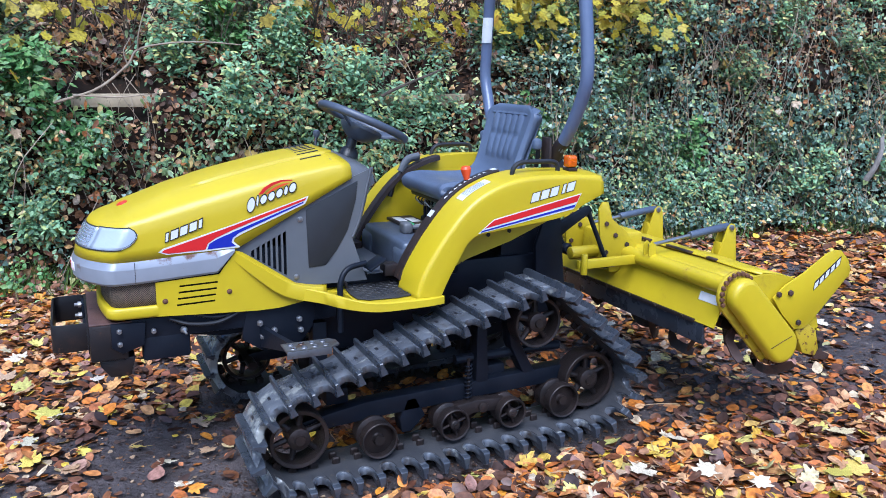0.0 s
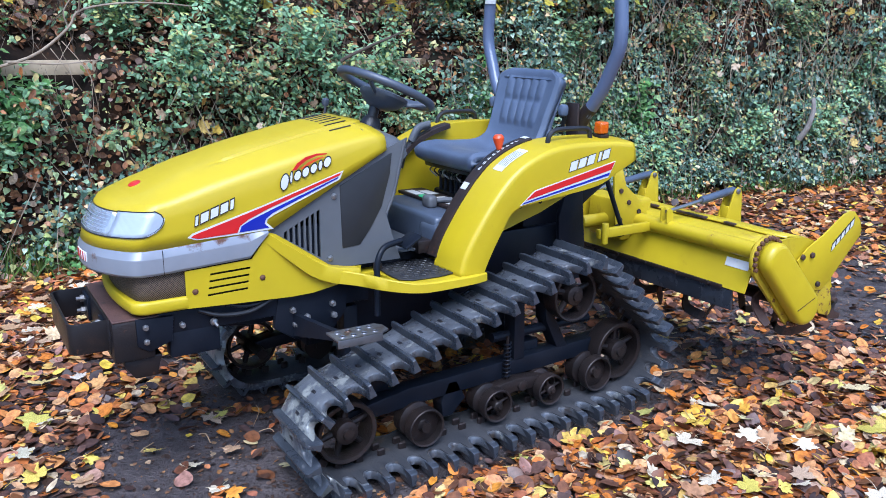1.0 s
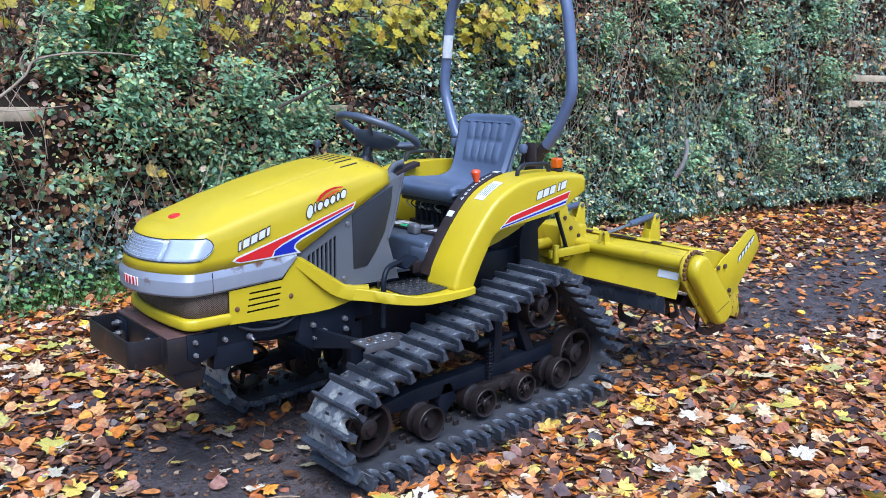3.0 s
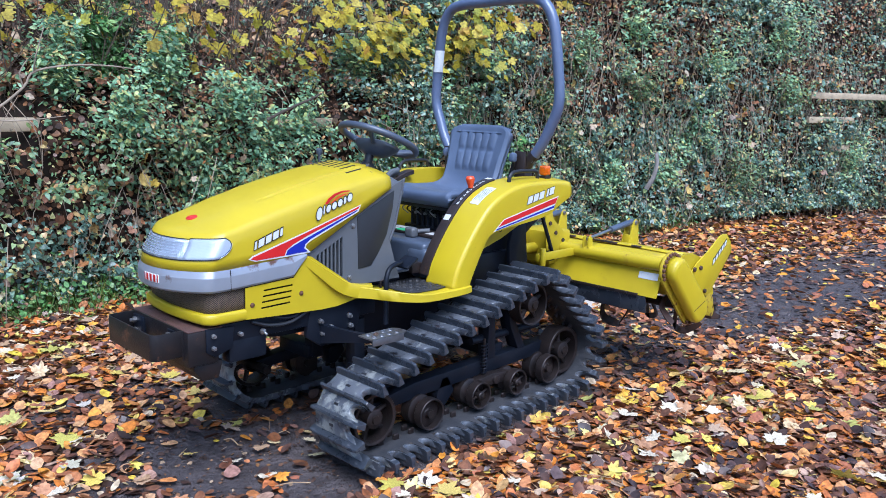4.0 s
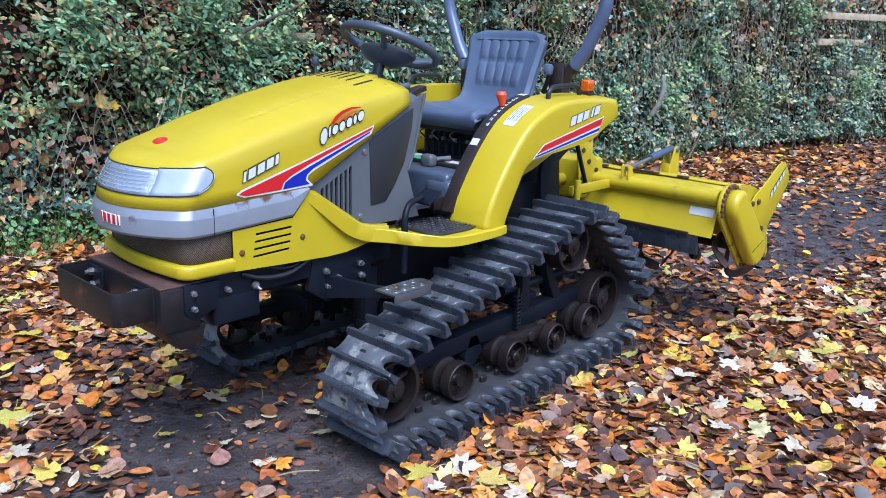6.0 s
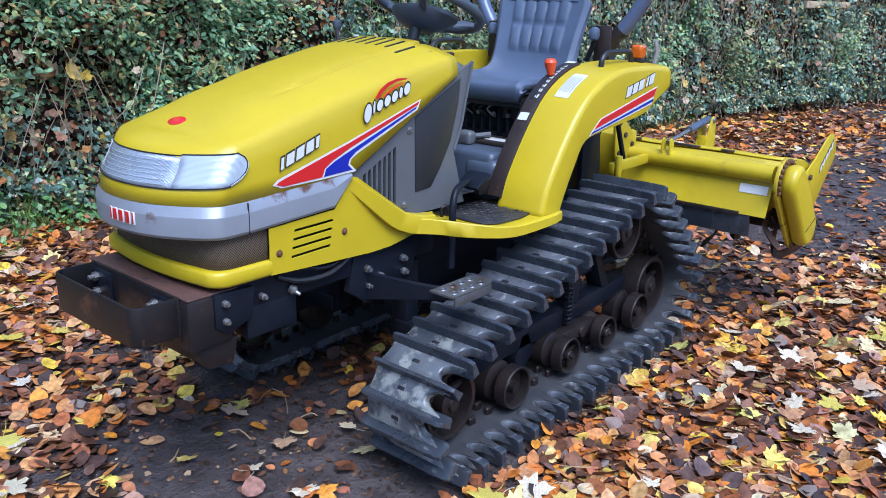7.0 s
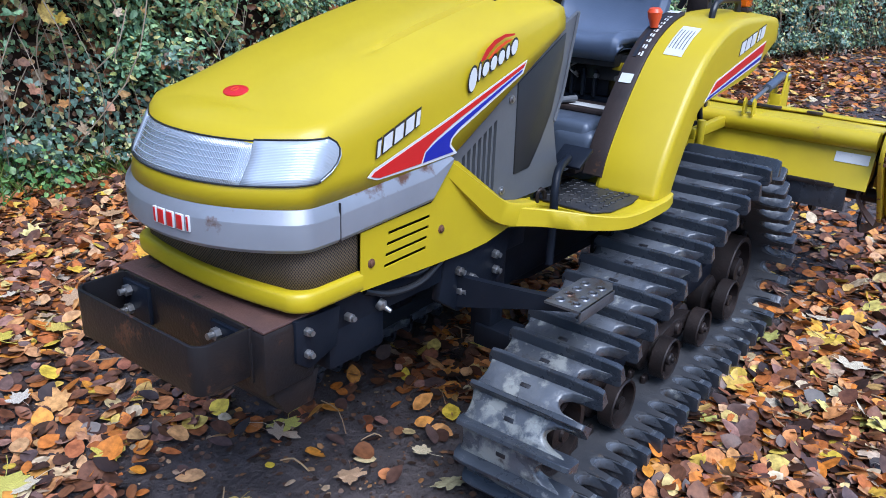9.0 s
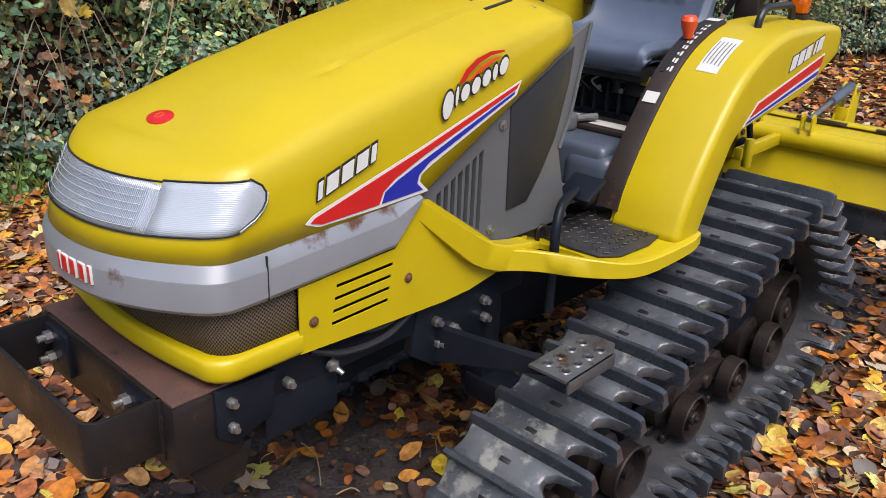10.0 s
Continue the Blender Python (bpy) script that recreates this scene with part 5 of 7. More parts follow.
def wheel_part(name, x, z, r, y0, y1, parent, material, s, spokes=0, dish=0.02, hub=0.035, rim=0.018, label=""):
    """A track wheel: rim, dished web or spokes, hub and axle nut. y0 is the outer face."""
    c = (x, s * y0, z)
    arms = []
    w = y1 - y0
    ax = (0, s, 0)
    bm = bmesh.new()
    # heights run outwards from the outer face
    lathe(bm, c, ax, [(r - rim, -0.003), (r - 0.003, 0.0), (r, -0.004), (r, -abs(w) + 0.004), (r - 0.003, -abs(w)), (r - rim, -abs(w))], 36, True)
    if not spokes:
        lathe(bm, c, ax, [(r - rim + 0.001, -dish - 0.004), (r * 0.62, -dish), (hub * 1.25, -dish * 0.95), (hub, -dish * 0.8), (hub * 0.9, -dish * 0.6), (hub * 0.5, -dish * 0.55), (hub * 0.45, -dish * 0.35), (0, -dish * 0.35)], 36)
        lathe(bm, c, ax, [(r - rim + 0.001, -dish - 0.010), (0, -dish - 0.010)], 36)
    else:
        lathe(bm, c, ax, [(hub, -abs(w)), (hub, -0.004), (hub * 0.85, 0.0), (hub * 0.5, 0.002), (hub * 0.45, 0.010), (0, 0.010)], 24)
        for k in range(spokes):
            a = 2 * math.pi * k / spokes + 0.3
            d = Vector((math.cos(a), 0, math.sin(a)))
            mid = Vector(c) - Vector((0, s * abs(w) * 0.5, 0))
            arms.append((mid + d * hub * 0.8, mid + d * (r - rim * 0.5)))
    ob = part(name, bm, material, parent, label)
    for p, q in arms:
        bm = bmesh.new()
        rod(bm, p, q, 0.014 if r > 0.1 else 0.006, 0.011 if r > 0.1 else 0.005, 8)
        part("spoke", bm, material, ob)
    return ob


for s in (-1, 1):
    # s = -1: near side. y values below are distances from the middle.
    bm = bmesh.new()
    rws = []
    for k, (x, z, tx, tz) in enumerate(BELT):
        nx, nz = tz, -tx
        ph = (k % PER) / PER
        edge = 0.634 - (0.074 * math.sin(math.pi * (ph - 0.12) / 0.76) ** 0.36 if 0.13 < ph < 0.87 else 0.0)
        edge_in = 0.345 + 0.012 * math.sin(math.pi * ph)
        t_ = 0.028
        row = []
        for y, o in ((edge_in, 0.0), (edge_in + 0.004, 0.004), (0.40, 0.004), (0.455, 0.003), (0.50, 0.004), (edge - 0.006, 0.004), (edge, 0.0), (edge, -t_ + 0.006), (edge - 0.005, -t_), (0.525, -t_), (0.52, -t_ - 0.002), (0.40, -t_ - 0.002), (edge_in, -t_)):
            row.append((x + nx * o, s * y, z + nz * o))
        rws.append(row)
    skin(bm, rws + rws[:1], True)
    belt = part("track_belt", bm, RUBBER_BELT, tractor, "scuffed black rubber track belt", sharp=50)
    # inside of the belt: mud, with its shade put into a darker colour
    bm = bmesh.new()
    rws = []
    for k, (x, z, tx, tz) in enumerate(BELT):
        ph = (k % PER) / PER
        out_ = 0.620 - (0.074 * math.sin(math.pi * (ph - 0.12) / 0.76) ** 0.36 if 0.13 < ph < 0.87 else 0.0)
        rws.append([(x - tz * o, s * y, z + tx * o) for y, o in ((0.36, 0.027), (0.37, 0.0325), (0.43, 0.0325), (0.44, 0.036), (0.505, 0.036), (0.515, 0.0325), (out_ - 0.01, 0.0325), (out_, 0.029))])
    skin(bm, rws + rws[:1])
    part("belt_lining", bm, BELT_INSIDE, belt, "muddy inside of the rubber track, coloured darker for its shade")
    for k in range(0, len(BELT), PER):
        x, z, tx, tz = BELT[k]
        m = Matrix(((tx, 0, tz, x), (0, 1, 0, 0), (tz, 0, -tx, z), (0, 0, 0, 1)))
        if s > 0:
            m = m @ Matrix.Rotation(math.pi, 4, "Z")
        ob = new("cleat", CLEAT)
        ob.parent = belt
        ob.matrix_local = m
        x, z, tx, tz = BELT[(k + PER // 2) % len(BELT)]
        m = Matrix(((tx, 0, tz, x), (0, 1, 0, 0), (tz, 0, -tx, z), (0, 0, 0, 1)))
        if s > 0:
            m = m @ Matrix.Rotation(math.pi, 4, "Z")
        ob = new("belt_slot", SLOT)
        ob.parent = belt
        ob.matrix_local = m
    # guide lugs on the belt's inside, along the ground run
    for k in range(PER // 2, len(BELT), PER):
        x, z, tx, tz = BELT[k]
        m = Matrix(((tx, 0, tz, x), (0, 1, 0, 0), (tz, 0, -tx, z), (0, 0, 0, 1)))
        for yy in (0.445, 0.49):
            ob = new("guide_lug", LUG)
            ob.parent = belt
            ob.matrix_local = m @ Matrix.Translation((0, s * yy, 0))

    wheel_part("front_idler", *IDLER, 0.114, 0.530, 0.43, tractor, IRON, s, spokes=6, hub=0.042, rim=0.016, label="rusty spoked front idler wheel")
    wheel_part("rear_idler", *REAR, 0.125, 0.517, 0.43, tractor, IRON, s, spokes=5, hub=0.045, rim=0.018, label="rusty rear idler wheel")
    wheel_part("drive_sprocket", *SPROCKET, 0.108, 0.530, 0.45, tractor, IRON, s, spokes=5, hub=0.04, rim=0.012, label="rusty spoked drive wheel")
    for i, (x, z, r, sp) in enumerate(((1.572, 0.168, 0.073, 0), (1.892, 0.176, 0.066, 4), (2.155, 0.182, 0.064, 4), (2.405, 0.195, 0.074, 0))):
        wh = wheel_part("track_roller", x, z, r, 0.552, 0.505, tractor, IRON, s, spokes=sp, dish=0.032, hub=0.02, rim=0.009, label="rust-brown double track roller")
        bm = bmesh.new()
        lathe(bm, (x, s * 0.552, z), (0, s, 0), [(0.026, -0.03), (0.026, -0.07), (r * 0.75, -0.075), (r * 0.96, -0.085), (r * 0.96, -0.135), (r * 0.6, -0.14), (0, -0.14)], 28)
        part("inner_roller", bm, IRON, wh)
    # frame
    bm = bmesh.new()
    lo, hi = sorted((s * 0.385, s * 0.455))
    plate(bm, [(1.26, 0.205), (1.26, 0.25), (1.55, 0.295), (2.60, 0.325), (2.60, 0.255), (1.6, 0.225)], lo, hi, bev=0.005)
    plate(bm, [(1.72, 0.28), (1.76, 0.28), (1.80, 0.20), (1.74, 0.14), (1.70, 0.14), (1.69, 0.2)], lo, hi, bev=0.004)
    plate(bm, [(2.255, 0.31), (2.19, 0.44), (2.175, 0.56), (2.215, 0.56), (2.235, 0.45), (2.31, 0.31)], lo, hi, bev=0.004)
    plate(bm, [(2.03, 0.30), (2.03, 0.56), (2.075, 0.56), (2.085, 0.30)], lo, hi, bev=0.003)
    rod(bm, (1.95, s * 0.41, 0.40), (2.45, s * 0.41, 0.40), 0.02, seg=10)
    beam = part("track_frame", bm, BLACK_PAINT, tractor, "black oily track frame beam")
    bm = bmesh.new()
    plate(bm, [(1.88, 0.20), (1.93, 0.235), (2.02, 0.245), (2.14, 0.235), (2.22, 0.20), (2.19, 0.155), (2.10, 0.185), (2.0, 0.19), (1.90, 0.145)], *sorted((s * 0.45, s * 0.50)), bev=0.006)
    rod(bm, (2.04, s * 0.44, 0.212), (2.04, s * 0.512, 0.212), 0.022, seg=14, bev=0.003)
    part("bogie_arm", bm, IRON, beam)
    bm = bmesh.new()
    helix = [(1.985 + 0.014 * math.cos(a), s * 0.47 + 0.014 * math.sin(a), 0.245 + 0.15 * a / (2 * math.pi * 9)) for a in np.linspace(0, 2 * math.pi * 9, 110)]
    pipe(bm, helix, 0.0032, smooth=False, seg=6)
    part("spring", bm, BLACK_PAINT, beam)
    for x, z, ya, yb, r in ((1.985, 0, 0, 0, 0), (1.262, 0.222, 0.30, 0.50, 0.022), (2.552, 0.258, 0.30, 0.51, 0.022), (2.275, 0.553, 0.15, 0.52, 0.035), (1.572, 0.168, 0.40, 0.545, 0.02), (1.892, 0.176, 0.40, 0.545, 0.02), (2.155, 0.182, 0.40, 0.545, 0.02), (2.405, 0.195, 0.40, 0.545, 0.02)):
        bm = bmesh.new()
        if r:
            rod(bm, (x, s * ya, z), (x, s * yb, z), r, seg=14)
        else:
            rod(bm, (1.985, s * 0.47, 0.22), (1.985, s * 0.47, 0.42), 0.006, seg=8)
        part("axle" if r else "spring_rod", bm, IRON, beam)
    for x in (1.40, 2.10):
        bm = bmesh.new()
        box(bm, x, x + 0.09, *sorted((s * 0.15, s * 0.41)), 0.285, 0.35, 0.008)
        part("cross_beam", bm, BLACK_PAINT, beam)
        bm = bmesh.new()
        box(bm, x + 0.01, x + 0.07, *sorted((s * 0.13, s * 0.20)), 0.30, 0.56, 0.006)
        part("hanger", bm, BLACK_PAINT, beam)

# roll bar
for s in (-1, 1):
    bm = bmesh.new()
    pipe(bm, [(2.490, s * 0.272, 1.225), (2.495, s * 0.312, 1.270), (2.50, s * 0.362, 1.34), (2.505, s * 0.402, 1.42), (2.508, s * 0.437, 1.50), (2.508, s * 0.447, 1.56), (2.508, s * 0.440, 1.66), (2.505, s * 0.422, 1.80), (2.502, s * 0.404, 1.91), (2.50, s * 0.372, 1.99), (2.50, s * 0.315, 2.045), (2.50, s * 0.23, 2.062)], 0.0275, n=60, seg=16)
    bar = part("roll_bar_post", bm, BAR_PAINT, tractor, "blue-grey painted roll bar post")
    bm = bmesh.new()
    pipe(bm, [(2.485, s * 0.235, 1.10), (2.487, s * 0.245, 1.17), (2.491, s * 0.280, 1.235), (2.496, s * 0.315, 1.275)], 0.0300, n=16, seg=14)
    box(bm, 2.455, 2.525, s * 0.25 - 0.03, s * 0.25 + 0.03, 0.95, 1.19, 0.008)
    box(bm, 2.44, 2.452, s * 0.26 - 0.035, s * 0.26 + 0.035, 1.14, 1.29, 0.003)
    part("roll_bar_foot", bm, BROWN_PLATE, bar, "rusty brown roll bar foot")
bm = bmesh.new()
pipe(bm, [(2.50, -0.235, 2.062), (2.50, 0.0, 2.066), (2.50, 0.235, 2.062)], 0.029, n=12, seg=16)
part("roll_bar_top", bm, BAR_PAINT, tractor)
bm = bmesh.new()
skin(bm, [[(2.506 + 0.0297 * math.cos(a), 0.430 - 0.10 * (z - 1.72) + 0.0297 * math.sin(a), z) for a in np.linspace(math.pi * 0.95, math.pi * 1.6, 8)] for z in (1.70, 1.76, 1.82)])
part("warning_label", bm, STICKER, tractor)

bm = bmesh.new()
pipe(bm, [(1.93, 0.285, 0.98), (1.955, 0.285, 1.05), (2.0, 0.285, 1.11), (2.03, 0.282, 1.165)], 0.012, n=12)
brake = part("brake_lever", bm, BLACK_PLASTIC, tractor)
bm = bmesh.new()
pipe(bm, [(1.985, 0.285, 1.095), (2.02, 0.284, 1.15), (2.075, 0.282, 1.165)], 0.024, n=12, seg=12, flat=0.7)
part("brake_grip", bm, GREY_PLASTIC, brake)

# ---- rotary tiller hung behind the tractor ----
tiller = thing("rotary_tiller", (3.2, -0.1, 0.0), "yellow rotary tiller with rusty tines, lifted behind the tractor", "rotary tiller")
Y0, Y1 = -0.80, 0.62
bm = bmesh.new()
rod(bm, (3.010, Y0, 0.705), (3.010, Y1, 0.705), 0.037, seg=24)
part("main_tube", bm, YELLOW_WORN, tiller, "worn yellow main tube")
bm = bmesh.new()
COVER = [(3.022, 0.700), (2.995, 0.62), (2.957, 0.528), (2.965, 0.525), (3.003, 0.619), (3.030, 0.698)]
plate(bm, COVER, Y0, Y1)
front = part("front_plate", bm, YELLOW_WORN, tiller)
bm = bmesh.new()
rws = []
for y in np.linspace(Y0, Y1, 12):
    rws.append([(x, y, z + 0.002 * math.sin(y * 9)) for x, z in ((3.03, 0.722), (3.06, 0.735), (3.14, 0.738), (3.21, 0.730))])
skin(bm, rws)
part("top_plate", bm, YELLOW_WORN, tiller, solid=0.005)
bm = bmesh.new()
rws = []
for y in np.linspace(Y0 - 0.01, Y1, 14):
    w = 0.003 * math.sin(y * 13 + 1)
    rws.append([(x, y, z + w) for x, z in ((3.185, 0.742), (3.20, 0.748), (3.30, 0.735), (3.385, 0.705), (3.45, 0.655), (3.52, 0.57), (3.56, 0.47), (3.575, 0.40))])
skin(bm, rws)
rear = part("rear_cover", bm, YELLOW_WORN, tiller, "yellow sheet rear cover, bent and rust-edged", solid=0.005)
for y, w in ((-0.52, 0.03), (-0.30, 0.09), (-0.02, 0.07)):
    bm = bmesh.new()
    box(bm, 3.178, 3.196, y - w, y + w, 0.741, 0.7515, 0.002)
    part("rust_scab", bm, RUST_PLATE, rear)
# black rubber flap
bm = bmesh.new()
plate(bm, [(2.960, 0.535), (2.972, 0.535), (2.984, 0.435), (2.970, 0.432)], -0.735, 0.56, bev=0.002)
flap = part("rubber_flap", bm, RUBBER, tiller, "black rubber flap bolted under the front plate")
bm = bmesh.new()
box(bm, 2.948, 2.959, -0.69, 0.52, 0.522, 0.538, 0.001)
part("clamp_strip", bm, IRON, flap)
for y in np.linspace(-0.62, 0.48, 7):
    bm = bmesh.new()
    rod(bm, (2.949, y, 0.530), (2.941, y, 0.530), 0.010, seg=6)
    part("flap_bolt", bm, IRON, flap)
bm = bmesh.new()
plate(bm, [(-0.785, 0.652), (-0.665, 0.652), (-0.665, 0.616), (-0.785, 0.616)], 0, 0.001, "yz")
for v in bm.verts:
    v.co.x += 2.995 + (v.co.z - 0.62) * (0.3375 if v.co.z > 0.62 else 0.413) - 0.0030
part("data_label", bm, STICKER, front)


def capsule(c0, r0, c1, r1, n=14):
    d = math.hypot(c1[0] - c0[0], c1[1] - c0[1])
    a = math.atan2(c1[1] - c0[1], c1[0] - c0[0])
    b = math.acos((r0 - r1) / d)
    pts = [(c0[0] + r0 * math.cos(t), c0[1] + r0 * math.sin(t)) for t in np.linspace(a + b, a - b + 2 * math.pi, n)]
    pts += [(c1[0] + r1 * math.cos(t), c1[1] + r1 * math.sin(t)) for t in np.linspace(a - b, a + b, n)]
    return pts


# chain case at the near end
TOP, LOW = (3.035, 0.680), (3.272, 0.438)
bm = bmesh.new()
plate(bm, capsule(TOP, 0.098, LOW, 0.100), -0.838, -0.822, bev=0.002)
flange = part("chain_case_flange", bm, RUSTY_YELLOW, tiller, "rust-edged chain case flange")
bm = bmesh.new()
t = bmesh.new()
plate(t, capsule(TOP, 0.074, LOW, 0.080), -0.905, -0.838, bev=0.026, segs=4)
join(bm, t)
case = part("chain_case", bm, YELLOW, tiller, "domed yellow chain case")
edge = capsule(TOP, 0.086, LOW, 0.090, 12)
for k, (x, z) in enumerate(edge):
    if k % 24 in (11, 12, 23):
        continue
    bm = bmesh.new()
    rod(bm, (x, -0.838, z), (x, -0.850, z), 0.0105, seg=6, bev=0.001)
    part("case_bolt", bm, RUST_BOLT, flange)
bm = bmesh.new()
box(bm, -0.06, 0.06, -0.001, 0.001, -0.0015, 0.0015, 0, Matrix.Translation((3.245, -0.9055, 0.462)) @ Matrix.Rotation(-0.35, 4, "Y"))
part("weld_seam", bm, RUST_PLATE, case)
bm = bmesh.new()
plate(bm, capsule(TOP, 0.07, LOW, 0.09), Y1, Y1 + 0.03, bev=0.004)
part("end_plate", bm, YELLOW_WORN, tiller)
bm = bmesh.new()
plate(bm, [(3.03, 0.722), (3.10, 0.736), (3.20, 0.742), (3.30, 0.732), (3.385, 0.702), (3.45, 0.652), (3.515, 0.57), (3.55, 0.47), (3.42, 0.42), (3.30, 0.37), (3.12, 0.50), (3.06, 0.62)], -0.824, -0.812)
part("end_wall", bm, YELLOW_WORN, tiller)
# side plate with the maker's mark
bm = bmesh.new()
sp = [(3.235, 0.640), (3.30, 0.690), (3.40, 0.735), (3.535, 0.812), (3.575, 0.822), (3.615, 0.818), (3.668, 0.770), (3.688, 0.725), (3.682, 0.700), (3.47, 0.500), (3.435, 0.482), (3.38, 0.485), (3.30, 0.56)]
plate(bm, sp, -0.845, -0.838, bev=0.001)
side = part("side_plate", bm, YELLOW, tiller, "yellow leaf-shaped side plate")
for x, z in ((3.262, 0.655), (3.33, 0.655), (3.395, 0.515)):
    bm = bmesh.new()
    rod(bm, (x, -0.845, z), (x, -0.856, z), 0.013, seg=6, bev=0.001)
    part("plate_bolt", bm, RUST_PLATE, side)
for k in range(5):
    x, z = 3.470 + 0.030 * k, 0.655 + 0.0215 * k
    bm = bmesh.new()
    plate(bm, slanted(x - 0.003, z - 0.005, 0.028, 0.038, 0.72, 0.1), -0.8468, -0.8455)
    back = part("mark_edge", bm, BLACK_INK, side)
    bm = bmesh.new()
    plate(bm, slanted(x, z + 0.001, 0.020, 0.026, 0.72, 0.1), -0.8482, -0.8470)
    part("mark_block", bm, WHITE, back)
# rear foot below the side plate
bm = bmesh.new()
plate(bm, [(3.40, 0.47), (3.47, 0.50), (3.53, 0.46), (3.56, 0.37), (3.54, 0.335), (3.46, 0.36)], -0.835, -0.76, bev=0.008)
footp = part("rear_foot", bm, RUSTY_YELLOW, tiller)
bm = bmesh.new()
plate(bm, [(3.53, 0.36), (3.55, 0.45), (3.585, 0.44), (3.59, 0.35), (3.64, 0.33), (3.63, 0.305), (3.54, 0.32)], -0.83, -0.78, bev=0.004)
rod(bm, (3.555, -0.85, 0.41), (3.555, -0.77, 0.41), 0.014, seg=8)
part("foot_clamp", bm, RUST_PLATE, footp)
# rotor with bent tines
bm = bmesh.new()
rod(bm, (3.272, -0.80, 0.438), (3.272, 0.60, 0.438), 0.028, seg=16)
rotor = part("rotor_shaft", bm, IRON, tiller)
rng_t = random.Random(5)
for k in range(7):
    y = -0.755 + 0.205 * k
    for j in range(3):
        a = -1.75 + 0.45 * k + 2 * math.pi / 3 * j
        turn = 1 if (k + j) % 2 else -1
        rows_ = []
        for q in np.linspace(0, 1, 13):
            r = 0.025 + 0.160 * min(1, q * 1.35) ** 0.9
            aa = a + 1.05 * max(0, q - 0.35) / 0.65
            c = Vector((3.272 + r * math.cos(aa), y + turn * 0.075 * max(0, q - 0.7) / 0.3, 0.438 + r * math.sin(aa)))
            d = Vector((-math.sin(aa), 0, math.cos(aa))) if q < 0.35 else Vector((math.cos(aa), 0, math.sin(aa)))
            w = (0.017 + 0.008 * q) * (1 if q < 0.92 else 0.7)
            rows_.append([c + d * w + Vector((0, 0.004, 0)), c - d * w + Vector((0, 0.004, 0)), c - d * w - Vector((0, 0.004, 0)), c + d * w - Vector((0, 0.004, 0))])
        bm = bmesh.new()
        skin(bm, rows_, True, True)
        part("tine", bm, RUST_PLATE, rotor)
# brackets and sprung rods over the cover
for yb, x0 in ((-0.288, 3.0), (0.26, 3.0)):
    for dy in (-0.024, 0.024):
        bm = bmesh.new()
        plate(bm, [(3.415, 0.685), (3.455, 0.80), (3.470, 0.838), (3.490, 0.852), (3.510, 0.846), (3.520, 0.82), (3.545, 0.60)], yb + dy - 0.004, yb + dy + 0.004, bev=0.001)
        part("rod_bracket", bm, YELLOW_WORN, tiller)
    bm = bmesh.new()
    box(bm, 3.432, 3.442, yb - 0.024, yb + 0.024, 0.69, 0.76, 0.002)
    part("bracket_web", bm, YELLOW_WORN, tiller)
    bm = bmesh.new()
    rod(bm, (2.99, yb - 0.03, 0.782), (3.28, yb - 0.012, 0.812), 0.009, seg=10)
    rodp = part("depth_rod", bm, STEEL, tiller, "grey steel depth rod")
    bm = bmesh.new()
    rod(bm, (3.24, yb - 0.015, 0.808), (3.488, yb, 0.834), 0.019, seg=16, bev=0.003)
    part("rod_sleeve", bm, GREY_CAST, rodp)
    bm = bmesh.new()
    rod(bm, (3.488, yb - 0.036, 0.832), (3.488, yb + 0.036, 0.832), 0.014, seg=12, bev=0.002)
    part("rod_pin", bm, STEEL, rodp)
    bm = bmesh.new()
    for dy in (-0.018, 0.018):
        plate(bm, [(2.975, 0.735), (2.975, 0.79), (2.99, 0.803), (3.01, 0.79), (3.02, 0.735)], yb - 0.03 + dy - 0.003, yb - 0.03 + dy + 0.003)
    part("rod_lug", bm, YELLOW_WORN, tiller)
# gearbox, mast and lower links
bm = bmesh.new()
box(bm, 2.93, 3.13, -0.10, 0.14, 0.60, 0.80, 0.02)
rod(bm, (2.78, 0.02, 0.69), (2.94, 0.02, 0.69), 0.032, seg=18, bev=0.006)
part("gearbox", bm, YELLOW_WORN, tiller)
for yb in (-0.13, 0.17):
    bm = bmesh.new()
    plate(bm, [(2.86, 0.66), (2.84, 0.83), (2.83, 0.93), (2.85, 0.965), (2.88, 0.965), (2.91, 0.88), (3.0, 0.81), (3.06, 0.74), (3.06, 0.66)], yb - 0.006, yb + 0.006, bev=0.001)
    mast = part("mast_plate", bm, YELLOW_WORN, tiller)
    for x, z in ((2.875, 0.86), (2.93, 0.80), (3.0, 0.75), (2.88, 0.72)):
        bm = bmesh.new()
        rod(bm, (x, yb - 0.014, z), (x, yb + 0.014, z), 0.012, seg=6)
        part("mast_bolt", bm, RUST_PLATE, mast)
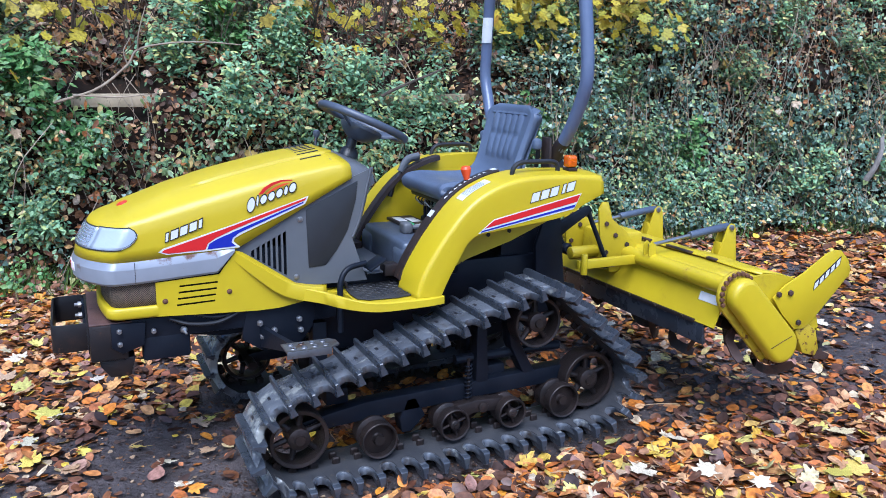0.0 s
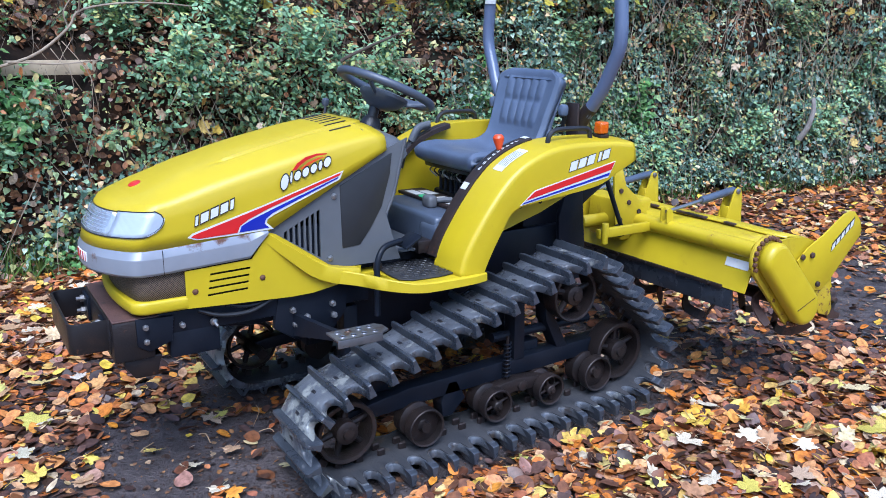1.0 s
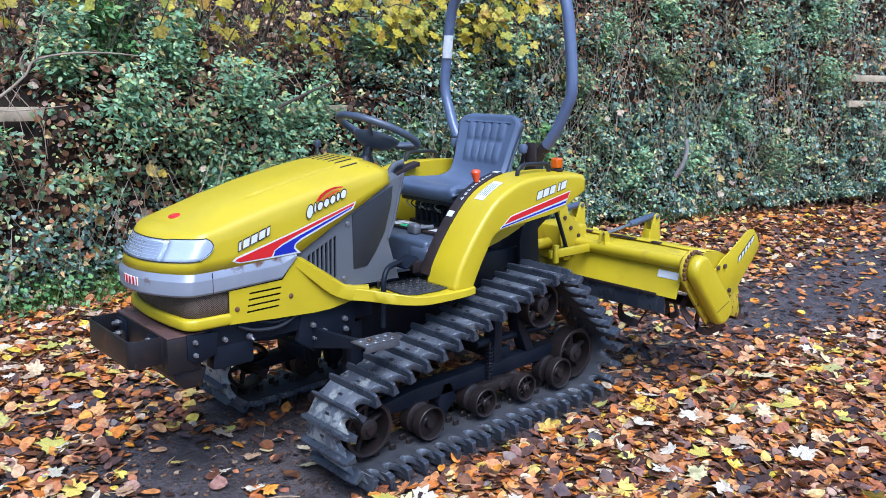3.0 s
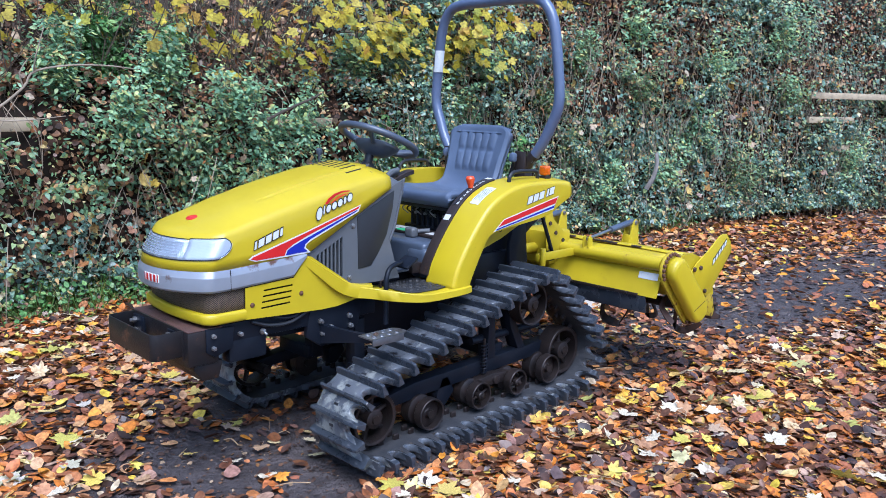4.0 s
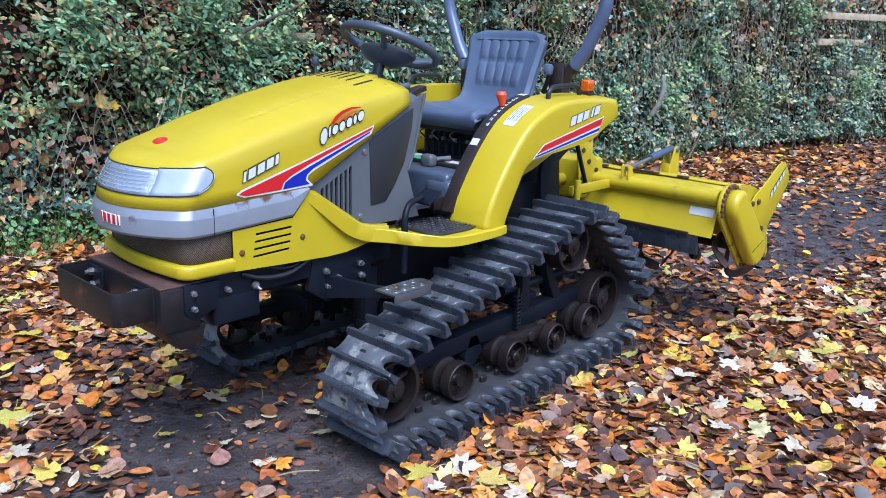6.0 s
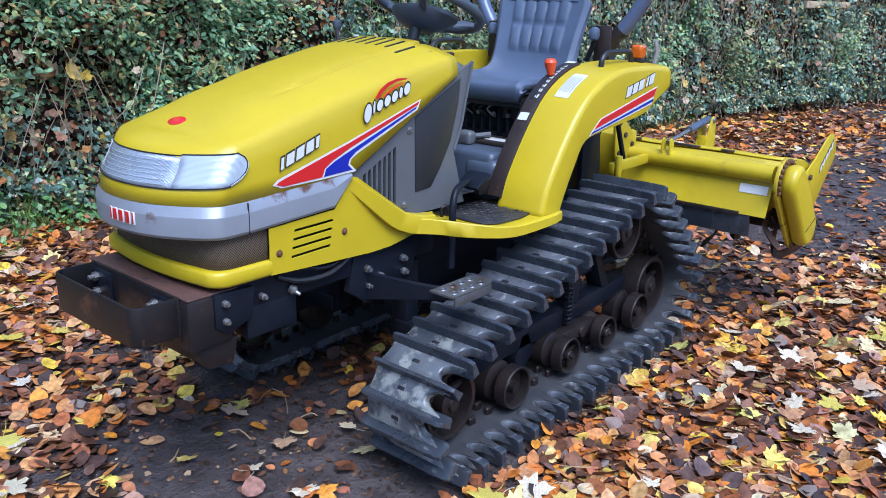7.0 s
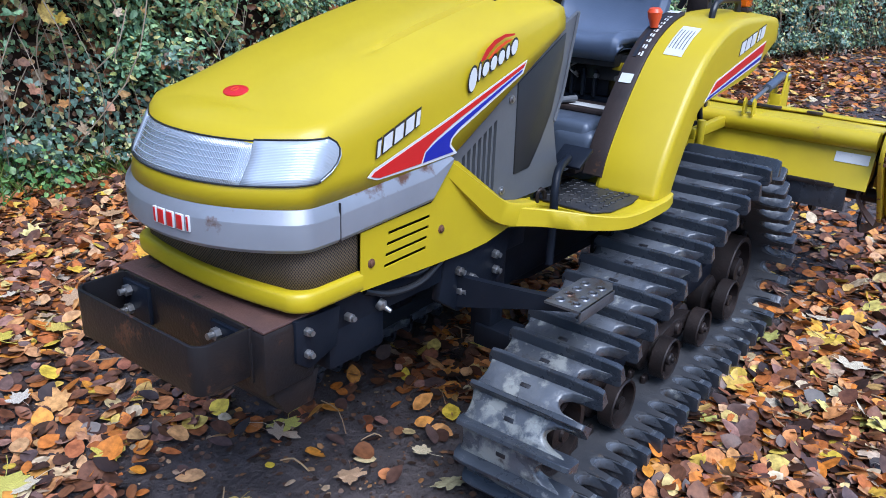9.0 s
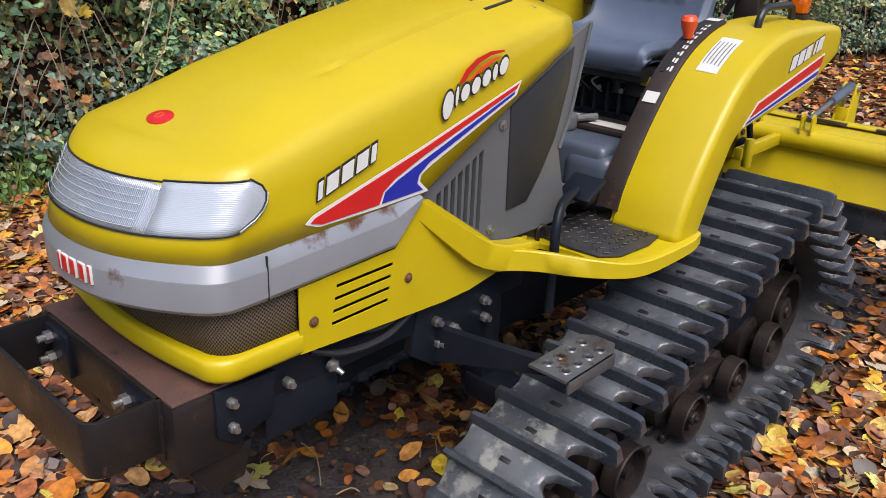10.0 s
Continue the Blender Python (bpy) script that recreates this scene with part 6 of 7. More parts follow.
for s in (-1, 1):
    bm = bmesh.new()
    box(bm, 2.66, 3.0, s * 0.225 - 0.014, s * 0.225 + 0.014, 0.675, 0.718, 0.005)
    rod(bm, (2.68, s * 0.25, 0.655), (2.68, s * 0.25, 0.75), 0.016, seg=12, bev=0.002)
    link = part("lower_link", bm, YELLOW_WORN, tiller, "yellow box-section lower link")
    bm = bmesh.new()
    rod(bm, (2.725, s * 0.185, 0.95), (2.850, s * 0.185, 0.69), 0.011, seg=12)
    lift = part("lift_rod", bm, BLACK_PAINT, link)
    bm = bmesh.new()
    lathe(bm, (2.855, s * 0.160, 0.678), (0, s, 0), [(0, -0.02), (0.022, -0.02), (0.030, -0.008), (0.030, 0.012), (0.022, 0.03), (0.012, 0.034), (0, 0.034)], 18)
    part("ball_joint", bm, BLACK_PAINT, lift)
    bm = bmesh.new()
    pipe(bm, [(2.86, s * 0.20, 0.665), (2.89, s * 0.215, 0.675), (2.895, s * 0.215, 0.70), (2.87, s * 0.205, 0.705)], 0.004, n=14, seg=6)
    part("lynch_pin", bm, STEEL, link)
    bm = bmesh.new()
    plate(bm, [(2.48, 0.76), (2.48, 0.84), (2.58, 0.90), (2.73, 0.965), (2.75, 0.94), (2.62, 0.86)], s * 0.185 - 0.012, s * 0.185 + 0.012, bev=0.002)
    part("lift_arm", bm, BLACK_PAINT, link)
    bm = bmesh.new()
    plate(bm, [(2.46, 0.48), (2.44, 0.80), (2.50, 0.98), (2.56, 0.98), (2.58, 0.80), (2.60, 0.62), (2.66, 0.60), (2.66, 0.52)], s * 0.20 - 0.012, s * 0.20 + 0.012, bev=0.003)
    part("hitch_plate", bm, BLACK_PAINT, link)

# ---- the lane and the bank ----
bm = bmesh.new()
bmesh.ops.create_grid(bm, x_segments=60, y_segments=60, size=200)
ground = part("ground", bm, ROAD)
tagged(ground, "dark wet muddy lane strewn with fallen leaves", "lane", kind="structure")

FOOT_LINE = [(-40, 7.5), (-20, 4.6), (-8, 3.2), (0, 2.95), (2, 3.0), (4.5, 3.0), (7, 2.65), (10, 2.0), (14, 0.9), (20, -1.2), (30, -6.0), (45, -15.0)]


def foot_y(x):
    return float(np.interp(x, *zip(*FOOT_LINE)))


PROFILE = [(-0.25, -0.05), (0.0, 0.02), (0.06, 0.25), (0.09, 0.6), (0.11, 1.0), (0.16, 1.35), (0.5, 1.65), (1.1, 2.1), (2.2, 2.8), (4.0, 4.2), (8.0, 7.0), (14.0, 10.0)]
STEEP = [-0.25, 0.0, 0.06, 0.09, 0.11, 0.15, 0.20, 0.28, 0.45, 1.0, 3.4, 10.0]
ARC = [0.0]
for (a, b), (c, d) in zip(PROFILE, PROFILE[1:]):
    ARC.append(ARC[-1] + math.hypot(c - a, d - b))


def steepness(x):
    """The face stays steep above the fence from the middle of the tractor towards the bend."""
    u = min(1, max(0, (x - 3.5) / 1.3))
    return u * u * (3 - 2 * u)


def slope_z(x, back):
    k = steepness(x)
    return float(np.interp(back, [p[0] * (1 - k) + q * k for p, q in zip(PROFILE, STEEP)], [p[1] for p in PROFILE]))


def bareness(x):
    """1 where the fence rail lies open, 0 where growth hides it."""
    return max(min(1, max(0, (0.30 - abs(x - 0.88)) / 0.10)), min(1, max(0, (0.42 - abs(x - 3.24)) / 0.10)))


def bank_point(x, v):
    """A place on the bank: x along the lane, v metres up its face from the foot."""
    k = steepness(x)
    back = float(np.interp(v, ARC, [p[0] * (1 - k) + q * k for p, q in zip(PROFILE, STEEP)]))
    z = float(np.interp(v, ARC, [p[1] for p in PROFILE]))
    e = 0.5
    sl = (foot_y(x + e) - foot_y(x - e)) / (2 * e)
    n = math.hypot(1, sl)
    lump = noise.noise((x * 0.9, v * 1.1, 3.1)) * 0.22 + noise.noise((x * 2.7, v * 2.9, 7.7)) * 0.08
    amp = min(1, max(0, (v - 0.2) / 0.5))
    bump = max(0, 1 - ((z - 1.32) / 0.42) ** 2)
    if -3 < x < 5:
        b = bareness(x)
        lump = max(lump, 0.16 * bump) * (1 - b * bump) - 0.06 * b * bump
    back -= lump * amp
    return Vector((x - sl / n * back, foot_y(x) + back / n, z + 0.05 * lump * amp))


bm = bmesh.new()
xs = np.concatenate([np.linspace(-40, -6, 30), np.linspace(-5.8, 16, 150), np.linspace(16.5, 45, 40)])
vs_ = np.concatenate([np.linspace(0, 3.0, 34), np.linspace(3.2, ARC[-1], 30)])
skin(bm, [[bank_point(x, v) for v in vs_] for x in xs])
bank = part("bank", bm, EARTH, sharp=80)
tagged(bank, "steep earth bank overgrown with ivy and brambles beside the lane", "bank", kind="structure")


# unseen slope, added across the lane to shut off the low sky
bm = bmesh.new()
rows_ = []
for x in np.linspace(-40, 45, 60):
    rows_.append([(x, -y + 0.6 * noise.noise((x * 0.3, y, 1.0)), z + (0.5 * noise.noise((x * 0.4, y, 4.0)) if z > 0.3 else 0)) for y, z in ((8.0, -0.05), (8.6, 0.5), (10, 1.1), (12, 1.7), (15, 2.3), (20, 3.0))])
skin(bm, rows_)
tagged(part("unseen_bank", bm, EARTH, sharp=80), "unseen earth slope added to block the low sky", "bank", kind="structure")


# ---- leaves ----
def fan_leaf(outline, curl=0.12, fold=0.10):
    """A leaf from its outline, cupped and folded along its midrib: (verts, triangles)."""
    vs = [(0.0, 0.35, 0.02)]
    for x, y in outline:
        r2 = x * x + (y - 0.4) ** 2
        vs.append((x, y, fold * abs(x) + curl * r2))
    n = len(outline)
    return np.array(vs), np.array([(0, 1 + i, 1 + (i + 1) % n) for i in range(n)])


OVAL = fan_leaf([(0, 0), (0.24, 0.12), (0.38, 0.36), (0.34, 0.62), (0.18, 0.85), (0, 1.0), (-0.18, 0.85), (-0.34, 0.62), (-0.38, 0.36), (-0.24, 0.12)])
HALF = [(0.05, 0.0), (0.30, -0.10), (0.34, 0.04), (0.52, 0.12), (0.40, 0.24), (0.60, 0.40), (0.62, 0.56), (0.42, 0.54), (0.28, 0.52), (0.30, 0.72), (0.20, 0.78), (0.10, 0.80)]
MAPLE_SHAPE = fan_leaf(HALF + [(0.0, 1.02)] + [(-x, y) for x, y in reversed(HALF)] + [(0.0, 0.04)], 0.10, 0.06)
HALF_I = [(0.30, -0.04), (0.44, 0.20), (0.28, 0.52)]
IVY_SHAPE = fan_leaf([(0, 0.0)] + HALF_I + [(0.0, 1.0)] + [(-x, y) for x, y in reversed(HALF_I)], -0.10, 0.10)
POINTED = fan_leaf([(0, 0), (0.20, 0.14), (0.27, 0.38), (0.16, 0.70), (0, 1.0), (-0.16, 0.70), (-0.27, 0.38), (-0.20, 0.14)], 0.15, 0.14)
BLADE = (np.array([(-0.02, 0, 0), (0.02, 0, 0), (0.015, 0.55, 0.08), (-0.015, 0.55, 0.08), (0, 1.0, 0.32)]), np.array([(0, 1, 2), (0, 2, 3), (3, 2, 4)]))


def spread(name, shape, places, normals, spins, sizes, material, kind="stuff", label="", category="", jitter=0.0, seed=1, cups=(-0.6, 1.8)):
    """Many small leaves joined into one mesh."""
    vs, tris = shape
    n, m = len(places), len(vs)
    rng = np.random.default_rng(seed)
    P, Nn = np.array(places, float), np.array(normals, float)
    if jitter:
        Nn = Nn + rng.normal(0, jitter, Nn.shape)
    Nn /= np.linalg.norm(Nn, axis=1)[:, None]
    ref = np.where(np.abs(Nn[:, 2:3]) > 0.9, np.array([[1.0, 0, 0]]), np.array([[0, 0, 1.0]]))
    U = np.cross(ref, Nn)
    U /= np.linalg.norm(U, axis=1)[:, None]
    V = np.cross(Nn, U)
    a = np.array(spins)[:, None]
    X, Y = U * np.cos(a) + V * np.sin(a), -U * np.sin(a) + V * np.cos(a)
    S = np.array(sizes, float)[:, None]
    cup = rng.uniform(*cups, (n, 1))
    wide = rng.uniform(0.75, 1.15, (n, 1))
    co = P[:, None, :] + S[:, None] * ((vs[None, :, 0:1] * wide[:, None]) * X[:, None] + vs[None, :, 1:2] * Y[:, None] + (vs[None, :, 2:3] * cup[:, None]) * Nn[:, None])
    idx = (tris[None] + (np.arange(n) * m)[:, None, None]).reshape(-1)
    me = bpy.data.meshes.new(name)
    me.vertices.add(n * m)
    me.vertices.foreach_set("co", co.reshape(-1))
    nt = len(idx) // 3
    me.loops.add(nt * 3)
    me.loops.foreach_set("vertex_index", idx.astype(np.int32))
    me.polygons.add(nt)
    me.polygons.foreach_set("loop_start", np.arange(0, nt * 3, 3, dtype=np.int32))
    me.polygons.foreach_set("use_smooth", np.ones(nt, bool))
    me.materials.append(material)
    me.update(calc_edges=True)
    ob = new(name, me)
    return tagged(ob, label, category, kind=kind)


rng = np.random.default_rng(11)


def cover(x, y):
    """How thickly leaves lie on the lane, 0 to 1: thin on the driven strip, thick on both sides of it."""
    low = float(np.interp(x, (-1, 0.6, 1.0, 2.7, 5.0, 6.0, 12.0, 20.0), (-1.9, -1.5, -0.70, -0.68, -0.78, -0.93, -2.0, -5.0)))
    up = float(np.interp(x, (-1, 0.8, 1.4, 3.0, 3.6, 4.3, 5.5, 7.7, 12.0, 16.0, 20.0), (1.3, 1.1, 0.75, 0.7, 0.5, 0.08, 0.0, 0.30, 0.1, -1.2, -2.8)))
    wob = 0.16 * noise.noise((x * 1.1, 0.3, 2.0)) + 0.10 * noise.noise((x * 3.1, y * 2.0, 6.0))
    below = 1 / (1 + math.exp((y - low + 0.3 * wob) / 0.045))
    above = 1 / (1 + math.exp(-(y - up + wob) / 0.10))
    patch = noise.noise((x * 1.5, y * 1.9, 0.5)) + 0.6 * noise.noise((x * 4.3, y * 4.3, 3.5))
    if x < 1.3 - 0.4 * y:
        bare = 0.29 + 0.40 * patch
        hollow = math.exp(-((x - 1.0) / 0.30) ** 2 - ((y + 0.25) / 0.40) ** 2)
        bare *= 1 - 0.55 * hollow
    else:
        bare = 0.10 + 0.16 * max(0, patch) + (0.26 if 1.45 < x < 2.9 and abs(y) < 0.9 else 0.0)
    c = max(bare, below * (0.95 + 0.1 * patch), above * (0.42 + 0.45 * math.exp(-max(0, foot_y(x) - y - 1.0) / 0.7) + 0.5 * patch))
    if 0.85 < x < 1.5 and abs(y - 0.02) < 0.28:
        c *= 0.3
    return min(max(c, 0.02), 1)


def lane_leaves(n, x0, x1, y0, y1, k=1.0, fade=(0.7, 0.7)):
    out = []
    while len(out) < n:
        x, y = rng.uniform(x0, x1), rng.uniform(y0, y1)
        if y > foot_y(x) + 0.05 or (1.02 < x < 2.82 and 0.32 < abs(y) < 0.655):
            continue
        soft = min(1, (x - x0) / fade[0]) * min(1, (y - y0) / fade[1])
        if rng.random() < cover(x, y) * k * soft:
            out.append((x, y, rng.uniform(0.004, 0.022) + 0.02 * max(0, cover(x, y) - 0.6)))
    return out


def tilt(n, s):
    a = rng.normal(0, s, (n, 3))
    a[:, 2] = 1
    return a


for nm, k, sz, mt, lab in (("beech_leaf_litter", 56000, (0.032, 0.084), BEECH, "copper, tan and yellow fallen beech leaves on the lane"),
                           ("old_leaf_litter", 36000, (0.034, 0.078), DARK_LITTER, "dark wet rotting leaves on the lane")):
    pl = lane_leaves(int(k * 0.68), -1.5, 4.4, -2.6, 3.1) + lane_leaves(int(k * 0.30), 3.5, 11, -4, 3.0, fade=(0.5, 2.0)) + lane_leaves(int(k * 0.08), 9, 22, -9, 2.4)
    far = np.array([1.0 if p[0] < 6 else 1.25 for p in pl])
    spread(nm, OVAL, pl, tilt(len(pl), 0.30), rng.uniform(0, 6.28, len(pl)), rng.uniform(*sz, len(pl)) * far, mt, "stuff", lab, "leaf litter", 0.07, 5, (-2.0, 3.2))

pl = lane_leaves(950, -0.9, 4.6, -2.2, 2.9) + lane_leaves(600, 4.2, 11, -4, 2.8)
spread("maple_leaf_litter", MAPLE_SHAPE, [(x, y, z + 0.012) for x, y, z in pl], tilt(len(pl), 0.3), rng.uniform(0, 6.28, len(pl)), rng.uniform(0.04, 0.095, len(pl)), MIXED_LEAF, "stuff", "yellow, tan and pale fallen maple leaves among the litter", "leaf litter", 0.1, 9, (-3.5, 4.5))

# thinner cover farther off along the lane
pl = [p for p in lane_leaves(30000, -12, 18, -7.5, 6, 1.0) if not (-1.0 < p[0] < 4.4 and p[1] > -2.1) and not (3.5 < p[0] < 11 and p[1] > -2.8) and rng.random() < 0.45 + 0.55 * noise.noise((p[0] * 0.5, p[1] * 0.6, 4.0)) + 0.15 * (p[1] > -3)]
spread("scattered_leaf_litter", OVAL, pl, tilt(len(pl), 0.25), rng.uniform(0, 6.28, len(pl)), rng.uniform(0.07, 0.12, len(pl)), BEECH, "stuff", "fallen leaves scattered farther along the lane", "leaf litter", 0.07, 7, (-2.0, 3.2))

# crumbs of trodden leaf pressed into the lane
CRUMB = (np.array([(-0.5, -0.3, 0), (0.1, -0.5, 0.05), (0.5, 0.0, 0.0), (0.2, 0.45, 0.08), (-0.35, 0.3, 0.0)]), np.array([(0, 1, 2), (0, 2, 3), (0, 3, 4)]))
pl = [(rng.uniform(-1.0, 5.0), rng.uniform(-2.2, 2.2), rng.uniform(0.002, 0.008)) for i in range(34000)] + [(rng.uniform(5.0, 12.0), rng.uniform(-4.0, 2.0), 0.004) for i in range(12000)]
spread("leaf_crumbs", CRUMB, pl, tilt(len(pl), 0.25), rng.uniform(0, 6.28, len(pl)), 0.006 + 0.020 * rng.random(len(pl)) ** 3, CRUMBS, "stuff", "trodden crumbs of dead leaf pressed into the lane", "leaf litter", 0.1, 8)

# grit and bits of twig on the bare lane
PEBBLE = (np.array([(0.5, 0, 0.1), (0, 0.5, 0.1), (-0.5, 0, 0.1), (0, -0.5, 0.1), (0.05, 0.05, 0.45)]), np.array([(0, 1, 4), (1, 2, 4), (2, 3, 4), (3, 0, 4)]))
pl = [(rng.uniform(-1, 9), rng.uniform(-1.6, 1.4), 0.0) for i in range(7000)]
spread("grit", PEBBLE, pl, tilt(len(pl), 0.1), rng.uniform(0, 6.28, len(pl)), 0.004 + 0.012 * rng.random(len(pl)) ** 4, GRIT, "stuff", "dark grit and small stones on the lane", "gravel", 0.05, 6)
bm = bmesh.new()
for i in range(260):
    x, y = rng.uniform(-0.8, 5.5), rng.uniform(-2.0, 1.8)
    if 1.02 < x < 2.82 and 0.28 < abs(y) < 0.68:
        continue
    a, L = rng.uniform(0, 6.28), rng.uniform(0.05, 0.20)
    d = Vector((math.cos(a), math.sin(a), 0)) * L
    p = Vector((x, y, 0.012 + 0.02 * cover(x, y)))
    pipe(bm, [p, p + d * 0.5 + Vector((rng.normal(0, 0.012), rng.normal(0, 0.012), 0.012)), p + d], rng.uniform(0.0012, 0.0026), n=5, seg=4)
tagged(part("leaf_stalks", bm, STRAW), "thin pale leaf stalks and bits of twig on the lane", "twigs", kind="stuff")

# single large maple leaves, with stalks
def maple_mesh(seed):
    r = random.Random(seed)
    vs, tris = MAPLE_SHAPE
    bm = bmesh.new()
    bv = [bm.verts.new((x * r.uniform(0.92, 1.08), y - 0.4, z + r.uniform(-0.04, 0.05) + (0.16 * max(0, abs(x) - 0.3) if seed % 2 else 0))) for x, y, z in vs]
    for a, b, c in tris:
        bm.faces.new((bv[a], bv[b], bv[c]))
    pipe(bm, [(0, -0.38, 0.02), (r.uniform(-0.1, 0.1), -0.75, 0.06), (r.uniform(-0.3, 0.3), -1.1, 0.02)], 0.012, n=6, seg=4)
    me = mesh_of("maple_leaf", bm, MAPLE, 80)
    return me


MESHES = [maple_mesh(i) for i in range(6)]
spots = []
while len(spots) < 300:
    x, y = rng.uniform(-0.9, 5.0), rng.uniform(-2.3, 2.9)
    if y > foot_y(x) or rng.random() > (0.75 if x < 1.3 else 0.05) + 0.6 * cover(x, y):
        continue
    if 0.95 < x < 2.85 and 0.25 < abs(y) < 0.70:
        continue
    spots.append((x, y))
for i, (x, y) in enumerate(spots):
    ob = new("maple_leaf", MESHES[i % 6])
    k = rng.uniform(0.055, 0.112)
    ob.matrix_world = Matrix.Translation((x, y, 0.022 + 0.025 * cover(x, y))) @ Euler((rng.normal(0, 0.16), rng.normal(0, 0.16), rng.uniform(0, 6.28))).to_matrix().to_4x4() @ Matrix.Scale(k, 4)
    tagged(ob, "pale fallen maple leaf with stalk on the lane", "leaf", "fallen maple leaves")


# ---- growth on the bank ----
GX, GV = np.linspace(-7, 25, 641), np.linspace(0, 8.0, 161)
GRID = np.array([[bank_point(x, v) for v in GV] for x in GX])
GN = np.cross(np.gradient(GRID, axis=0), np.gradient(GRID, axis=1))
GN /= np.linalg.norm(GN, axis=2)[:, :, None]
GN *= np.where(GN[:, :, 1:2] + 0.3 > 1.5 * GN[:, :, 2:3] + 0.3, -1.0, 1.0)


def bank_frame(x, v):
    """Place and outward normal on the bank, from a fine table of it."""
    a, b = (x + 7) / 0.05, v / 0.05
    i, j = min(max(int(a), 0), 639), min(max(int(b), 0), 159)
    f, g = a - i, b - j
    p = (GRID[i, j] * (1 - f) + GRID[i + 1, j] * f) * (1 - g) + (GRID[i, j + 1] * (1 - f) + GRID[i + 1, j + 1] * f) * g
    return Vector(p), Vector(GN[i, j])


# ivy: a dark skin over the face in swelling cushions with hollows between, all over towards the bend
def cushion(x, v):
    return 0.55 * noise.noise((x * 1.5, v * 1.7, 9.3)) + 0.45 * noise.noise((x * 3.7, v * 4.0, 2.3))


pl, nl, sz = [], [], []
while len(pl) < 120000:
    x = rng.uniform(-2.2, 14) if rng.random() < 0.92 else rng.uniform(-6, 24)
    v = rng.uniform(0.15, 4.2) if x < 6 else rng.uniform(0.15, 5.4)
    f = noise.noise((x * 0.55, v * 0.8, 1.7)) + 0.5 * noise.noise((x * 1.9, v * 2.2, 5.2))
    if x > 4.0:
        open_ = noise.noise((x * 0.45 + 3.0, v * 0.7, 8.1))
        slope_ = math.exp(-((x - 7.3) / 1.0) ** 2) * min(1, max(0, (v - 1.5) / 0.5))
        want = (0.95 if v < 1.7 else 0.62 + 0.7 * open_) * (1 - 0.8 * slope_) if x < 10.6 else (0.9 if v < 1.6 else 0.22)
    else:
        want = ((0.62 if v < 0.8 else 0.40) if x < 1.9 else 0.72) if v < 1.9 else 0.20
    cu = cushion(x, v)
    if rng.random() > want * ((0.72 if x < 4 else 0.92) + 0.7 * f + 0.9 * cu):
        continue
    if bareness(x) > 0.3 and 1.36 < v < 1.80:
        continue
    p, n = bank_frame(x, v)
    lump = max(0, cu + 0.12) * 0.50 + rng.uniform(0.0, 0.15)
    pl.append(p + n * lump)
    nl.append((n.x + rng.normal(0, 0.7), n.y + rng.normal(0, 0.6), n.z + 0.55 + rng.normal(0, 0.6)))
    sz.append((0.017 + 0.036 * rng.random() ** 1.8) * (1.0 if x < 7 else 1.2))
for shape, mt, pick, nm, lab, seed in ((IVY_SHAPE, IVY, lambda p: p[0] > 3.4 or p[2] < 0.7, "ivy", "dark green ivy covering the bank", 21), (POINTED, BRAMBLE_DARK, lambda p: not (p[0] > 3.4 or p[2] < 0.7), "undergrowth", "mixed green leafy undergrowth on the bank", 27)):
    ks = [k for k in range(len(pl)) if pick(pl[k])]
    spread(nm, shape, [pl[k] for k in ks], [nl[k] for k in ks], math.pi + rng.normal(0, 1.0, len(ks)), [sz[k] * (1.25 if shape is POINTED else 1.0) for k in ks], mt, "stuff", lab, nm, 0.0, seed, (-1.5, 2.5))

# rotting leaves lying close on the earth of the bank
pl, nl, sz = [], [], []
for i in range(26000):
    x, v = (rng.uniform(-2.6, 4.5), rng.uniform(0.1, 3.6)) if i % 5 < 3 else (rng.uniform(4.5, 14), rng.uniform(0.1, 4.6))
    if bareness(x) > 0.3 and 1.40 < v < 1.75:
        continue
    p, n = bank_frame(x, v)
    pl.append(p + n * rng.uniform(0.005, 0.05))
    nl.append((n.x + rng.normal(0, 0.4), n.y + rng.normal(0, 0.4), n.z + 0.3 + rng.normal(0, 0.4)))
    sz.append(0.025 + 0.055 * rng.random() ** 1.4)
spread("bank_floor_litter", OVAL, pl, nl, rng.uniform(0, 6.28, len(pl)), sz, FLOOR_LITTER, "stuff", "dark rotting leaves lying on the earth of the bank", "leaf litter", 0.3, 28, (-4.0, 5.0))

# caught dead leaves on the bank
pl, nl, sz = [], [], []
while len(pl) < 17000:
    x, v = rng.uniform(-2.2, 14), rng.uniform(0.0, 4.6) ** 1.0
    want = 0.95 if (x < 4 and v > 1.7) or (v > 2.0 and (noise.noise((x * 0.45 + 3.0, v * 0.7, 8.1)) < 0.0 or abs(x - 7.3) < 1.1)) or v < 0.25 else (2.1 if x < 3 else 0.9) * max(0.10, noise.noise((x * 1.1, v * 1.3, 4.4)))
    if rng.random() > want or (bareness(x) > 0.3 and 1.36 < v < 1.8):
        continue
    p, n = bank_frame(x, v)
    pl.append(p + n * (max(0, cushion(x, v) + 0.12) * 0.42 * (v > 0.3) + rng.uniform(0.0, 0.14)))
    nl.append((n.x, n.y - 0.2, n.z + 0.5))
    sz.append((0.026 + 0.055 * rng.random() ** 1.7) * (1.0 if x < 5 else 0.85))
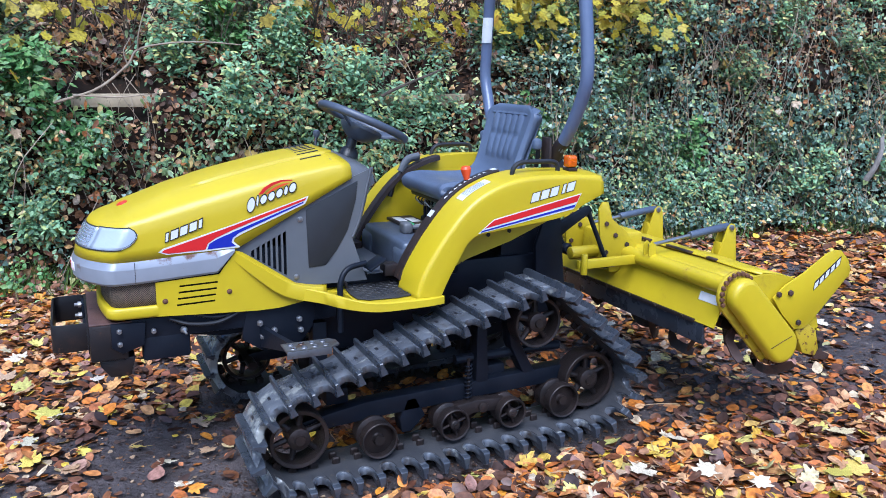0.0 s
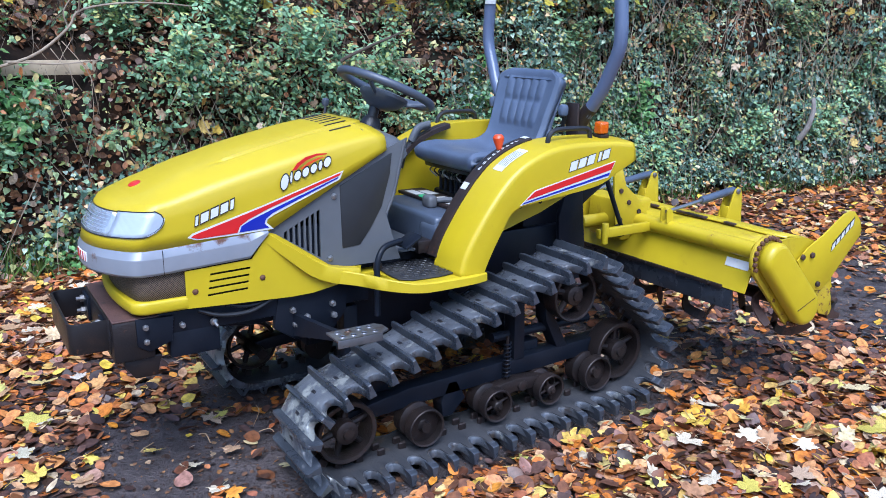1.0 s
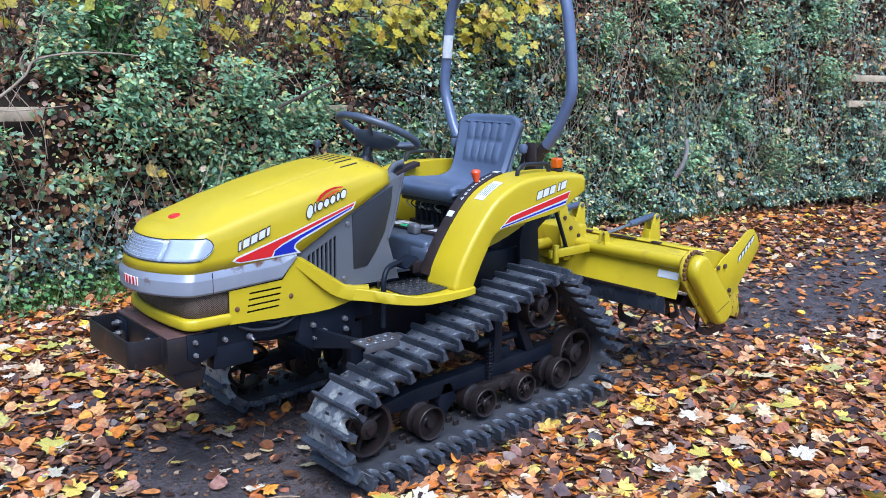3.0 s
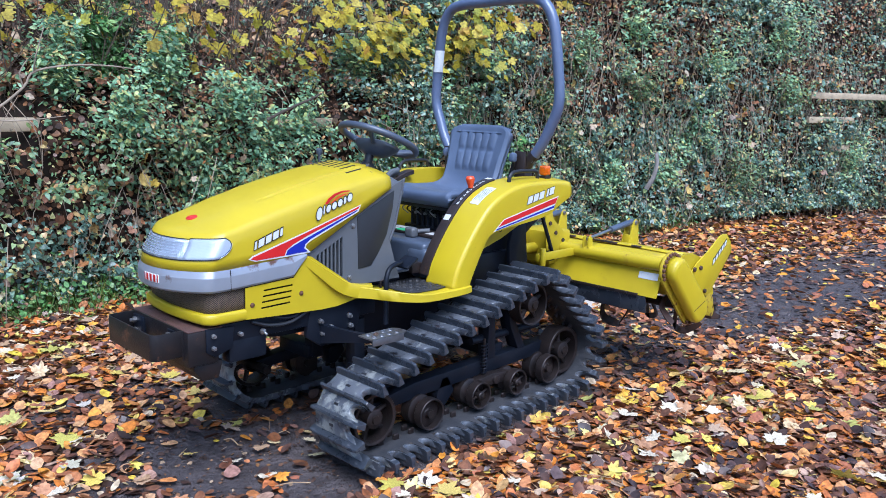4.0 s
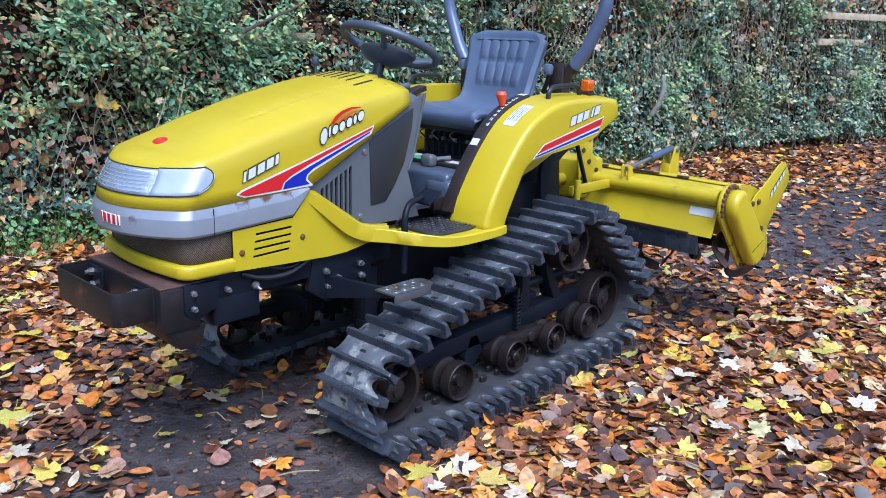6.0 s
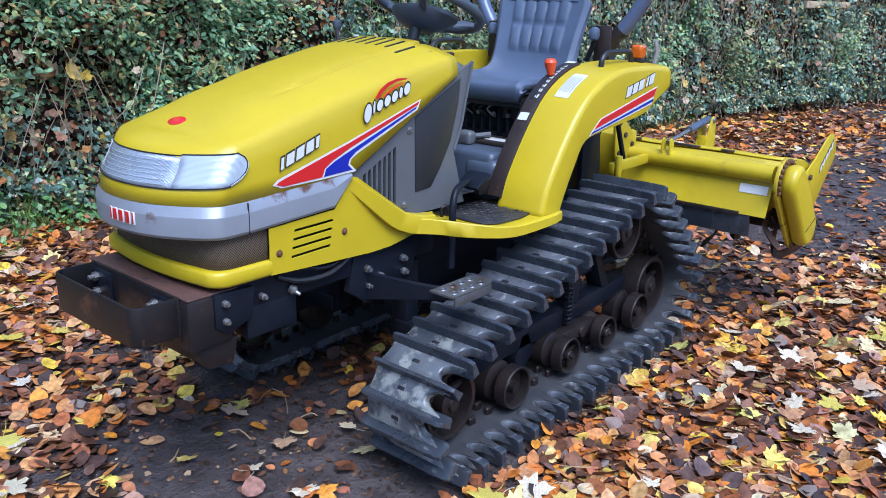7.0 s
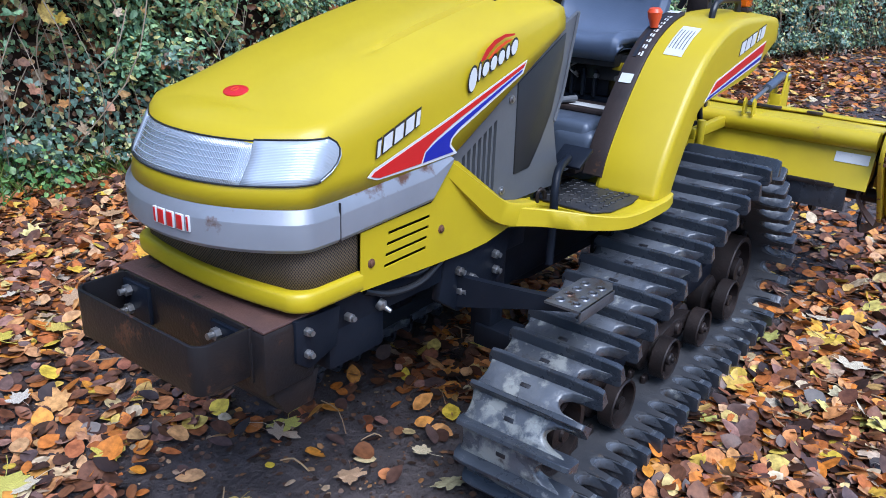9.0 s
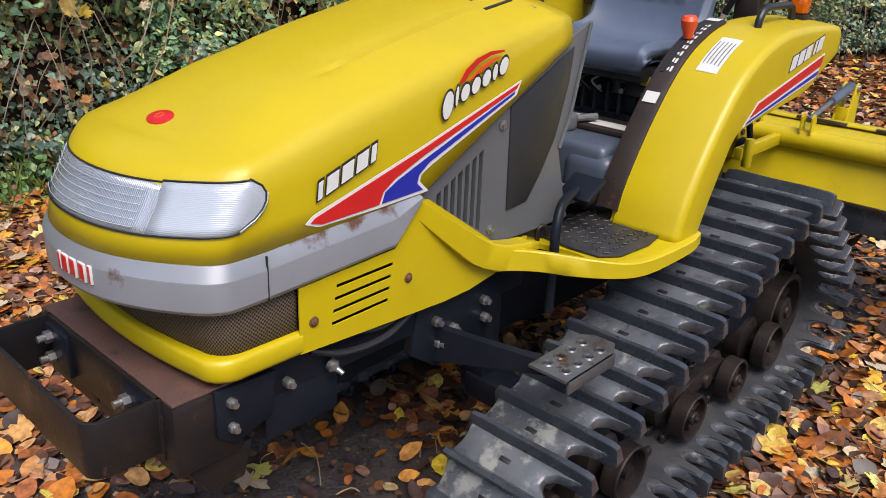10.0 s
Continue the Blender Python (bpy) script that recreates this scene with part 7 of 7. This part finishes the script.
spread("bank_leaf_litter", OVAL, pl, nl, rng.uniform(0, 6.28, len(pl)), sz, BANK_LITTER, "stuff", "brown and copper dead leaves caught on the bank", "leaf litter", 1.0, 22, (-5.0, 6.0))
pl, nl, sz = [], [], []
while len(pl) < 420:
    x, v = rng.uniform(-2.2, 12), rng.uniform(0.1, 3.0)
    if noise.noise((x * 0.8, v * 0.9, 8.8)) < -0.05:
        continue
    p, n = bank_frame(x, v)
    pl.append(p + n * rng.uniform(0.05, 0.30))
    nl.append((n.x, n.y - 0.3, n.z + 0.5))
    sz.append(rng.uniform(0.05, 0.105))
PALE = leaf_material("pale_caught_leaves", [(0.0, (0.42, 0.36, 0.26)), (0.35, (0.38, 0.27, 0.17)), (0.6, (0.50, 0.36, 0.05)), (0.8, (0.30, 0.12, 0.05)), (1.0, (0.30, 0.24, 0.22))], 0.5, 0.15)
spread("caught_maple_leaves", MAPLE_SHAPE, pl, nl, rng.uniform(0, 6.28, len(pl)), sz, PALE, "stuff", "pale dead maple leaves caught in the ivy", "leaf litter", 0.9, 23, (-5, 6))

# grass and low herbs at the foot of the bank
pl, nl, sz = [], [], []
while len(pl) < 9000:
    x = rng.uniform(-2.2, 9)
    d = abs(rng.normal(0, 0.16))
    if noise.noise((x * 1.4, 0, 2.2)) < -0.15 and x > 1.2:
        continue
    y = foot_y(x) - d + 0.12
    pl.append((x, y, 0.0))
    nl.append((rng.normal(0, 0.5), -1.0 + rng.normal(0, 0.5), rng.uniform(0.1, 0.5)))
    sz.append(rng.uniform(0.10, 0.30))
spread("verge_grass", BLADE, pl, nl, rng.normal(0, 0.5, len(pl)), sz, GRASS, "stuff", "short green grass along the foot of the bank", "grass", 0.0, 24)


pl, nl, sz = [], [], []
while len(pl) < 5200:
    x = rng.uniform(-2.2, 1.9) if rng.random() < 0.75 else rng.uniform(1.9, 9)
    d = abs(rng.normal(0, 0.2))
    if noise.noise((x * 1.7, 1.0, 5.2)) < -0.1:
        continue
    pl.append((x, foot_y(x) - d + 0.12, abs(rng.normal(0, 0.13))))
    nl.append((rng.normal(0, 0.5), -0.6 + rng.normal(0, 0.4), 0.8))
    sz.append(rng.uniform(0.02, 0.05))
spread("verge_herbs", OVAL, pl, nl, rng.uniform(0, 6.28, len(pl)), sz, HERB, "stuff", "low bright green herbs along the foot of the bank", "herbs", 0.2, 26)


def stems_mesh(base, normal, n, reach, seed, material, thick=0.004):
    r = random.Random(seed)
    bm = bmesh.new()
    tips = []
    for i in range(n):
        side = Vector((normal.y, -normal.x, 0)) * r.uniform(-1, 1)
        tip = base + normal * reach * r.uniform(0.3, 1.0) + side * reach * 0.9 + Vector((0, 0, reach * r.uniform(-0.1, 1.5)))
        mid = (base + tip) / 2 + Vector((0, 0, reach * r.uniform(0.1, 0.45))) + normal * reach * 0.2
        pipe(bm, [base, mid, tip], thick, n=8, seg=5, r_end=thick * 0.4)
        tips.append((base, mid, tip))
    return bm, tips


# brambles and nettles: bushes that stand out of the ivy
bushes = [(-1.6, 0.9, 0.34), (-0.9, 1.5, 0.36), (-0.3, 0.6, 0.30), (0.2, 1.95, 0.34), (0.55, 1.0, 0.30), (1.3, 1.75, 0.34), (1.55, 2.05, 0.36), (1.75, 1.4, 0.36), (2.1, 1.75, 0.36),
          (2.3, 1.15, 0.38), (2.65, 1.55, 0.34), (3.0, 1.15, 0.36), (3.65, 0.8, 0.34), (4.0, 1.9, 0.38), (4.1, 0.9, 0.38), (4.55, 2.1, 0.40), (4.7, 1.3, 0.36), (4.9, 0.5, 0.40), (5.4, 1.0, 0.36),
          (5.7, 2.2, 0.36), (6.1, 0.5, 0.40), (6.5, 1.6, 0.38), (7.0, 2.3, 0.40), (7.3, 0.5, 0.38), (7.7, 1.8, 0.42), (8.8, 1.2, 0.40), (9.3, 2.4, 0.42), (9.7, 0.6, 0.46), (10.6, 1.6, 0.42), (11.8, 0.7, 0.46), (13.0, 1.5, 0.5), (14.6, 0.8, 0.55), (-1.5, 2.2, 0.4), (-0.4, 2.4, 0.4), (10.5, 2.9, 0.5), (8.0, 3.0, 0.45), (5.0, 2.7, 0.4),
          (-1.2, 0.5, 0.30), (-0.6, 1.0, 0.34), (0.05, 1.3, 0.34), (0.0, 0.75, 0.26), (0.35, 0.6, 0.24), (1.95, 2.25, 0.34), (2.45, 0.7, 0.30), (3.4, 1.35, 0.34), (4.4, 0.45, 0.34), (5.6, 0.45, 0.34), (5.15, 1.45, 0.34), (6.8, 0.95, 0.34), (8.2, 0.7, 0.34)]
nettles = [(0.62, 1.15, 0.30), (0.36, 1.55, 0.30), (-0.15, 1.7, 0.32), (1.72, 1.95, 0.30), (2.2, 1.95, 0.28), (4.25, 1.2, 0.30), (5.9, 0.95, 0.30)]
for i, (x, v, reach) in enumerate(bushes + nettles):
    base, n = bank_frame(x, v)
    nettle = i >= len(bushes)
    if nettle:
        bush = thing("nettle_clump", base, "clump of bright green nettles growing out of the bank", "nettles", "nettle clumps on the bank")
    else:
        bush = thing("bramble_bush", base, "leafy green bramble bush growing out of the bank", "bush", "bramble bushes on the bank")
    bm, tips = stems_mesh(base - n * 0.05, n, 16, reach, 40 + i, TWIG)
    tagged(part("stem_tangle", bm, TWIG, bush), kind="stuff")
    pl, nl, sz = [], [], []
    for a, b, c in tips:
        for q in range(10 if nettle else 22):
            u = rng.uniform(0.3, 1.0)
            p = a.lerp(b, u * 2) if u < 0.5 else b.lerp(c, u * 2 - 1)
            p = p + Vector(rng.normal(0, reach * 0.15, 3))
            up = Vector((n.x * 0.6 + rng.normal(0, 0.4), n.y * 0.6 + rng.normal(0, 0.4), 0.9))
            for w in range(4 if nettle else 3):
                pl.append(p + Vector(rng.normal(0, 0.022, 3)))
                nl.append(up + Vector(rng.normal(0, 0.3, 3)))
                sz.append(rng.uniform(0.045, 0.085) if nettle else rng.uniform(0.026, 0.062))
    ob = spread("leaves", POINTED, pl, nl, math.pi + rng.normal(0, 1.3, len(pl)), sz, HERB if nettle else BRAMBLE if i % 3 else BRAMBLE_DARK, "stuff", "", "", 0.1, 60 + i, (-1.5, 2.5))
    ob.parent = bush
    ob.matrix_parent_inverse = BASES[bush].inverted()

# bare vines and dry stalks hanging on the face
bm = bmesh.new()
for i in range(1700):
    x, v = (rng.uniform(4.3, 13.5), rng.uniform(0.3, 3.4)) if i % 6 else (rng.uniform(-1.5, 4.5), rng.uniform(0.8, 3.2))
    p, n = bank_frame(x, v)
    p = p + n * rng.uniform(0.05, 0.3)
    L = rng.uniform(0.25, 0.9)
    lean = rng.normal(0, 0.35)
    q = p + Vector((lean * L, rng.normal(0, 0.05), -L if rng.random() < 0.7 else L * 0.6))
    mid = (p + q) / 2 + n * rng.uniform(0.0, 0.12) + Vector((rng.normal(0, 0.06), 0, 0))
    pipe(bm, [p, mid, q], rng.uniform(0.0014, 0.0036), n=6, seg=4)
vines = part("dry_vines", bm, TWIG)
tagged(vines, "tangle of dry stalks and bare vines on the bank", "vines", kind="stuff")

# dark bare thicket on the slope above the fence
bm = bmesh.new()
for i in range(900):
    x = rng.uniform(-1.5, 4.2) if i % 5 < 3 else rng.uniform(9.8, 14) if i % 5 == 3 else rng.uniform(6.2, 8.4)
    back = rng.uniform(0.22, 1.3)
    p = Vector((x, foot_y(x) + back, slope_z(x, back) - 0.05))
    h = rng.uniform(0.4, 1.3)
    q = p + Vector((rng.normal(0, 0.35), rng.normal(-0.15, 0.2), h))
    pipe(bm, [p, (p + q) / 2 + Vector(rng.normal(0, 0.08, 3)), q], rng.uniform(0.002, 0.008), n=7, seg=4, r_end=0.0015)
tagged(part("thicket", bm, THICKET), "dark leafless thicket of thin stems above the fence", "thicket", kind="stuff")

# fence rails half buried in the growth
def fence_run(xs, zs, back, name_label, rail_h=0.095):
    fence = thing("fence", bank_point(zs[0][1][0], 0.1), name_label, "fence")
    for z, (xa, xb) in zs:
        bm = bmesh.new()
        a, b = Vector((xa, foot_y(xa) + back, z)), Vector((xb, foot_y(xb) + back, z + 0.01))
        d = b - a
        m = Matrix.Translation((a + b) / 2) @ Matrix.Rotation(math.atan2(d.y, d.x), 4, "Z")
        box(bm, -d.length / 2, d.length / 2, -0.018, 0.018, -rail_h / 2, rail_h / 2, 0.004, m)
        part("rail", bm, FENCE_WOOD, fence)
    for x in xs:
        bm = bmesh.new()
        box(bm, x - 0.045, x + 0.045, foot_y(x) + back + 0.02, foot_y(x) + back + 0.11, -0.05, zs[0][0] + 0.12, 0.006)
        part("post", bm, FENCE_WOOD, fence)
    return fence


fence_run([], [(1.315, (-2.5, 4.3))], 0.06, "weathered wooden rail fence half buried in ivy")
fence_run([], [(0.70, (8.10, 8.55))], -0.06, "mossy old rail low down in the ivy", 0.08)
fence_run([], [(1.72, (10.80, 17.0)), (1.385, (10.80, 11.75)), (0.98, (11.3, 11.7))], -0.14, "pale weathered wooden rail fence in the ivy", 0.085)

# pale dead stump
bm = bmesh.new()
pipe(bm, [(7.70, 2.22, 0.56), (7.72, 2.15, 0.70), (7.75, 2.13, 0.86), (7.77, 2.16, 0.98)], 0.030, n=14, seg=10, r_end=0.020)
stump = part("dead_stump", bm, surface("dead_wood", (0.22, 0.20, 0.18), (0.13, 0.115, 0.10), 0.8, bump=0.6, big=14))
tagged(stump, "pale barkless dead stump leaning on the bank", "stump")

# trees on the slope, with thin yellow maples leaning out
def tree(x, back, height, r, seed, lean=(0.0, 0.0), leaves=0, spread_r=0.9, label="", leaf_size=(0.08, 0.14), low=1.4):
    rr = random.Random(seed)
    g = np.random.default_rng(seed)
    y = foot_y(x) + back
    z0 = slope_z(x, back) - 0.15
    base = Vector((x, y, z0))
    ob = thing("tree", base, label, "tree")
    top = base + Vector((lean[0], lean[1], height))
    mid = base.lerp(top, 0.5) + Vector((rr.uniform(-0.1, 0.1), rr.uniform(-0.1, 0.1), 0))
    bm = bmesh.new()
    pipe(bm, [base, mid, top], r, n=14, seg=12, r_end=r * 0.35)
    part("trunk", bm, BARK, ob)
    pts = []
    for i in range(9 if leaves else 5):
        u = rr.uniform(0.25, 1.0)
        a = base.lerp(mid, u * 2) if u < 0.5 else mid.lerp(top, u * 2 - 1)
        d = Vector((rr.uniform(-1, 1), rr.uniform(-1.1, 0.3), rr.uniform(-0.2, 0.7))) * spread_r
        b = a + d * 0.5 + Vector((0, 0, 0.12))
        c = a + d
        bm = bmesh.new()
        pipe(bm, [a, b, c], max(0.006, r * 0.22), n=10, seg=6, r_end=0.003)
        part("branch", bm, BARK, ob)
        pts += [(a, b, c)]
    if leaves:
        pl, nl, sz = [], [], []
        for q in range(leaves):
            a, b, c = pts[q % len(pts)]
            u = g.uniform(0.3, 1.05)
            p = a.lerp(b, u * 2) if u < 0.5 else b.lerp(c, u * 2 - 1)
            p = p + Vector(g.normal(0, 0.11, 3))
            pl.append(p)
            nl.append((g.normal(0, 0.5), -0.8 + g.normal(0, 0.4), 0.6 + g.normal(0, 0.3)))
            sz.append(g.uniform(*leaf_size))
        lo = spread("crown", MAPLE_SHAPE, pl, nl, math.pi + g.normal(0, 0.8, len(pl)), sz, YELLOW_LEAF, "stuff", "", "", 0.1, seed)
        lo.parent = ob
        lo.matrix_parent_inverse = BASES[ob].inverted()
    return ob


tree(2.75, 1.5, 4.5, 0.13, 3, (0.1, 0.2), 0, 0.9, "dark bare tree trunk on the wooded slope")
tree(6.4, 2.6, 5.0, 0.15, 4, (-0.1, 0.2), 0, 0.9, "dark bare tree trunk on the wooded slope")
tree(13.2, 1.2, 5.0, 0.20, 5, (0.3, 0.2), 0, 0.9, "ivy-dark tree trunk by the bend")
tree(-0.6, 1.7, 4.5, 0.14, 6, (-0.2, 0.2), 0, 0.9, "dark bare tree trunk on the wooded slope")
for i, (x, back, h, nlv) in enumerate(((-0.9, 0.45, 0.8, 60), (-0.1, 0.5, 0.9, 60), (0.7, 0.5, 0.8, 60), (1.6, 0.5, 0.8, 50), (2.4, 0.5, 0.8, 36), (3.0, 0.5, 0.75, 30), (3.45, 0.42, 0.75, 50), (3.9, 0.36, 0.85, 75), (4.4, 0.30, 0.85, 80), (5.15, 0.2, 0.9, 130),
                                        (5.7, 0.25, 1.0, 70), (6.8, 0.35, 1.2, 40), (8.2, 0.4, 1.3, 40))):
    tree(x, back, h, 0.016, 30 + i, (0.1, -0.30), nlv, 0.50, "young maple with sparse yellow autumn leaves", (0.07, 0.125))

# long pale bare branches leaning over the fence
for pts, rad in (([(0.50, 2.70, 1.32), (0.77, 2.69, 1.41), (0.97, 2.68, 1.57), (1.04, 2.68, 1.67), (1.26, 2.69, 1.72), (1.52, 2.7, 1.73), (1.75, 2.8, 1.72)], 0.010), ([(0.97, 2.68, 1.57), (0.95, 2.66, 1.66), (1.0, 2.65, 1.75)], 0.006), ([(1.04, 2.68, 1.67), (1.05, 2.64, 1.78), (1.1, 2.62, 1.95)], 0.006),
                 ([(0.62, 2.68, 1.37), (0.9, 2.62, 1.36), (1.2, 2.62, 1.39)], 0.006), ([(2.80, 2.72, 1.36), (2.87, 2.70, 1.40), (3.06, 2.69, 1.48), (3.2, 2.70, 1.53), (3.33, 2.72, 1.58)], 0.014)):
    bm = bmesh.new()
    pipe(bm, pts, rad, n=22, seg=7, r_end=rad * 0.5)
    tagged(part("fallen_branch", bm, TWIG if rad != 0.014 else BARK), "long bare branch leaning out of the bank", "branch")
